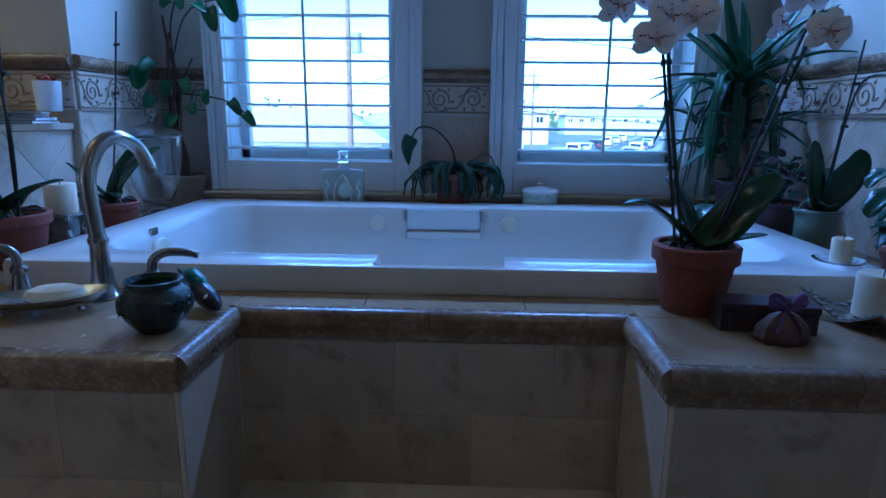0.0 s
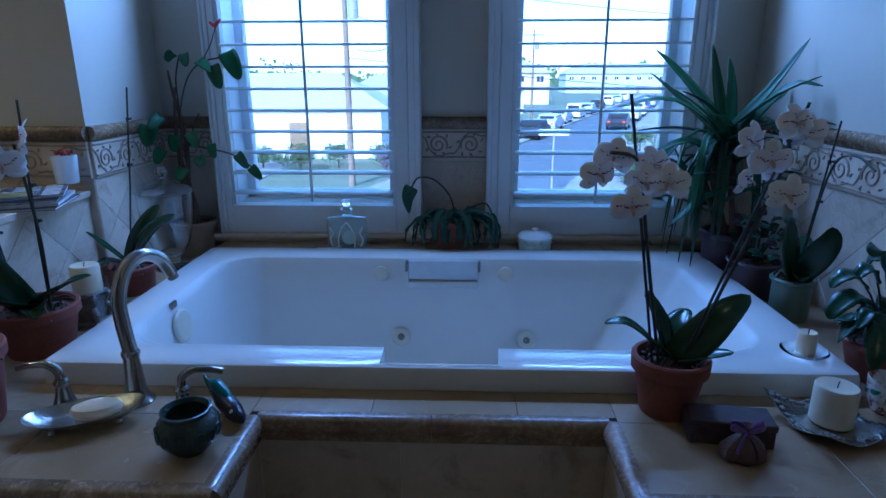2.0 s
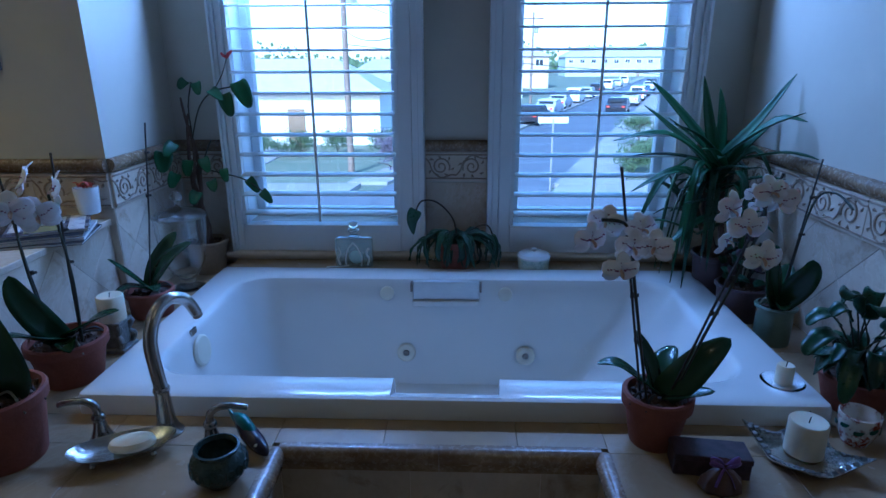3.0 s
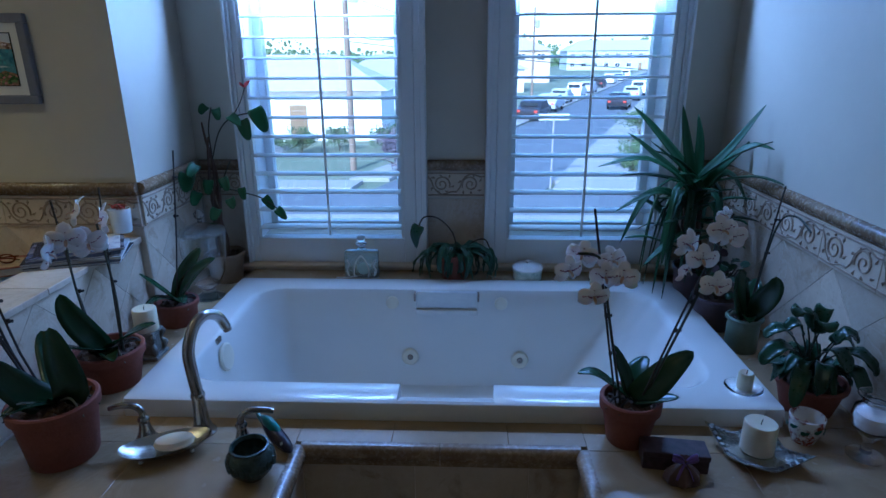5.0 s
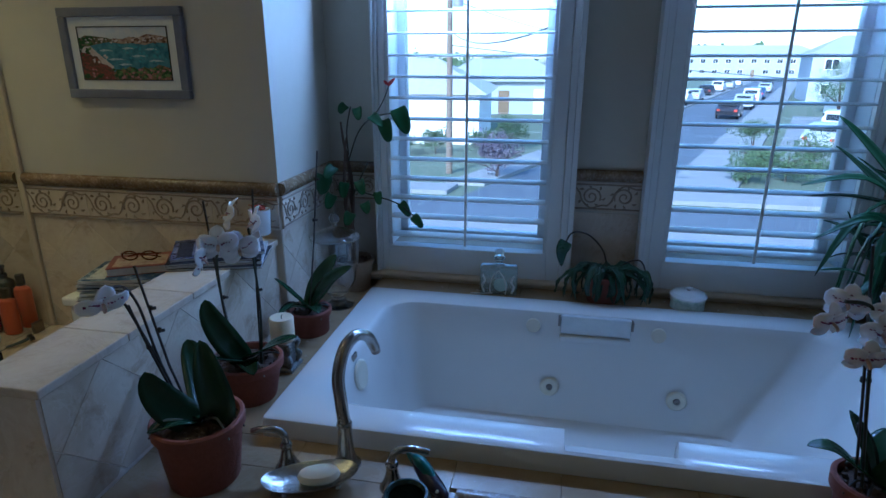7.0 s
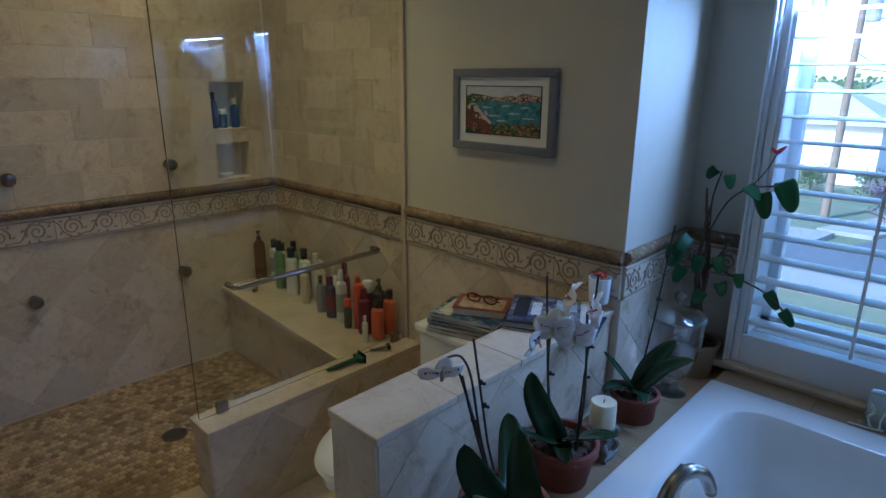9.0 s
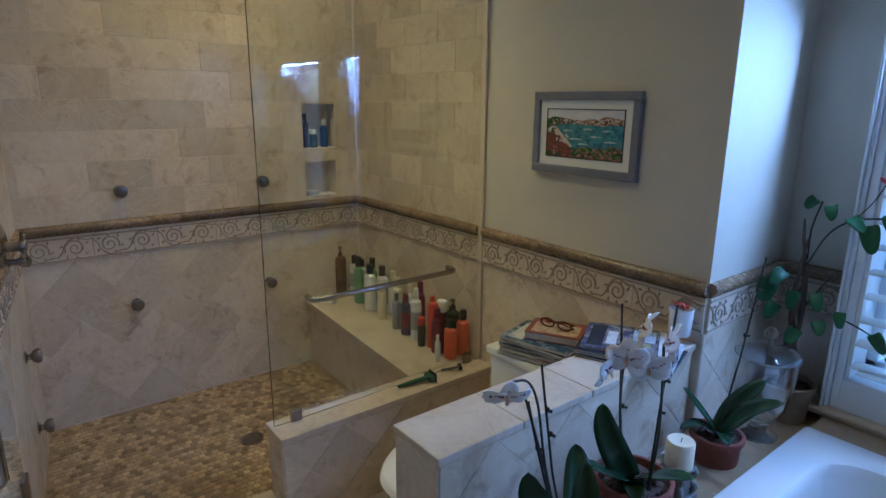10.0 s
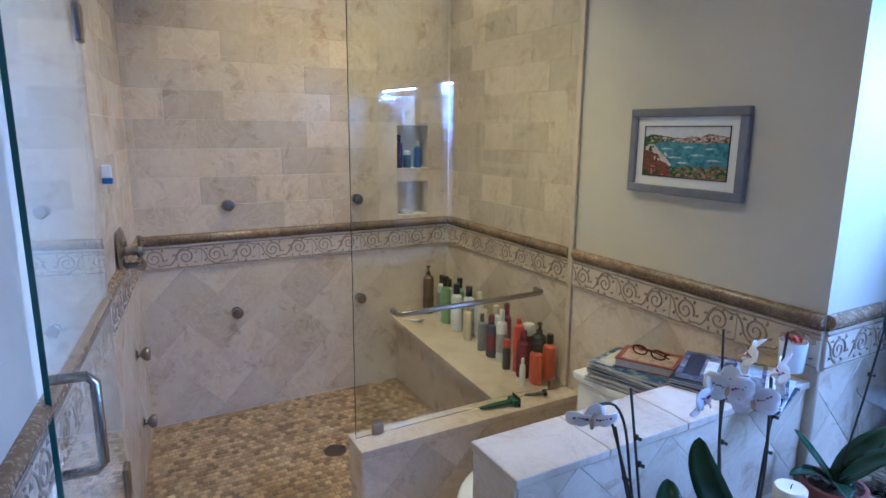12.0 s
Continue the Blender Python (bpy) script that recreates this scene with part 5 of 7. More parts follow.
candle(-1.008, 1.470, DECK + 0.0975, 0.038, 0.078, "white pillar candle on a carved stand")

# glass jar with a knobbed lid
o = thing("apothecary_jar", pose(-1.018, 1.978, DECK + 0.0015), "large clear glass apothecary jar with a knobbed lid", "glass jar", "glass jars")
part("jar", lathe([(0, 0.0), (0.062, 0.0), (0.064, 0.006), (0.030, 0.022), (0.026, 0.040), (0.050, 0.062), (0.074, 0.11), (0.090, 0.20), (0.094, 0.275), (0.096, 0.282), (0.090, 0.282), (0.086, 0.20), (0.070, 0.112), (0.047, 0.068), (0.0, 0.058)], 40), JARGLASS, o, smooth=True)
part("lid", lathe([(0.098, 0.283), (0.099, 0.290), (0.080, 0.305), (0.030, 0.322), (0.010, 0.330), (0.009, 0.340), (0.020, 0.352), (0.021, 0.366), (0.010, 0.380), (0, 0.383), (0, 0.31), (0.03, 0.310), (0.075, 0.298), (0.092, 0.284)], 40), JARGLASS, o, smooth=True)

# dark purple box and sachet
o = thing("gift_box", pose(0.583, 0.958, DECK, 0, 0, -7) @ Matrix.Diagonal((0.93, 1, 0.95, 1)), "narrow dark purple patterned box", "box")
part("box_body", box(-0.083, 0.083, -0.032, 0.032, 0, 0.038, 0.002), BOXDARK, o)
part("box_lid", box(-0.085, 0.085, -0.034, 0.034, 0.0385, 0.053, 0.002), BOXDARK, o)
o = thing("sachet", pose(0.582, 0.888, DECK, 0, 0, -4) @ Matrix.Diagonal((0.86, 0.9, 1, 1)), "brown satin sachet tied with a purple ribbon", "sachet")
bm = lathe([(0, 0.0), (0.040, 0.0), (0.049, 0.008), (0.045, 0.028), (0.026, 0.046), (0.010, 0.053), (0.011, 0.058), (0.022, 0.070), (0.020, 0.071), (0.008, 0.060), (0, 0.058)], 30)
for v in bm.verts:
    a = math.atan2(v.co.y, v.co.x)
    v.co.x *= 1 + 0.07 * math.sin(7 * a)
    v.co.y *= 0.60 + 0.08 * math.sin(7 * a)
part("bag", bm, SATIN, o, smooth=True)
bm = bmesh.new()
for s in (-1, 1):
    for up in (0.0, 0.010):
        bm = tube([(0, -0.004, 0.056), (s * 0.014, -0.012, 0.068 + up), (s * 0.028, -0.010, 0.072 + up), (s * 0.026, -0.004, 0.062 + up), (0, -0.004, 0.056)], [0.003, 0.006, 0.007, 0.006, 0.003], 8, bm, flat=0.4, steps=4)
    bm = tube([(0, -0.006, 0.056), (s * 0.012, -0.018, 0.045), (s * 0.022, -0.026, 0.024)], [0.003, 0.005, 0.004], 6, bm, flat=0.3, steps=3)
part("bow", bm, RIBBON, o, "purple ribbon bow", True)

# silver tray with candle, mug, small glass jar, candle dish
o = thing("silver_tray", pose(0.806, 1.000, DECK, 0, 0, 12), "square curved silver tray with upturned corners", "tray")
bm = bmesh.new()
N = 16
for lay in (0, 1):
    for i in range(N + 1):
        for j in range(N + 1):
            u, v = 2 * i / N - 1, 2 * j / N - 1
            z = 0.006 + 0.036 * max(abs(u) * abs(v), 0) ** 1.3 + 0.008 * (u * u + v * v) / 2
            bm.verts.new((0.082 * u * (1 + 0.10 * abs(v) ** 2), 0.082 * v * (1 + 0.10 * abs(u) ** 2), z - lay * 0.003))
bm.verts.ensure_lookup_table()
K = (N + 1) ** 2
for i in range(N):
    for j in range(N):
        a, b, c, d = i * (N + 1) + j, (i + 1) * (N + 1) + j, (i + 1) * (N + 1) + j + 1, i * (N + 1) + j + 1
        bm.faces.new([bm.verts[q] for q in (a, b, c, d)])
        bm.faces.new([bm.verts[K + q] for q in (d, c, b, a)])
for i in range(N):
    for e in ([i, i + 1], [K - N - 1 + i, K - N + i], [i * (N + 1), (i + 1) * (N + 1)], [i * (N + 1) + N, (i + 1) * (N + 1) + N]):
        bm.faces.new([bm.verts[q] for q in (e[0], e[1], e[1] + K, e[0] + K)])
part("plate", bm, SILVER, o, smooth=True)
for side in range(4):
    bm = bmesh.new()
    turn_ = pose(0, 0, 0, 0, 0, 90 * side)
    for k in range(11):
        v = -0.9 + 0.18 * k
        zed = 0.006 + 0.036 * (0.9 * abs(v)) ** 1.3 + 0.008 * (0.81 + v * v) / 2
        own = box(0.070 * (1 + 0.1 * v * v), 0.078 * (1 + 0.1 * v * v), 0.082 * v - 0.0055, 0.082 * v + 0.0055, zed - 0.001, zed + 0.0022)
        own.transform(turn_)
        bm = joined(bm, own)
    part("rim_pattern", bm, CARVEDSILVER, o, "dark chased rim band")
part("foot_ring", lathe([(0.034, 0), (0.038, 0.0), (0.038, 0.005), (0.030, 0.006)], 24), SILVER, o, smooth=True)
candle(0.812, 1.008, DECK + 0.009, 0.040, 0.080, "thick white pillar candle on a silver tray")
o = thing("mug", pose(0.958, 1.062, DECK), "white china cup painted with flowers", "cup")
part("cup", lathe([(0, 0.0), (0.026, 0.0), (0.028, 0.004), (0.038, 0.030), (0.042, 0.060), (0.043, 0.076), (0.041, 0.077), (0.039, 0.060), (0.034, 0.028), (0.022, 0.010), (0, 0.009)], 36),
     surface("painted_china", (0.78, 0.74, 0.66), (0.24, 0.05, 0.035), 34, 0.15, sharp=0.8, mix=0.56, detail=2.0, spread=0), o, smooth=True)
bm = bmesh.new()
for k in range(9):
    a = 2 * math.pi * k / 9
    c = Vector((0.0425 * math.cos(a), 0.0425 * math.sin(a), 0.044 + 0.008 * (k % 2)))
    n = Vector((math.cos(a), math.sin(a), 0))
    t = Vector((-math.sin(a), math.cos(a), 0))
    bm = blade([c - t * 0.010, c + n * 0.0008, c + t * 0.010 + Vector((0, 0, 0.006))], 0.010, "leaf", 0.0, 0.0008, bm, n)
part("painted_leaves", bm, plain("painted_green", (0.03, 0.10, 0.07), 0.2), o)
o = thing("apothecary_jar", pose(1.078, 1.000, DECK + 0.0015), "small footed clear glass jar with bath salts", "glass jar", "glass jars")
part("jar", lathe([(0, 0.0), (0.042, 0.0), (0.043, 0.004), (0.014, 0.014), (0.010, 0.040), (0.020, 0.058), (0.044, 0.085), (0.050, 0.115), (0.044, 0.140), (0.030, 0.152), (0.032, 0.162), (0.046, 0.172), (0.042, 0.173), (0.027, 0.160), (0.026, 0.152), (0.041, 0.136), (0.047, 0.115), (0.040, 0.088), (0.0, 0.064)], 36), JARGLASS, o, smooth=True)
part("salts", lathe([(0, 0.066), (0.036, 0.088), (0.043, 0.110), (0.040, 0.124), (0, 0.128)], 24), surface("bath_salt", (0.75, 0.72, 0.70), (0.55, 0.50, 0.48), 60, 0.7, bump=1, bump_scale=200, spread=0), o, "white bath salts", True)
o = thing("glass_dish", pose(0.860, 1.212, RIM + 0.0015), "small round clear glass candle dish on the tub rim", "dish")
part("dish", lathe([(0, 0.0), (0.036, 0.0), (0.050, 0.006), (0.052, 0.009), (0.049, 0.009), (0.034, 0.004), (0, 0.004)], 36), JARGLASS, o, smooth=True)
candle(0.862, 1.212, RIM + 0.0062, 0.021, 0.050, "small white candle on a glass dish")

# ledge below the windows
o = thing("perfume_bottle", pose(-0.388, 2.122, 0.557), "square embossed glass bottle with a stopper and cord", "bottle")
part("bottle", box(-0.075, 0.075, -0.024, 0.024, 0, 0.122, 0.010, 3), surface("pale_green_glass", (0.62, 0.76, 0.72), (0.80, 0.88, 0.84), 40, 0.08, coat=0.8, spread=0, trans=0.75, bump=0.5, bump_scale=60), o, smooth=True)
part("neck", lathe([(0.026, 0.120), (0.022, 0.128), (0.014, 0.133), (0.014, 0.143), (0.022, 0.147), (0.024, 0.154), (0.012, 0.161), (0.020, 0.171), (0.018, 0.185), (0, 0.191)], 24), JARGLASS, o, smooth=True)
part("medallion", lathe([(0, 0.004), (0.020, 0.004), (0.026, 0.002), (0.028, 0)], 28), plain("pale_green_enamel", (0.5, 0.62, 0.54)), o, smooth=True).matrix_local = pose(0.01, -0.024, 0.045, 90)
bm = bmesh.new()
for s in (-1, 1):
    bm = tube([(0, -0.024, 0.105), (s * 0.02, -0.028, 0.08), (s * 0.032, -0.027, 0.04), (s * 0.03, -0.027, 0.008)], 0.003, 6, bm, steps=4)
    bm = tube([(s * 0.055, -0.025, 0.012), (s * 0.063, -0.026, 0.04), (s * 0.052, -0.026, 0.06), (s * 0.062, -0.025, 0.085)], 0.004, 6, bm, steps=4)
part("cord", bm, plain("white_cord", (0.7, 0.68, 0.6), 0.8), o, smooth=True)
part("tassel", tube([(-0.02, -0.026, 0.010), (-0.06, -0.03, 0.006), (-0.11, -0.03, 0.004)], 0.003, 6, steps=3), plain("white_cord", (0.7, 0.68, 0.6), 0.8), o, smooth=True)
o = thing("trinket_box", pose(0.334, 2.118, 0.557) @ Matrix.Diagonal((0.97, 0.97, 0.8, 1)), "round pale green lidded trinket box", "box")
GREENCHINA = surface("pale_green_china", (0.62, 0.68, 0.58), (0.30, 0.42, 0.34), 60, 0.2, sharp=0.5, mix=0.6, spread=0)
part("box_body", lathe([(0, 0), (0.060, 0), (0.064, 0.004), (0.064, 0.042), (0.066, 0.046), (0.064, 0.058), (0, 0.058)], 40), GREENCHINA, o, smooth=True)
l = part("lid", lathe([(0.068, 0.0585), (0.069, 0.066), (0.060, 0.078), (0.022, 0.086), (0.008, 0.088), (0.007, 0.092), (0.013, 0.097), (0.012, 0.103), (0, 0.106), (0, 0.0585)], 40), PORCELAIN, o, "white domed lid", True)
part("knob", lathe([(0.005, 0.068), (0.005, 0.074), (0.011, 0.078), (0.009, 0.085), (0, 0.087)], 16), PORCELAIN, l, smooth=True)
# ---- shower fittings ----
bench = thing("shower_bench", Matrix(), "built-in shower bench with a cream marble seat", "bench")


def seat_z(x):
    """The top of the bench seat, which falls gently towards the glass."""
    return 0.412 + (-2.24 - x) * 0.066


for nm, y0, thick, mat, lab in (("bench_face", 1.440, None, MARBLE, ""), ("seat", 1.412, 0.024, CREAM, "cream marble seat slab")):
    bm = box(X_SH + 0.0095, -2.2365, y0, Y_PIC - 0.0095, 0.088, 0.30, 0.003)
    for v in bm.verts:
        if thick is None:
            v.co.z = seat_z(v.co.x) - 0.0245 if v.co.z > 0.2 else v.co.z
        else:
            v.co.z = seat_z(v.co.x) - (0.0 if v.co.z > 0.2 else thick) - (0.30 - v.co.z if v.co.z > 0.2 else 0.0)
    part(nm, bm, mat, bench, lab)


def body_jet(x, y, z, m):
    o = thing("body_jet", m, "round brushed metal shower body jet", "shower jet", "shower body jets")
    part("flange", lathe([(0, 0.0), (0.024, 0.0), (0.024, 0.004), (0.012, 0.010), (0.010, 0.018), (0, 0.018)], 24), NICKEL, o, smooth=True)
    part("head", lathe([(0.010, 0.018), (0.020, 0.024), (0.028, 0.034), (0.029, 0.044), (0.025, 0.052), (0.012, 0.055), (0, 0.055)], 24), BRONZE, o, smooth=True)


for y, z in ((0.542, 1.177), (0.555, 0.632), (1.205, 1.175), (1.214, 0.622)):
    body_jet(X_SH, y, z, pose(X_SH + 0.0085, y, z, 0, 90, 0))
yaw = math.degrees(math.atan2(CTRL.y, CTRL.x))
for d, z in ((0.46, 0.640), (0.44, 0.335)):
    x, y = ctrl(d, 0.0085)
    body_jet(x, y, z, pose(x, y, z, -90, 0, yaw))
x, y = ctrl(0.60, 0.009)
o = thing("shower_valve", pose(x, y, 1.095, -90, 0, yaw), "brushed metal shower valve with cross and lever handles", "shower valve")
part("plate", lathe([(0, 0.0), (0.088, 0.0), (0.092, 0.004), (0.080, 0.012), (0.060, 0.018), (0.030, 0.020), (0, 0.020)], 36), NICKEL, o, smooth=True)
part("stem", lathe([(0.020, 0.018), (0.016, 0.030), (0.018, 0.050), (0.024, 0.060), (0.020, 0.075), (0, 0.078)], 24), BRONZE, o, smooth=True)
for k in range(4):
    a = k * math.pi / 2 + 0.4
    part("handle_arm", tube([(0.012 * math.cos(a), 0.012 * math.sin(a), 0.064), (0.052 * math.cos(a), 0.052 * math.sin(a), 0.066), (0.060 * math.cos(a), 0.060 * math.sin(a), 0.066)], [0.006, 0.006, 0.010], 10), NICKEL, o, smooth=True)
part("diverter", lathe([(0.012, 0.0), (0.012, 0.03), (0.022, 0.045), (0.022, 0.062), (0.010, 0.070), (0, 0.070)], 20), NICKEL, o, smooth=True).location = (0.0, 0.055, 0.012)
x, y = ctrl(0.84, 0.009)
o = thing("razor_holder", pose(x, y, 1.395, -90, 0, yaw), "small white and blue plastic razor holder", "holder")
part("block", box(-0.018, 0.018, -0.030, 0.012, 0, 0.030, 0.004), PORCELAIN, o)
part("blue_band", box(-0.019, 0.019, 0.0125, 0.030, 0, 0.031, 0.003), plain("blue_plastic", (0.05, 0.16, 0.42)), o)

o = thing("floor_drain", pose(-2.685, 0.855, 0.0885), "round metal shower drain", "drain")
bm = lathe([(0, 0.0), (0.052, 0.0), (0.052, 0.005), (0.044, 0.006), (0.043, 0.003), (0, 0.003)], 32)
for k in range(-3, 4):
    w = math.sqrt(max(0.0, 0.043 ** 2 - (k * 0.012) ** 2))
    bm = box(-w, w, k * 0.012 - 0.003, k * 0.012 + 0.003, 0.002, 0.006, bm=bm)
part("grate", bm, BRONZE, o)


# ---- bottles on the bench ----
def bottle(x, y, z, r, h, material, cap, label, flat=0.7, style="flip", capmat=None, group="bottles on the shower bench", turn=0):
    o = thing("bottle", pose(x, y, z, 0, 0, turn), label, "bottle", group)
    sh = h * 0.78
    b = part("body", lathe([(0, 0.0), (r * 0.94, 0.0), (r, 0.006), (r, sh * 0.86), (r * 0.9, sh * 0.95), (r * 0.5, sh), (r * 0.36, sh + 0.004), (r * 0.36, sh + 0.008), (0, sh + 0.008)], 28), material, o, smooth=True)
    b.scale = (1, flat, 1)
    if style == "pump":
        bm = lathe([(r * 0.42, sh + 0.008), (r * 0.42, sh + 0.022), (0.005, sh + 0.026), (0.005, sh + 0.045), (0.012, sh + 0.047), (0.012, sh + 0.056), (0, sh + 0.058)], 16)
        bm = tube([(0, 0, sh + 0.052), (0.02, -0.012, sh + 0.052), (0.034, -0.020, sh + 0.044)], 0.0045, 8, bm)
        part("pump", bm, cap, o, smooth=True)
    elif style == "dome":
        part("cap", lathe([(r * 0.98, sh * 0.97), (r * 0.98, h * 0.95), (r * 0.8, h), (0, h)], 24), cap, o, smooth=True)
    else:
        c = part("cap", lathe([(r * 0.44, sh + 0.004), (r * 0.46, sh + 0.006), (r * 0.46, h - 0.003), (r * 0.42, h), (0, h)], 20), cap, o, smooth=True)
    if style != "dome":
        n = part("label", lathe([(r * 1.008, sh * 0.25), (r * 1.012, sh * 0.26), (r * 1.012, sh * 0.70), (r * 1.008, sh * 0.71)], 28), capmat or material, o, smooth=True)
        n.scale = (1, flat, 1)
    return o


BLACK, PW = plain("black_plastic", (0.015, 0.015, 0.016), 0.3), plain("white_plastic", (0.78, 0.78, 0.76), 0.3)
CREAMP, GREENP, CLEARP = plain("cream_plastic", (0.70, 0.62, 0.42), 0.3), plain("pale_green_plastic", (0.20, 0.36, 0.16), 0.3), plain("amber_plastic", (0.12, 0.06, 0.03), 0.2)
ORANGE, WINE, NAVY, RED = plain("orange_plastic", (0.72, 0.12, 0.03), 0.3), plain("wine_plastic", (0.17, 0.015, 0.05), 0.25), plain("dark_blue_plastic", (0.05, 0.035, 0.11), 0.25), plain("red_plastic", (0.62, 0.06, 0.03), 0.3)
GREYP, TEALB = plain("grey_plastic", (0.26, 0.25, 0.28), 0.35), plain("black_green_plastic", (0.015, 0.03, 0.03), 0.2)
GREYL, DARKL = plain("grey_print", (0.35, 0.35, 0.34), 0.5), plain("dark_print", (0.05, 0.05, 0.05), 0.5)
for x, y, r, h, mat, cap, lab, flat, style, band in (
        (-3.255, 1.632, 0.031, 0.290, CLEARP, BLACK, "tall amber pump bottle", 1, "pump", None),
        (-3.215, 1.700, 0.034, 0.232, PW, BLACK, "white shampoo bottle with black cap", 0.7, "flip", GREYL),
        (-3.150, 1.712, 0.031, 0.226, PW, BLACK, "white shampoo bottle with black cap", 0.7, "flip", None),
        (-3.080, 1.650, 0.036, 0.268, GREENP, BLACK, "pale green shampoo bottle with dark cap", 0.7, "flip", None),
        (-3.020, 1.705, 0.034, 0.270, GREENP, BLACK, "pale green shampoo bottle with dark cap", 0.7, "flip", None),
        (-2.965, 1.655, 0.040, 0.258, PW, BLACK, "wide white bottle with black cap", 0.7, "flip", None),
        (-2.895, 1.690, 0.040, 0.262, PW, BLACK, "wide white bottle with black cap", 0.7, "flip", GREYL),
        (-2.828, 1.715, 0.034, 0.250, PW, CREAMP, "white bottle with cream cap", 0.7, "flip", None),
        (-2.822, 1.640, 0.030, 0.205, CREAMP, PW, "cream plastic lotion bottle on the bench", 0.7, "flip", None),
        (-2.762, 1.700, 0.032, 0.235, CREAMP, CREAMP, "cream plastic lotion bottle on the bench", 0.7, "flip", None),
        (-2.700, 1.735, 0.030, 0.215, PW, CREAMP, "white bottle with cream cap", 0.7, "flip", None),
        (-2.682, 1.640, 0.023, 0.190, GREYP, DARKL, "small grey spray can on the bench", 1, "flip", None),
        (-2.598, 1.640, 0.032, 0.215, NAVY, WINE, "dark purple conditioner bottle", 0.7, "flip", WINE),
        (-2.590, 1.725, 0.030, 0.262, WINE, WINE, "wine red shampoo bottle on the bench", 0.7, "flip", None),
        (-2.530, 1.655, 0.027, 0.262, PW, PW, "white spray bottle on the bench", 1, "flip", GREYL),
        (-2.452, 1.632, 0.019, 0.145, DARKL, RED, "small black can with red cap", 1, "dome", None),
        (-2.500, 1.735, 0.028, 0.215, CREAMP, RED, "cream bottle with red cap", 0.7, "flip", None),
        (-2.412, 1.672, 0.027, 0.222, RED, RED, "shaving foam can with red cap", 1, "dome", None),
        (-2.430, 1.740, 0.030, 0.215, WINE, PW, "wine red jar bottle with white lid", 1, "dome", None),
        (-2.355, 1.655, 0.034, 0.222, WINE, WINE, "tall wine red bottle on the bench", 0.8, "flip", None),
        (-2.345, 1.738, 0.036, 0.250, TEALB, BLACK, "black pump bottle on the bench", 1, "pump", None),
        (-2.282, 1.600, 0.015, 0.130, PW, PW, "slim white plastic tube on the bench", 0.8, "flip", None),
        (-2.278, 1.672, 0.035, 0.188, ORANGE, BLACK, "bright orange shampoo bottle with black cap", 0.75, "flip", None),
        (-2.272, 1.742, 0.035, 0.222, ORANGE, BLACK, "bright orange shampoo bottle with black cap", 0.75, "flip", None)):
    bottle(x, y, seat_z(x - r) + 0.0005, r, h, mat, cap, lab, flat, style, band)
bottle(X_SH - 0.050, 1.493, 1.3302, 0.024, 0.185, NAVY, BLACK, "dark purple bottle in the niche", group="bottles in the niche")
bottle(X_SH - 0.048, 1.540, 1.3302, 0.022, 0.095, TEALB, PW, "short dark jar in the niche", 1, "dome", group="bottles in the niche")
bottle(X_SH - 0.045, 1.605, 1.3302, 0.028, 0.150, plain("blue_bottle", (0.04, 0.10, 0.35)), PW, "blue bottle in the niche", group="bottles in the niche")
o = thing("soap_saucer", pose(X_SH - 0.045, 1.525, 1.0675), "white saucer in the lower niche", "saucer")
part("saucer", lathe([(0, 0), (0.03, 0), (0.040, 0.018), (0.042, 0.022), (0.038, 0.022), (0.028, 0.005), (0, 0.005)], 28), PORCELAIN, o, smooth=True)
o = thing("razor", pose(-3.16, 1.480, seat_z(-3.16) + 0.004, 0, 0, 40), "white plastic razor on the bench", "razor")
part("grip", tube([(-0.06, 0, 0.006), (0.0, 0, 0.008), (0.05, 0, 0.012)], [0.004, 0.006, 0.004], 8, steps=3), PW, o, smooth=True)
part("razor_head", box(0.045, 0.062, -0.022, 0.022, 0.008, 0.018, 0.002), GREYP, o)

# squeegee on the low wall
o = thing("squeegee", pose(-2.158, 1.43, 0.4085, 0, 0, 82), "green plastic squeegee lying on the low wall", "squeegee")
GREENSQ = plain("clear_green_plastic", (0.05, 0.13, 0.075), 0.2)
part("grip", tube([(-0.12, 0, 0.010), (-0.05, 0.0, 0.014), (0.02, 0, 0.018)], [0.007, 0.012, 0.012], 12, flat=0.8, steps=4), GREENSQ, o, smooth=True)
part("blade_holder", box(0.02, 0.045, -0.030, 0.030, 0.006, 0.030, 0.004), GREENSQ, o)
part("wiper", box(0.046, 0.050, -0.034, 0.034, 0.0, 0.040, 0.001), BLACK, o)
o = thing("razor", pose(-2.168, 1.60, 0.4085, 0, 0, 60), "black and clear razor on the low wall", "razor")
part("grip", tube([(-0.05, 0, 0.008), (0.0, 0, 0.012), (0.03, 0, 0.018)], [0.005, 0.007, 0.005], 8, steps=3), plain("smoke_plastic", (0.10, 0.12, 0.12), 0.2), o, smooth=True)
part("razor_head", box(0.025, 0.042, -0.020, 0.020, 0.012, 0.026, 0.002), BLACK, o)

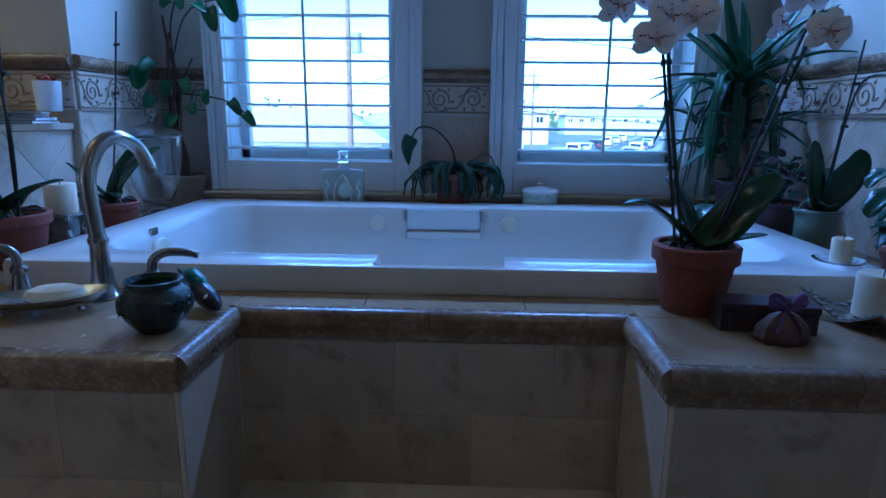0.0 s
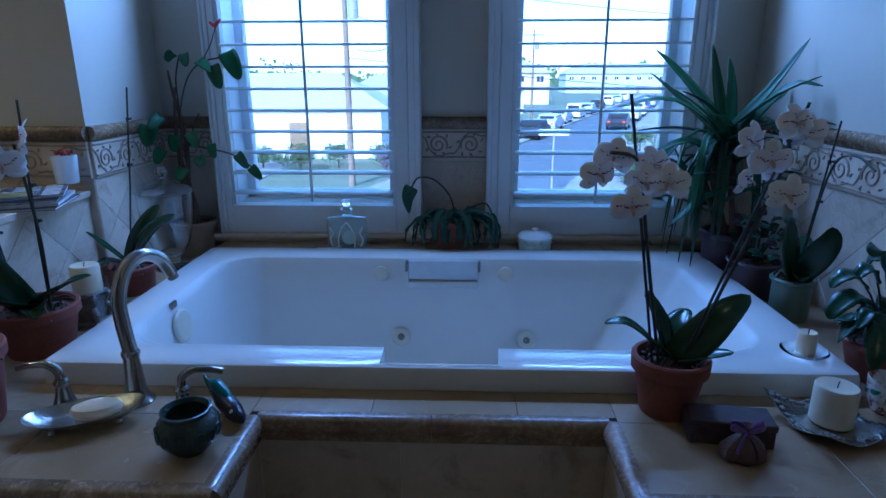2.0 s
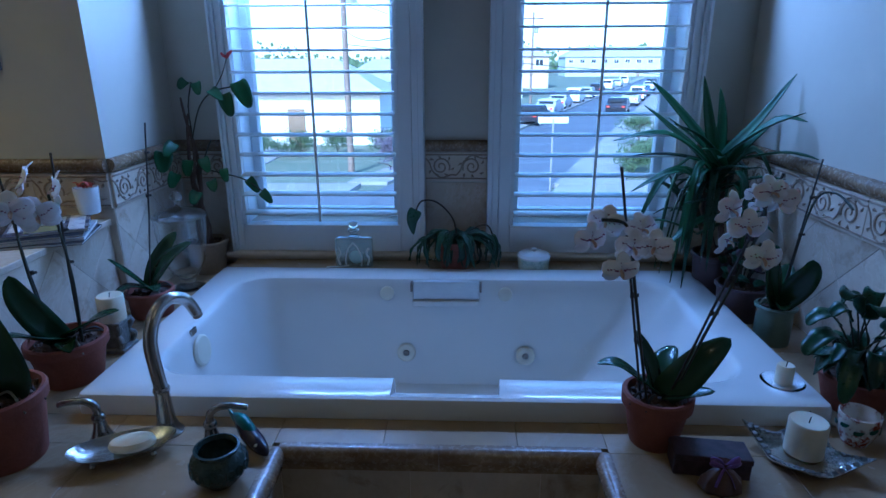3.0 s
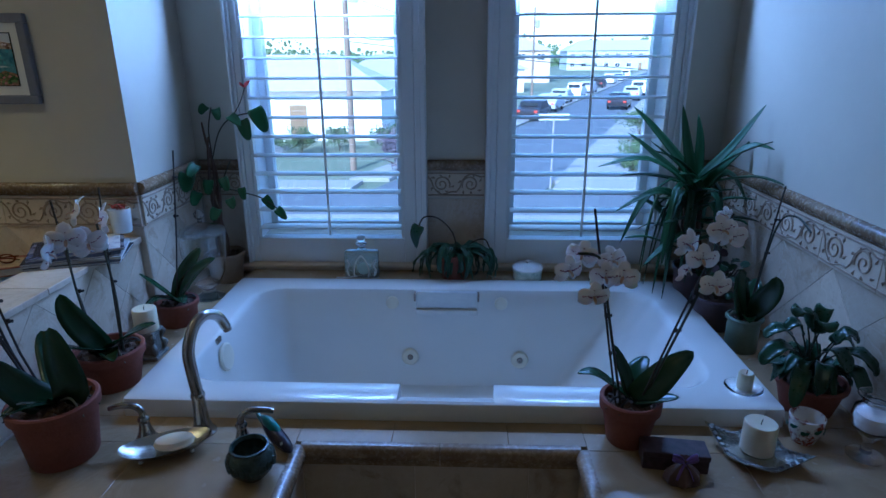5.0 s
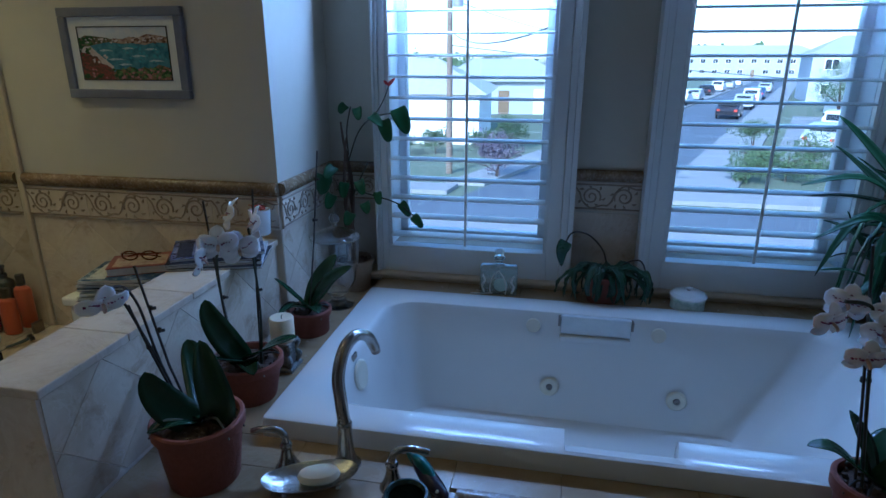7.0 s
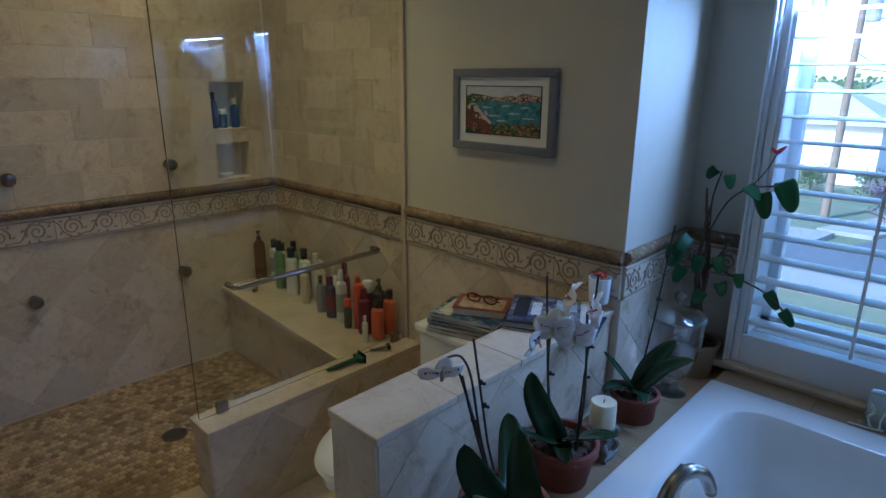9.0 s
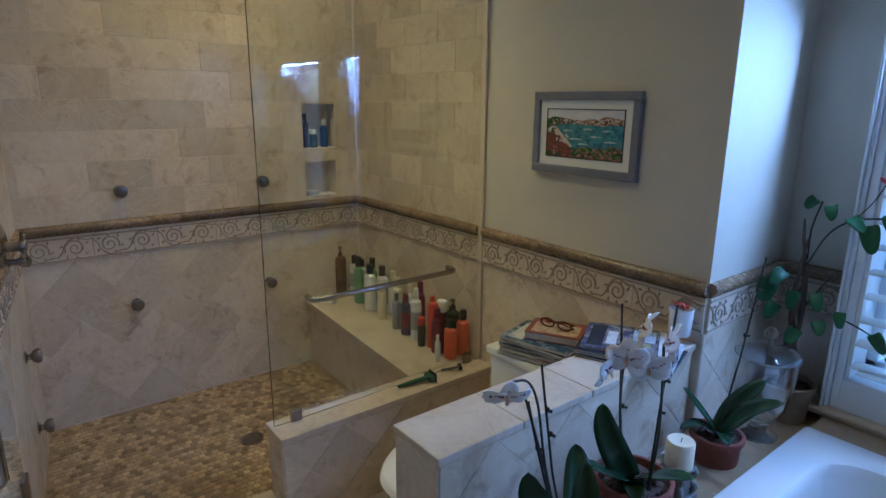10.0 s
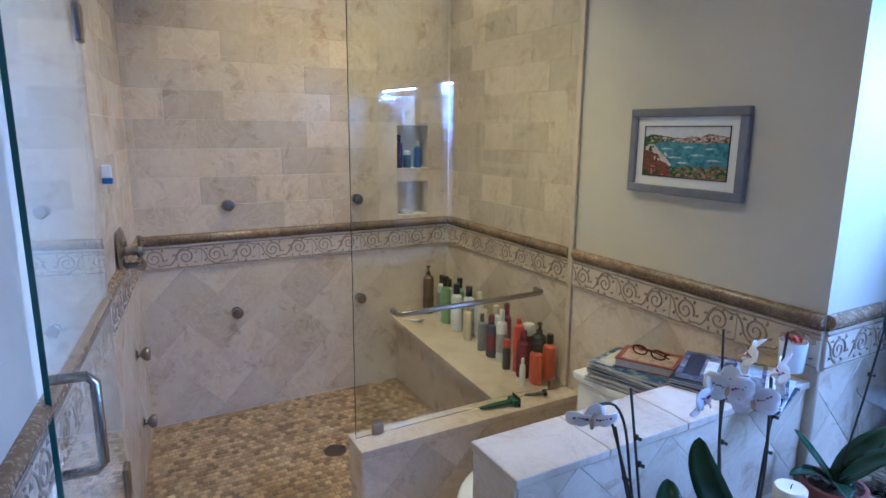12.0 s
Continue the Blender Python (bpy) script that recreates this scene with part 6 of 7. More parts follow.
# ---- toilet ----
TXC = -1.63
o = thing("toilet", pose(TXC, 1.5, 0), "white porcelain toilet with a closed lid", "toilet")
part("tank", box(-0.225, 0.225, 0.03, 0.270, 0.36, 0.628, 0.022, 4), PORCELAIN, o, smooth=True)
part("tank_lid", box(-0.235, 0.235, 0.018, 0.274, 0.629, 0.664, 0.010, 3), PORCELAIN, o, smooth=True)
bm = bmesh.new()
rows = []
for s, z, sh in ((0.55, 0.0, 0.10), (0.58, 0.06, 0.10), (0.50, 0.16, 0.08), (0.72, 0.26, 0.03), (0.98, 0.35, 0.0), (1.0, 0.385, 0.0), (0.95, 0.395, 0.0)):
    rows.append([bm.verts.new((0.185 * s * math.cos(a), -0.33 + sh + 0.25 * s * math.sin(a), z)) for a in (2 * math.pi * i / 36 for i in range(36))])
for a, b in zip(rows, rows[1:]):
    for i in range(36):
        bm.faces.new((a[i], a[(i + 1) % 36], b[(i + 1) % 36], b[i]))
bm.faces.new(rows[-1])
part("bowl", bm, PORCELAIN, o, smooth=True)
part("trapway", box(-0.12, 0.12, -0.20, 0.26, 0.0, 0.38, 0.03, 3), PORCELAIN, o, smooth=True)
s = part("seat", lathe([(0, 0.396), (1.0, 0.396), (1.03, 0.404), (1.0, 0.412), (0, 0.412)], 40), PORCELAIN, o, smooth=True)
s.matrix_local = Matrix.Translation((0, -0.33, 0)) @ Matrix.Diagonal((0.19, 0.255, 1, 1))
s = part("seat_lid", lathe([(0, 0.413), (0.99, 0.413), (1.01, 0.420), (0.97, 0.432), (0.6, 0.438), (0, 0.440)], 40), PORCELAIN, o, smooth=True)
s.matrix_local = Matrix.Translation((0, -0.33, 0)) @ Matrix.Diagonal((0.19, 0.255, 1, 1))


# ---- reading matter ----
def cover(base, bands, w, d, z, parent, m):
    """Printed blocks laid on a cover, each a thin sheet of its own."""
    for k, (x0, x1, y0, y1, mat) in enumerate(bands):
        part("print", box(x0 * w, x1 * w, y0 * d, y1 * d, z + 0.0002 + 0.0001 * k, z + 0.0005 + 0.0001 * k), mat, parent)


def magazine(x, y, z, turn, w, d, h, material, label, bands=(), tilt=0):
    o = thing("magazine", pose(x, y, z, tilt, 0, turn), label, "magazine", "stacked magazines")
    part("paper_block", box(-w / 2 + 0.001, w / 2 - 0.002, -d / 2 + 0.0015, d / 2 - 0.0015, 0.0006, h - 0.0006), PAPER, o)
    part("cover", box(-w / 2, w / 2, -d / 2, d / 2, h - 0.0006, h), material, o)
    part("back_cover", box(-w / 2, w / 2, -d / 2, d / 2, 0, 0.0006), material, o)
    part("spine", box(-w / 2 - 0.0006, -w / 2, -d / 2, d / 2, 0, h), material, o)
    if bands:
        cover(None, bands, w, d, h, o, None)
    return o


BLUEC, DARKC, REDC, WHITEC, PURPLEC = surface("blue_cover", (0.035, 0.075, 0.15), (0.42, 0.46, 0.48), 30, 0.25, spread=0.1, sharp=0.6, mix=0.58), plain("dark_cover", (0.03, 0.035, 0.05), 0.25), plain("red_cover", (0.24, 0.055, 0.04), 0.35), surface("white_cover", (0.66, 0.66, 0.64), (0.30, 0.30, 0.33), 32, 0.25, spread=0.1, sharp=0.6, mix=0.6), surface("violet_cover", (0.055, 0.06, 0.11), (0.38, 0.36, 0.34), 26, 0.25, spread=0.1, sharp=0.6, mix=0.56)
PALEBLUE, OLIVE, PINKC = surface("pale_blue_print", (0.20, 0.28, 0.38), (0.48, 0.50, 0.50), 40, 0.3, spread=0, sharp=0.5), plain("olive_print", (0.28, 0.26, 0.10), 0.3), plain("pink_print", (0.55, 0.30, 0.30), 0.3)
SX, SY, SZ = -1.66, 1.635, 0.6645
rng = random.Random(31)
z = SZ
for k in range(9):
    mat = (DARKC, WHITEC, REDC, WHITEC, DARKC, BLUEC, WHITEC, DARKC, BLUEC)[k]
    h = rng.uniform(0.006, 0.012)
    bands = ((-0.45, 0.1, 0.22, 0.40, PALEBLUE), (-0.4, 0.3, -0.05, 0.08, OLIVE), (-0.42, 0.42, -0.42, -0.2, WHITEC)) if k == 8 else ()
    magazine(SX + rng.uniform(-0.012, 0.012), SY + rng.uniform(-0.01, 0.01), z, -78 + rng.uniform(-7, 7), 0.21, 0.275, h, mat, "glossy magazine in a stack on the toilet tank", bands)
    z += h + 0.0008
o = thing("hardcover_book", pose(SX + 0.035, SY + 0.02, z, 0, 0, -62), "small red and cream hardcover book", "book")
part("paper_block", box(-0.070, 0.072, -0.100, 0.100, 0.002, 0.026), PAPER, o)
part("cover", box(-0.074, 0.075, -0.104, 0.104, 0.026, 0.0285, 0.0008), REDC, o)
part("back_cover", box(-0.074, 0.075, -0.104, 0.104, 0.0, 0.002, 0.0008), REDC, o)
part("spine", box(-0.078, -0.0745, -0.104, 0.104, 0.0, 0.0285, 0.001), REDC, o)
part("title_panel", box(-0.045, 0.060, -0.085, 0.085, 0.0286, 0.0291), surface("cream_print", (0.55, 0.45, 0.32), (0.30, 0.14, 0.09), 45, 0.4, spread=0, sharp=0.6, mix=0.58), o)
o = thing("reading_glasses", pose(SX + 0.035, SY + 0.02, z + 0.0293, 0, 0, 15), "folded tortoiseshell reading glasses on a book", "glasses")
TORT = plain("tortoiseshell", (0.10, 0.02, 0.012), 0.2)
for s in (-1, 1):
    bm = tube([(s * 0.034 + 0.026 * math.cos(a), -0.012, 0.020 + 0.016 * math.sin(a)) for a in (2 * math.pi * i / 20 for i in range(21))], 0.003, 6)
    part("rim", bm, TORT, o, smooth=True)
    part("temple", tube([(s * 0.062, -0.010, 0.026), (s * 0.060, 0.010, 0.022), (-s * 0.02, 0.022 + 0.006 * s, 0.012), (-s * 0.06, 0.024 + 0.006 * s, 0.004)], 0.0026, 6, steps=3), TORT, o, smooth=True)
part("bridge", tube([(-0.010, -0.012, 0.024), (0, -0.013, 0.029), (0.010, -0.012, 0.024)], 0.003, 6, steps=3), TORT, o, smooth=True)

# magazines on the low wall
z = PONY
for k, (dx, dy, turn, mat) in enumerate(((-1.235, 1.545, -72, DARKC), (-1.245, 1.555, -68, WHITEC), (-1.255, 1.550, -64, DARKC), (-1.262, 1.575, -60, PURPLEC))):
    h = (0.007, 0.009, 0.006, 0.008)[k]
    bands = ((-0.46, 0.46, 0.30, 0.46, WHITEC), (-0.40, 0.05, 0.02, 0.26, PALEBLUE), (0.1, 0.42, -0.1, 0.22, OLIVE), (-0.4, 0.4, -0.44, -0.28, DARKC), (-0.2, 0.3, -0.25, -0.14, WHITEC)) if k == 3 else ()
    magazine(dx, dy, z, turn, 0.215, 0.280, h, mat, "glossy magazine lying on the low marble wall", bands)
    z += h + 0.0008

o = thing("white_cup", pose(-1.192, 1.732, PONY + 0.0335), "white ceramic beaker holding dried petals", "beaker")
part("beaker", lathe([(0, 0), (0.031, 0), (0.034, 0.004), (0.038, 0.085), (0.038, 0.088), (0.035, 0.088), (0.032, 0.01), (0, 0.008)], 32), PORCELAIN, o, smooth=True)
bm = bmesh.new()
for k in range(14):
    a, d = rng.random() * 6.28, rng.random() * 0.026
    p = Vector((d * math.cos(a), d * math.sin(a), 0.084 + rng.random() * 0.010))
    q = p + Vector((rng.uniform(-0.02, 0.02), rng.uniform(-0.02, 0.02), rng.uniform(0, 0.014)))
    bm = blade([p, (p + q) / 2 + Vector((0, 0, 0.003)), q], 0.014, "leaf", 0.4, 0.0006, bm, None, 2)
part("petals", bm, plain("dried_petals", (0.42, 0.06, 0.03), 0.6), o, "dried red petals", True)

# ---- framed seascape ----
PX0, PX1, PZ0, PZ1 = -1.894, -1.424, 1.327, 1.624
o = thing("picture", pose((PX0 + PX1) / 2, Y_PIC, (PZ0 + PZ1) / 2), "framed seascape print in a grey frame", "picture")
W2_, H2_ = (PX1 - PX0) / 2, (PZ1 - PZ0) / 2
F = 0.030
for nm, a, b, c, d in (("frame_top", -W2_, W2_, H2_ - F, H2_), ("frame_bottom", -W2_, W2_, -H2_, -H2_ + F), ("frame_left", -W2_, -W2_ + F, -H2_ + F, H2_ - F), ("frame_right", W2_ - F, W2_, -H2_ + F, H2_ - F)):
    part(nm, box(a, b, -0.024, -0.001, c, d, 0.004), FRAMEGREY, o)
part("mat", box(-W2_ + F - 0.002, W2_ - F + 0.002, -0.012, -0.002, -H2_ + F - 0.002, H2_ - F + 0.002), MAT, o, "cream mat board")
w, h = 0.170, 0.085


def patch(name, pts, mat, lay):
    bm = bmesh.new()
    lo = [bm.verts.new((x * w, -0.0125 - lay * 0.0003, zz * h)) for x, zz in pts]
    hi = [bm.verts.new((x * w, -0.0128 - lay * 0.0003, zz * h)) for x, zz in pts]
    n = len(pts)
    bm.faces.new(hi)
    for i in range(n):
        bm.faces.new((lo[i], lo[(i + 1) % n], hi[(i + 1) % n], hi[i]))
    return part(name, bm, mat, o)


patch("sky", [(-1, 0.5), (1, 0.5), (1, 1), (-1, 1)], surface("print_sky", (0.58, 0.60, 0.63), (0.72, 0.68, 0.64), 38, 0.5, spread=0, sharp=0.4), 0)
patch("sea", [(-1, -1), (1, -1), (1, 0.55), (-1, 0.55)], surface("print_sea", (0.03, 0.15, 0.21), (0.14, 0.33, 0.37), 60, 0.5, spread=0, sharp=0.4, mix=0.53), 1)
patch("headland", [(-0.45, 0.47), (-0.2, 0.58), (0.0, 0.55), (0.15, 0.64), (0.35, 0.60), (0.55, 0.74), (0.75, 0.70), (1, 0.62), (1, 0.40), (0.7, 0.42), (0.5, 0.33), (0.2, 0.40), (0, 0.37)], surface("print_cliff", (0.20, 0.10, 0.06), (0.55, 0.40, 0.28), 90, 0.5, spread=0, sharp=0.6), 2)
patch("far_shore", [(-1, 0.55), (-0.85, 0.70), (-0.6, 0.66), (-0.35, 0.60), (-0.1, 0.48), (-0.4, 0.42), (-0.6, 0.36), (-0.8, 0.28), (-1, 0.25)], surface("print_town", (0.26, 0.17, 0.10), (0.04, 0.07, 0.03), 110, 0.5, spread=0, sharp=0.6), 3)
patch("beach", [(-1, 0.30), (-0.75, 0.28), (-0.62, 0.05), (-0.48, -0.18), (-0.28, -0.5), (-0.3, -0.72), (-0.55, -0.55), (-0.75, -0.45), (-1, -0.2)], surface("print_sand", (0.55, 0.42, 0.34), (0.70, 0.62, 0.55), 60, 0.5, spread=0, sharp=0.4), 3)
SURF = surface("print_surf", (0.62, 0.66, 0.66), (0.30, 0.44, 0.46), 110, 0.5, spread=0, sharp=0.6)
for fx, fz, fw in ((-0.42, 0.12, 0.16), (-0.2, -0.22, 0.20), (0.1, 0.2, 0.14), (0.35, -0.1, 0.20), (0.62, 0.16, 0.14), (0.0, -0.42, 0.16), (0.7, -0.28, 0.18)):
    patch("surf", [(fx - fw, fz), (fx - fw * 0.3, fz + 0.05), (fx + fw * 0.5, fz + 0.035), (fx + fw, fz - 0.02), (fx + fw * 0.2, fz - 0.02), (fx - fw * 0.5, fz - 0.045)], SURF, 2)
patch("rocky_shore", [(-1, 0.05), (-0.85, 0.02), (-0.75, -0.08), (-0.6, -0.2), (-0.55, -0.38), (-0.42, -0.45), (-0.3, -0.62), (-0.25, -1), (-1, -1)], surface("print_rocks", (0.30, 0.06, 0.045), (0.06, 0.06, 0.03), 120, 0.5, spread=0, sharp=0.6), 4)
patch("bushes", [(-0.3, -0.72), (-0.15, -0.60), (-0.05, -0.62), (0.1, -0.48), (0.25, -0.62), (0.42, -0.5), (0.55, -0.6), (0.75, -0.42), (1, -0.55), (1, -1), (-0.3, -1)], surface("print_bushes", (0.035, 0.085, 0.03), (0.34, 0.16, 0.09), 130, 0.5, sharp=0.7, spread=0), 5)

rng = random.Random(31)


def dabs(name, spots, mat, lay, size):
    """Small uneven brush dabs laid over the print, within the given boxes."""
    bm = bmesh.new()
    for x0, x1, z0, z1, n in spots:
        for k in range(n):
            cx, cz = rng.uniform(x0, x1), rng.uniform(z0, z1)
            a, r = rng.uniform(-0.5, 0.5), size * rng.uniform(0.6, 1.4)
            ring_ = []
            for q in range(6):
                t = q * math.pi / 3
                u, v = r * 1.5 * math.cos(t) * rng.uniform(0.7, 1.2), r * math.sin(t) * rng.uniform(0.7, 1.2)
                px, pz = cx * w + u * math.cos(a) - v * math.sin(a), cz * h + u * math.sin(a) + v * math.cos(a)
                ring_.append(bm.verts.new((max(-w, min(w, px)), -0.0142 - lay * 0.0003, max(-h, min(h, pz)))))
            bm.faces.new(ring_)
    tagged(part(name, bm, mat, o), "small painted brush dabs", kind="stuff")


dabs("foliage_dabs", [(-1, -0.65, 0.30, 0.62, 16), (-1, -0.7, -0.1, 0.25, 9), (-0.3, 1, -0.95, -0.6, 42), (-1, -0.5, -0.95, -0.75, 10)], plain("print_leaf_green", (0.03, 0.10, 0.025), 0.5), 1, 0.0052)
dabs("light_foliage_dabs", [(-0.3, 1, -0.9, -0.55, 26), (-1, -0.7, 0.15, 0.5, 7)], plain("print_light_green", (0.16, 0.26, 0.07), 0.5), 2, 0.004)
dabs("blossom_dabs", [(-0.2, 1, -1.0, -0.62, 22), (-0.8, -0.45, -0.95, -0.6, 6)], plain("print_pink", (0.55, 0.22, 0.20), 0.5), 3, 0.0035)
ROCKDAB = plain("print_rock_brown", (0.14, 0.06, 0.035), 0.5)
dabs("rock_dabs", [(-1, -0.62, -0.7, -0.05, 22)], ROCKDAB, 1, 0.0045)
dabs("cliff_dabs", [(0.15, 0.95, 0.40, 0.62, 16)], ROCKDAB, 1, 0.0045)
dabs("town_dabs", [(-0.85, 0.1, 0.42, 0.58, 18), (0.2, 0.9, 0.45, 0.62, 14), (-0.75, -0.4, -0.35, 0.1, 10)], plain("print_pale_pink", (0.72, 0.60, 0.52), 0.5), 3, 0.0032)
dabs("wave_dabs", [(-0.3, 0.95, -0.45, 0.35, 40)], plain("print_light_sea", (0.10, 0.36, 0.42), 0.5), 1, 0.0034)
part("print_edge", joined(joined(box(-w - 0.003, w + 0.003, -0.0150, -0.0121, h, h + 0.003), box(-w - 0.003, w + 0.003, -0.0150, -0.0121, -h - 0.003, -h)), joined(box(-w - 0.003, -w, -0.0150, -0.0121, -h, h), box(w, w + 0.003, -0.0150, -0.0121, -h, h))), WICK, o, "dark inner edge")
# ---- recessed ceiling lamps ----
GLOW = bpy.data.materials.new("lamp_lens")
GLOW.use_nodes = True
GLOW.node_tree.nodes["Principled BSDF"].inputs["Emission Color"].default_value = (1.0, 0.80, 0.58, 1)
GLOW.node_tree.nodes["Principled BSDF"].inputs["Emission Strength"].default_value = 3.0
for x, y in ((-2.70, 0.80), (-2.75, 1.45), (-1.65, 0.75), (0.45, -0.80)):
    o = thing("recessed_downlight", pose(x, y, TOP - 0.012), "round recessed ceiling lamp with a white rim", "ceiling lamp", "ceiling lamps")
    part("trim_ring", lathe([(0.055, 0.0), (0.085, 0.002), (0.087, 0.008), (0.080, 0.0115), (0.055, 0.0115)], 32), WHITE, o, smooth=True)
    part("lens", lathe([(0, 0.006), (0.054, 0.006), (0.054, 0.009), (0, 0.009)], 24), GLOW, o)
# ---- outside the windows ----
GZ = -3.4
ASPHALT = surface("asphalt", (0.105, 0.118, 0.135), (0.085, 0.096, 0.11), 0.6, 0.9, bump=0.2, spread=0)
CONCRETE = surface("concrete", (0.26, 0.256, 0.245), (0.20, 0.197, 0.19), 0.8, 0.85, spread=0.05)
GRASS = surface("lawn", (0.10, 0.13, 0.075), (0.15, 0.155, 0.10), 0.8, 0.95, spread=0)
STUCCO = surface("pale_stucco", (0.62, 0.58, 0.52), (0.56, 0.52, 0.46), 0.8, 0.9, spread=0.1)
SHINGLE = surface("grey_shingle", (0.38, 0.37, 0.36), (0.30, 0.29, 0.28), 3, 0.9, spread=0.15)
BARK = surface("bark", (0.11, 0.08, 0.06), (0.07, 0.05, 0.04), 6, 0.9, spread=0)
CROWN = island(surface("tree_leaves", (0.05, 0.085, 0.03), (0.09, 0.12, 0.05), 3, 0.7, spread=0.15), 0.35)
DARKGLASS = plain("dark_pane", (0.03, 0.035, 0.04), 0.08)
ground = structure("ground", box(-3000, 3000, 3.2, 3000, GZ - 1.0, GZ), GRASS, "open ground with lawns to the horizon")
own_wall = structure("house_base", box(-4.5, 2.5, -3.0, 2.44, GZ - 1.0, -0.21), STUCCO, "lower storey of the house itself")


def strip(name, pts, z, mat, label, thick=0.2):
    bm = bmesh.new()
    f = bm.faces.new([bm.verts.new((x, y, z)) for x, y in pts])
    r = bmesh.ops.extrude_face_region(bm, geom=[f])
    bmesh.ops.translate(bm, verts=[v for v in r["geom"] if isinstance(v, bmesh.types.BMVert)], vec=(0, 0, -thick))
    return structure(name, bm, mat, label)


strip("road", [(-3.6, 21), (2.9, 21), (56, 169), (49.6, 169)], GZ + 0.03, ASPHALT, "asphalt side street running away")
strip("cross_road", [(-200, 17.6), (200, 17.6), (200, 20.9), (-200, 20.9)], GZ + 0.026, ASPHALT, "asphalt street in front of the house")
strip("pavement", [(3.5, 22.6), (6.2, 22.6), (58.6, 169), (56.2, 169)], GZ + 0.16, CONCRETE, "pale concrete pavement and kerb")
strip("corner_pavement", [(3.3, 21.2), (80, 21.2), (80, 23.4), (5.8, 23.4), (3.9, 23.0)], GZ + 0.155, CONCRETE, "pale concrete pavement at the corner")
strip("far_pavement", [(-80, 21.2), (-4.2, 21.2), (-4.0, 22.6), (-80, 22.6)], GZ + 0.155, CONCRETE, "pale concrete pavement across the street")
strip("side_pavement", [(-4.6, 23.0), (-3.0, 23.0), (49.4, 169), (47.6, 169)], GZ + 0.14, CONCRETE, "pale concrete pavement")
strip("drive", [(-16, 22.8), (-9.5, 22.8), (-9.5, 33.4), (-16, 33.4)], GZ + 0.05, CONCRETE, "pale concrete drive")
strip("near_pavement", [(-80, 15.9), (80, 15.9), (80, 17.4), (-80, 17.4)], GZ + 0.15, CONCRETE, "pale concrete pavement by the house")
strip("lot", [(10.4, 32), (16, 32), (25, 58), (20.0, 58)], GZ + 0.06, CONCRETE, "pale paved forecourt")


def house(x, y, w, d, h, turn, wallmat, label, storeys=1):
    o = thing("house", pose(x, y, GZ, 0, 0, turn), label, "house", "houses along the street")
    part("wall", box(-w / 2, w / 2, -d / 2, d / 2, -0.5, h), wallmat, o)
    rise = d * 0.22
    bm = bmesh.new()
    e = 0.5
    a = [bm.verts.new(p) for p in ((-w / 2 - e, -d / 2 - e, h), (w / 2 + e, -d / 2 - e, h), (w / 2 + e, d / 2 + e, h), (-w / 2 - e, d / 2 + e, h))]
    b = [bm.verts.new(p) for p in ((-w / 2 + d * 0.35, 0, h + rise), (w / 2 - d * 0.35, 0, h + rise))]
    for f in ((a[0], a[1], b[1], b[0]), (a[1], a[2], b[1]), (a[2], a[3], b[0], b[1]), (a[3], a[0], b[0]), tuple(a[::-1])):
        bm.faces.new(f)
    part("roof", bm, SHINGLE, o)
    n = max(2, int(w / 3.2))
    for s in range(storeys):
        for k in range(n):
            cx = -w / 2 + (k + 0.5) * w / n
            z0 = 0.9 + s * 2.8
            if s == 0 and k == n - 1:
                part("garage_door", box(cx - 1.3, cx + 1.3, -d / 2 - 0.06, -d / 2 + 0.1, 0.0, 2.2, 0.02), WHITE, o)
                continue
            if s == 0 and k == n // 2:
                part("door", box(cx - 0.5, cx + 0.5, -d / 2 - 0.05, -d / 2 + 0.1, 0.0, 2.1, 0.02), BROWN, o)
                continue
            wd = part("window", box(cx - 0.75, cx + 0.75, -d / 2 - 0.07, -d / 2 + 0.1, z0, z0 + 1.25), WHITE, o)
            part("pane", box(cx - 0.66, cx - 0.04, -d / 2 - 0.09, -d / 2 - 0.05, z0 + 0.09, z0 + 1.16), DARKGLASS, wd)
            part("pane", box(cx + 0.04, cx + 0.66, -d / 2 - 0.09, -d / 2 - 0.05, z0 + 0.09, z0 + 1.16), DARKGLASS, wd)
    return o


CREAMW, GREYW, TANW = surface("cream_siding", (0.70, 0.68, 0.62), (0.64, 0.62, 0.56), 1, 0.85, spread=0), surface("grey_siding", (0.40, 0.42, 0.44), (0.35, 0.37, 0.39), 1, 0.85, spread=0), surface("tan_siding", (0.50, 0.42, 0.33), (0.45, 0.37, 0.28), 1, 0.85, spread=0)
house(-11.5, 39, 13, 9, 2.9, 2, CREAMW, "pale single-storey house with a grey hip roof")
house(-27, 37, 12, 9, 2.9, 0, TANW, "tan single-storey house with a grey hip roof")
house(-6, 60, 12, 9, 2.9, 8, GREYW, "grey single-storey house with a grey hip roof")
house(0.5, 84, 13, 9, 3.0, 10, CREAMW, "pale single-storey house with a grey hip roof")
house(24, 38, 11, 10, 5.4, -10, TANW, "tan two-storey house with a grey hip roof", 2)
house(29, 58, 11, 10, 2.9, -12, CREAMW, "pale single-storey house with a grey hip roof")
house(35, 82, 12, 10, 5.4, -12, GREYW, "grey two-storey house with a grey hip roof", 2)
house(7, 112, 14, 10, 5.4, 10, TANW, "tan two-storey house with a grey hip roof", 2)
house(53, 112, 14, 10, 2.9, -12, CREAMW, "pale single-storey house with a grey hip roof")
house(-30, 75, 16, 10, 2.9, 5, CREAMW, "pale single-storey house with a grey hip roof")
house(50, 192, 40, 14, 5.6, 0, GREYW, "long grey building at the end of the street", 2)


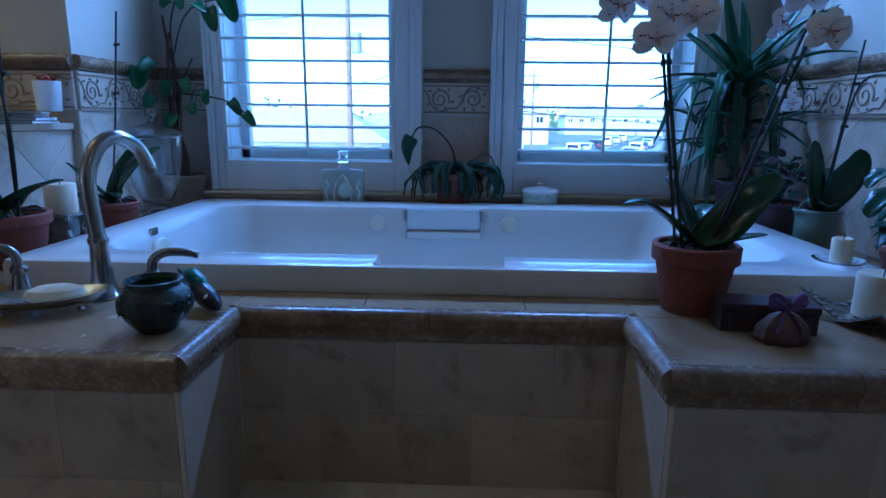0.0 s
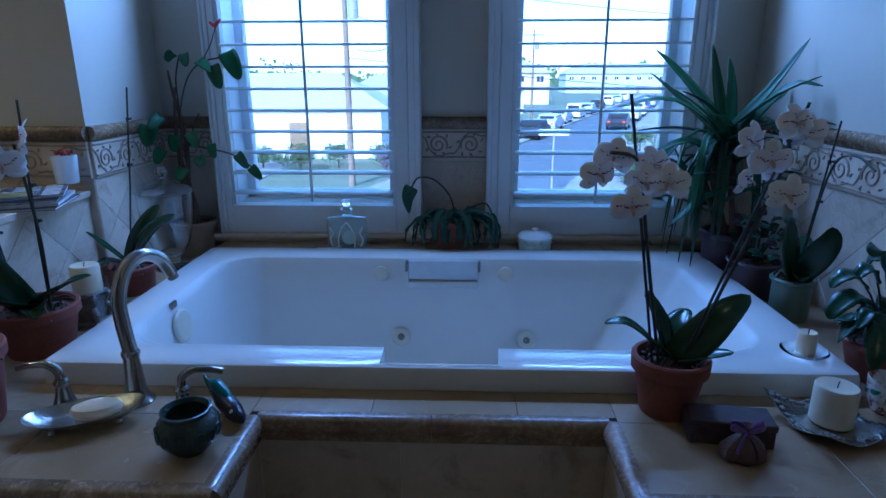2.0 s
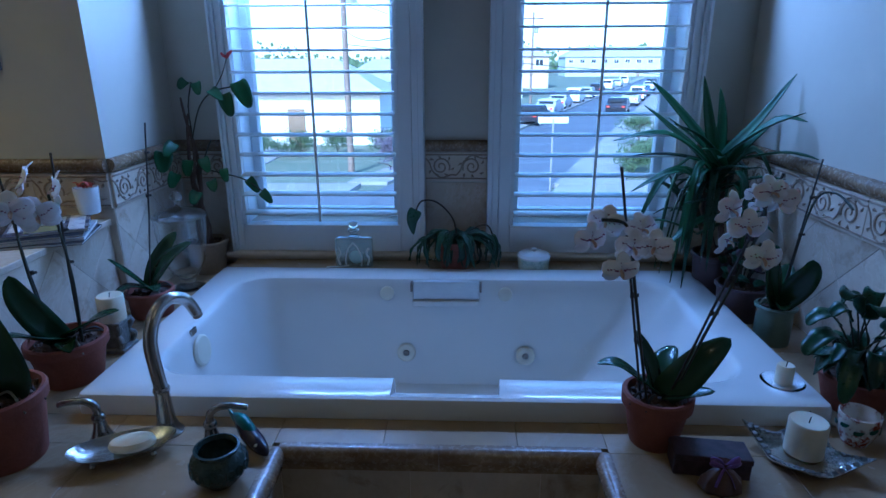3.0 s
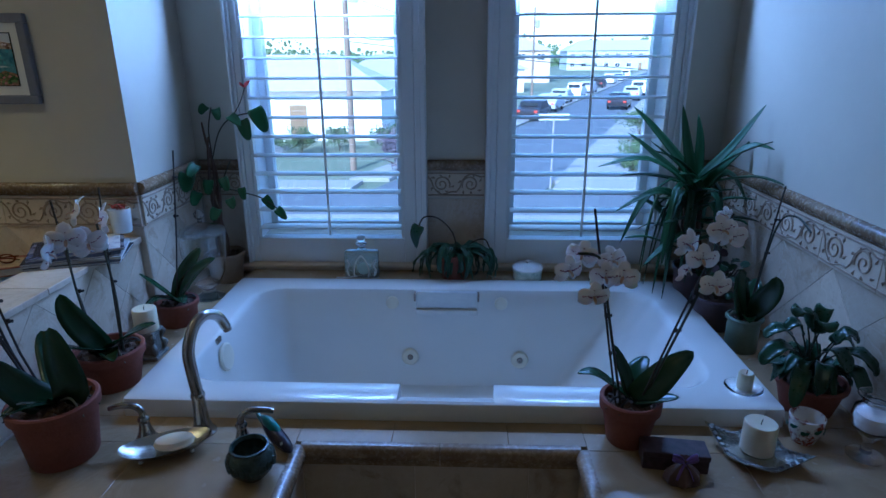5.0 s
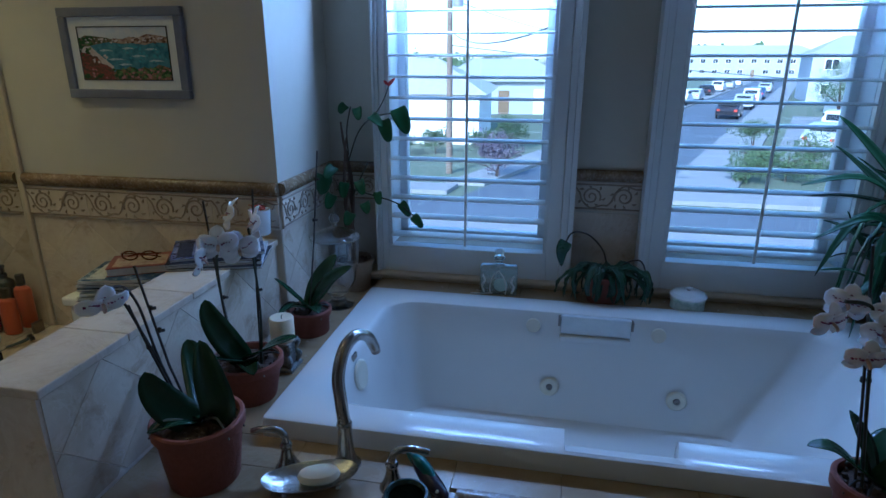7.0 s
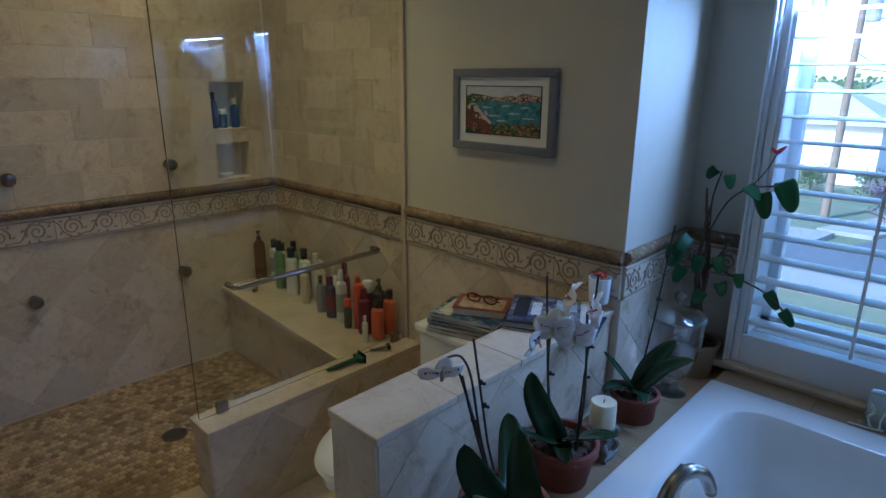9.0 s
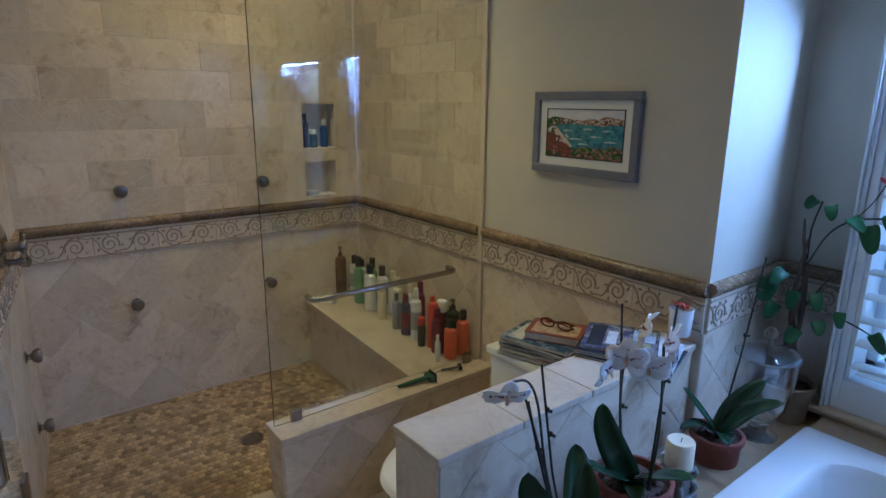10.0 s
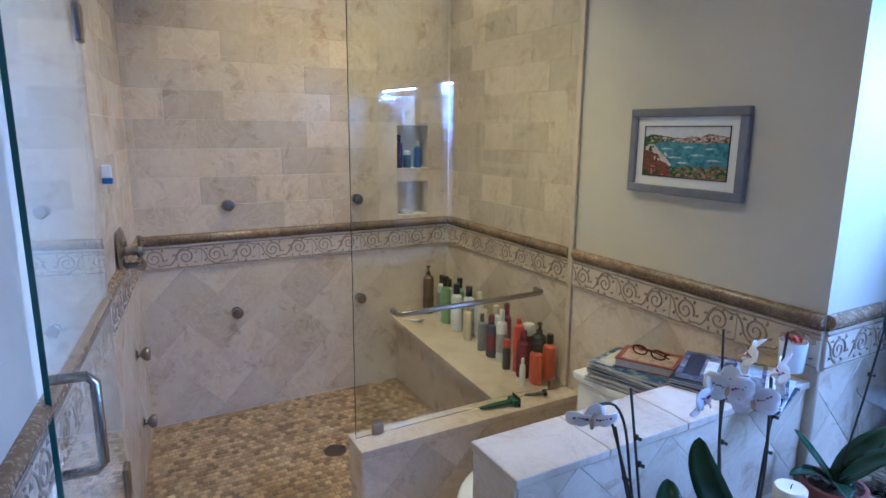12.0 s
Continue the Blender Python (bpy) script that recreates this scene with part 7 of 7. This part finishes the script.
def tree(x, y, h, r, seed, label="leafy street tree with an uneven crown", mat=None, trunk_part=0.4):
    rng = random.Random(seed)
    o = thing("tree", pose(x, y, GZ), label, "tree", "trees along the street")
    bm = tube([(0, 0, -0.2), (rng.uniform(-0.1, 0.1), 0, h * trunk_part * 0.6), (rng.uniform(-0.2, 0.2), 0.1, h * 0.75)], [h * 0.035, h * 0.026, h * 0.010], 8)
    for k in range(5):
        a = 6.28 * k / 5 + rng.random()
        z0 = h * rng.uniform(trunk_part * 0.7, 0.62)
        bm = tube([(0, 0, z0), (r * 0.4 * math.cos(a), r * 0.4 * math.sin(a), z0 + h * 0.14), (r * 0.8 * math.cos(a), r * 0.8 * math.sin(a), z0 + h * 0.22)], [h * 0.014, h * 0.009, h * 0.004], 6, bm)
    part("trunk", bm, BARK, o, smooth=True)
    verts, faces = [], []
    clumps = []
    for k in range(26):
        v = Vector((rng.gauss(0, 1), rng.gauss(0, 1), rng.gauss(0, 1))).normalized() * rng.uniform(0.35, 1.0)
        clumps.append(Vector((v.x * r * 0.8, v.y * r * 0.8, h * (0.5 + trunk_part * 0.5) * 0.98 + v.z * h * (1 - trunk_part) * 0.42)))
    for c in clumps:
        rr = r * rng.uniform(0.18, 0.36)
        for k in range(90):
            v = Vector((rng.gauss(0, 1), rng.gauss(0, 1), rng.gauss(0, 0.8))).normalized() * rr * rng.uniform(0.5, 1.0) + c
            a = Vector((rng.gauss(0, 1), rng.gauss(0, 1), rng.gauss(0, 1))).normalized()
            b = a.orthogonal().normalized()
            s = rng.uniform(0.03, 0.075) * (0.6 + r * 0.2)
            i = len(verts)
            verts += [v - a * s, v + b * s * 0.6, v + a * s, v - b * s * 0.6]
            faces.append((i, i + 1, i + 2, i + 3))
    me = bpy.data.meshes.new("crown")
    me.from_pydata(verts, [], faces)
    me.materials.append(mat or CROWN)
    cr = new("crown", me)
    cr.parent = o
    return o


PLUM = island(surface("plum_leaves", (0.09, 0.07, 0.10), (0.13, 0.11, 0.12), 3, 0.7, spread=0.1), 0.3)
tree(-2.6, 24.5, 2.4, 1.5, 1, "low rounded plum-coloured shrub tree", PLUM, 0.15)
tree(-8.5, 30, 1.5, 1.2, 2, "low clipped green shrub", None, 0.1)
tree(-10.5, 30.5, 1.3, 1.1, 3, "low clipped green shrub", None, 0.1)
tree(-6.6, 31, 1.4, 1.1, 4, "low clipped green shrub", None, 0.1)
for k, (x, y, h, r) in enumerate(((9.6, 33, 2.0, 1.3), (14.5, 29, 3.4, 1.8), (19, 47, 4.6, 2.2), (29, 71, 5.5, 2.6), (-1.5, 72, 5, 2.4), (3.5, 98, 6, 3), (40, 98, 6, 3), (-18, 50, 6, 3), (-24, 60, 5, 2.6), (14, 140, 7, 3.6), (58, 140, 8, 4), (-12, 110, 7, 3.5))):
    tree(x, y, h, r, 20 + k)

for k, (x, y, h, r) in enumerate(((7.4, 25.6, 1.2, 1.1), (9.2, 26.4, 1.5, 1.4), (11.2, 25.8, 1.3, 1.2), (8.6, 28.6, 1.4, 1.3), (11.0, 29.2, 1.8, 1.5), (13.0, 27.4, 1.6, 1.4), (-13.5, 31, 1.4, 1.2), (-4.2, 31.5, 1.3, 1.1), (-3.0, 34, 1.8, 1.3))):
    tree(x, y, h, r, 50 + k, "low rounded green shrub", None, 0.1)

# far rows of trees and roofs
rng = random.Random(77)
verts, faces = [], []
for k in range(6000):
    x, y = rng.uniform(-260, 320), rng.uniform(205, 330)
    z = GZ + rng.random() ** 1.6 * (7.5 + 3 * math.sin(x * 0.05) + 2 * math.sin(x * 0.13))
    a = Vector((rng.gauss(0, 1), rng.gauss(0, 0.4), rng.gauss(0, 1))).normalized()
    b = a.cross(Vector((0, 1, 0))).normalized()
    s = rng.uniform(0.5, 1.3)
    v = Vector((x, y, z))
    i = len(verts)
    verts += [v - a * s, v + b * s * 0.8, v + a * s, v - b * s * 0.8]
    faces.append((i, i + 1, i + 2, i + 3))
me = bpy.data.meshes.new("far_woods")
me.from_pydata(verts, [], faces)
me.materials.append(CROWN)
tagged(new("far_woods", me), "far line of trees", "trees", kind="stuff")


def car(x, y, turn, paint, label, tall=0.0):
    o = thing("car", pose(x, y, GZ + 0.03, 0, 0, turn), label, "car", "parked cars")
    prof = [(-2.2, 0.35), (-2.25, 0.7), (-2.1, 0.92 + tall * 0.3), (-1.5, 1.0 + tall * 0.2), (-0.95, 1.42 + tall), (0.6, 1.45 + tall), (1.25, 1.02), (2.1, 0.88), (2.25, 0.65), (2.2, 0.35)]
    bm = bmesh.new()
    rows = []
    for s, inset in ((-0.88, 0.10), (-0.82, 0.0), (0.82, 0.0), (0.88, 0.10)):
        rows.append([bm.verts.new((px * (1 - inset * 0.1), s * (1 - 0.14 * max(0, pz - 0.95)), pz - inset * 0.3 * (pz > 0.4))) for px, pz in prof])
    for a, b in zip(rows, rows[1:]):
        for i in range(len(prof) - 1):
            bm.faces.new((a[i], a[i + 1], b[i + 1], b[i]))
        bm.faces.new((a[-1], a[0], b[0], b[-1]))
    bm.faces.new(rows[0][::-1])
    bm.faces.new(rows[-1])
    part("body", bm, paint, o, smooth=True)
    for s in (-1, 1):
        part("side_window", box(-1.2, 0.85, s * 0.80 - 0.035, s * 0.80 + 0.035, 1.03, 1.32 + tall), DARKGLASS, o)
        for wx in (-1.35, 1.35):
            wh = part("wheel", tube([(wx, s * 0.72, 0.32), (wx, s * 0.90, 0.32)], 0.33, 18), BLACK, o)
            part("rim", tube([(wx, s * 0.88, 0.32), (wx, s * 0.915, 0.32)], 0.20, 14), NICKEL, wh)
    for s in (-1, 1):
        part("tail_light", box(-2.27, -2.2, s * 0.66 - 0.12, s * 0.66 + 0.12, 0.68, 0.82), RED, o)
        part("headlight", box(2.18, 2.27, s * 0.64 - 0.14, s * 0.64 + 0.14, 0.62, 0.76), PW, o)
    part("rear_window", box(-1.42, -1.10, -0.62, 0.62, 1.10, 1.32 + tall * 0.8), DARKGLASS, o)


SILVERC, DKC, WHC, BLC = plain("silver_car_paint", (0.45, 0.46, 0.48), 0.25), plain("dark_car_paint", (0.03, 0.03, 0.035), 0.2), plain("white_car_paint", (0.72, 0.72, 0.72), 0.25), plain("blue_car_paint", (0.05, 0.09, 0.18), 0.2)
for x, y, turn, mat, lab in ((14.2, 56, 70, DKC, "dark parked car beside the kerb"), (9.8, 62, 70, SILVERC, "silver parked car beside the kerb"), (12.7, 70, 70, WHC, "white parked car beside the kerb"), (15.6, 78, 70, SILVERC, "silver parked car beside the kerb"),
                             (21.2, 75, 70, WHC, "white parked car beside the kerb"), (24.4, 84, 70, BLC, "blue parked car beside the kerb"), (19.5, 90, 70, DKC, "dark parked car beside the kerb"), (23.6, 101, 70, WHC, "white parked car beside the kerb"), (30.0, 100, 70, SILVERC, "silver parked car beside the kerb"),
                             (5.4, 47, 70, DKC, "dark parked car beside the kerb"), (7.6, 54, 70, SILVERC, "silver parked car beside the kerb"), (18.3, 67, 70, SILVERC, "silver parked car beside the kerb"), (27.8, 112, 70, SILVERC, "silver parked car beside the kerb"), (33.9, 112, 70, DKC, "dark parked car beside the kerb"), (32.1, 124, 70, WHC, "white parked car beside the kerb"), (14.6, 37, 60, SILVERC, "silver parked car on the forecourt"), (17.6, 43, 62, WHC, "white parked car on the forecourt"), (-12.8, 28, 92, WHC, "white parked car on the drive")):
    car(x, y, turn, mat, lab, 0.25 if mat is WHC else 0.0)

POLE = surface("pole_wood", (0.20, 0.15, 0.11), (0.14, 0.11, 0.08), 2, 0.9, spread=0)
for px, py, hh in ((-4.9, 25.5, 9.0), (7.2, 66, 9.5)):
    o = thing("utility_pole", pose(px, py, GZ), "wooden utility pole with a cross arm", "utility pole")
    part("pole", tube([(0, 0, -0.3), (0, 0, hh)], [0.15, 0.10], 10), POLE, o, smooth=True)
    part("cross_arm", box(-1.1, 1.1, -0.07, 0.07, hh - 0.7, hh - 0.55), POLE, o)
    part("transformer", tube([(0.35, 0, hh - 2.1), (0.35, 0, hh - 1.3)], 0.22, 14), GREYP, o, smooth=True)
o = thing("overhead_cables", Matrix(), "sagging overhead cables between poles", "cables")
for a, b, sag in (((-5.9, 25.5, GZ + 8.4), (-60, 18, GZ + 8.4), 1.4), ((-3.9, 25.5, GZ + 8.4), (50, 24, GZ + 7.0), 1.6), ((-4.9, 25.5, GZ + 6.0), (1.0, 3.2, GZ + 5.6), 0.6), ((-4.9, 25.5, GZ + 5.4), (40, 30, GZ + 4.0), 1.0), ((-4.9, 25.5, GZ + 7.2), (7.2, 66, GZ + 7.6), 1.0)):
    a, b = Vector(a), Vector(b)
    part("cable", tube([a.lerp(b, t / 10) - Vector((0, 0, sag * 4 * (t / 10) * (1 - t / 10))) for t in range(11)], 0.018, 5), BLACK, o)
o = thing("street_sign", pose(3.3, 21.9, GZ), "street name sign on a grey pole", "street sign")
part("pole", tube([(0, 0, -0.2), (0, 0, 2.7)], 0.035, 8), GREYP, o)
part("sign_plate", box(-0.55, 0.55, -0.015, 0.015, 2.55, 2.78), plain("pale_sign", (0.55, 0.6, 0.62), 0.4), o)
# ---- tiles, borders and rails ----
def wainscot(parent, m, length, z0, shift=0.0, material=None):
    diamonds(m, length, z0, 0.876, parent, shift=shift)
    rail_and_border(m, length, parent)


far = wall_frame(X_SH, 0.134, 0, 0, 1)
wainscot(wall_shower_far, far, Y_PIC - 0.134 - 0.009, 0.095, 0.05)
courses(far, Y_PIC - 0.134 - 0.009, 1.045, TOP, wall_shower_far, skip=[(a - 0.134, b - 0.134, c, d) for a, b, c, d in NICHES])
side = wall_frame(X_SH + 0.009, Y_PIC, 0, 1, 0)
wainscot(wall_shower_side, side, X_GL - X_SH - 0.03, 0.47, 0.11)
courses(side, X_GL - X_SH - 0.03, 1.045, TOP, wall_shower_side, shift=0.03)
pic = wall_frame(X_GL + 0.018, Y_PIC, 0, 1, 0)
wainscot(wall_picture, pic, X_L - X_GL - 0.018, 0.0, 0.07)
alc = wall_frame(X_L, Y_PIC + 0.001, 0, 0, 1)
wainscot(wall_picture, alc, Y_WIN - Y_PIC - 0.012, DECK, 0.09)
rgt = wall_frame(X_R, Y_WIN - 0.010, 0, 0, -1)
wainscot(wall_right, rgt, 1.9, DECK, 0.16)
mid = wall_frame(W1[1] + 0.101, Y_WIN, 0, 1, 0)
ml = W2[0] - W1[1] - 0.196
courses(mid, ml, 0.60, 0.876, wall_window, w=0.4, h=0.27, shift=0.0)
rail_and_border(mid, ml, wall_window)
for a, b in ((X_L + 0.009, W1[0] - 0.051), (W2[1] + 0.059, X_R - 0.009)):
    f = wall_frame(a, Y_WIN, 0, 1, 0)
    courses(f, b - a, 0.60, 0.876, wall_window, w=0.4, h=0.27, shift=0.0)
    rail_and_border(f, b - a, wall_window)
vx, vy = ctrl(2.19)
val = wall_frame(vx, vy, 0, -CTRL.x, -CTRL.y)
wainscot(wall_valves, val, 2.18, 0.0, 0.03)
vx, vy = ctrl(1.04)
val2 = wall_frame(vx, vy, 0, -CTRL.x, -CTRL.y)
courses(val2, 1.03, 1.045, TOP, wall_valves, shift=0.2)
piece("trim_strip", [(-0.034, 1.046), (-0.001, 1.046), (-0.001, TOP), (-0.034, TOP)], 0.008, 0.001, val2, BORDER, wall_valves)
# low walls, bench face and notch faces
diamonds(wall_frame(-1.168, 0.752, 0, 0, 1), Y_PIC - 0.762, DECK, PONY - 0.022, pony_wall, shift=0.02)
piece("tile", [(0, 0), (0.162, 0), (0.162, PONY - 0.022), (0, PONY - 0.022)], 0.008, 0.002, wall_frame(-1.33, 0.752, 0, 1, 0), MARBLE, pony_wall)
diamonds(wall_frame(-2.115, 0.775, 0, 0, 1), Y_PIC - 0.785, 0.0, 0.376, knee_wall, shift=0.1)
piece("tile", [(0, 0), (0.12, 0), (0.12, 0.376), (0, 0.376)], 0.008, 0.002, wall_frame(-2.235, 0.775, 0, 1, 0), MARBLE, knee_wall)
FH = DECK - 0.056
for m, n in ((wall_frame(-1.158, FY, 0, 1, 0), 0.785), (wall_frame(NX + 0.006, FY, 0, 1, 0), X_R - NX - 0.006), (wall_frame(-NX, NY, 0, 1, 0), 2 * NX)):
    courses(m, n, 0.0 if n > 0.75 or n < 0.74 else 0.155, FH, tub_deck, DECKFRONT, w=0.30, h=0.153, shift=0.0)
courses(wall_frame(-NX, FY + 0.001, 0, 0, 1), NY - FY - 0.01, 0.155, FH, tub_deck, DECKFRONT, w=0.3, h=0.31, shift=0)
courses(wall_frame(NX, NY - 0.009, 0, 0, -1), NY - FY - 0.01, 0.155, FH, tub_deck, DECKFRONT, w=0.3, h=0.31, shift=0)

# mosaic floor of the shower: the pieces by the drain singly, the rest joined
rng = random.Random(7)
cell, near, verts, faces = 0.0285, 0, [], []
for i in range(int((X_GL - X_SH - 0.03) / cell)):
    for j in range(int((Y_PIC - 0.02) / cell)):
        x, y = X_SH + 0.018 + i * cell, 0.02 + j * cell + (cell / 2 if i % 2 else 0)
        if (x + 2.685) ** 2 + (y - 0.855) ** 2 < 0.055 ** 2 or y > Y_PIC - 0.38 or y < 0.134 - (x - X_SH) * 0.123 + 0.015:
            continue
        s = cell / 2 - 0.0009
        q = [(s * rng.uniform(0.84, 1.04) * a, s * rng.uniform(0.84, 1.04) * b) for a, b in ((-1, -1), (1, -1), (1, 1), (-1, 1))]
        z = 0.0012 + rng.random() * 0.001
        vs8 = [(px, py, 0.0) for px, py in q] + [(px * 0.93, py * 0.93, z + 0.001) for px, py in q]
        fs = [(0, 1, 5, 4), (1, 2, 6, 5), (2, 3, 7, 6), (3, 0, 4, 7), (4, 5, 6, 7)]
        if -2.86 < x < -2.40 and 0.52 < y < 1.0 and near < 300:
            me = bpy.data.meshes.new("mosaic_stone")
            me.from_pydata(vs8, [], fs)
            me.materials.append(MOSAIC_PIECE)
            ob = new("mosaic_stone", me)
            ob.parent, ob.location = shower_floor, (x, y, 0.0875)
            near += 1
        else:
            k = len(verts)
            verts += [(x + a, y + b, 0.0875 + c) for a, b, c in vs8]
            faces += [tuple(k + n for n in f) for f in fs]
me = bpy.data.meshes.new("mosaic_field")
me.from_pydata(verts, [], faces)
me.materials.append(MOSAIC)
ob = new("mosaic_field", me)
ob.parent = shower_floor
tagged(ob, "small brown stone mosaic pieces", kind="stuff")
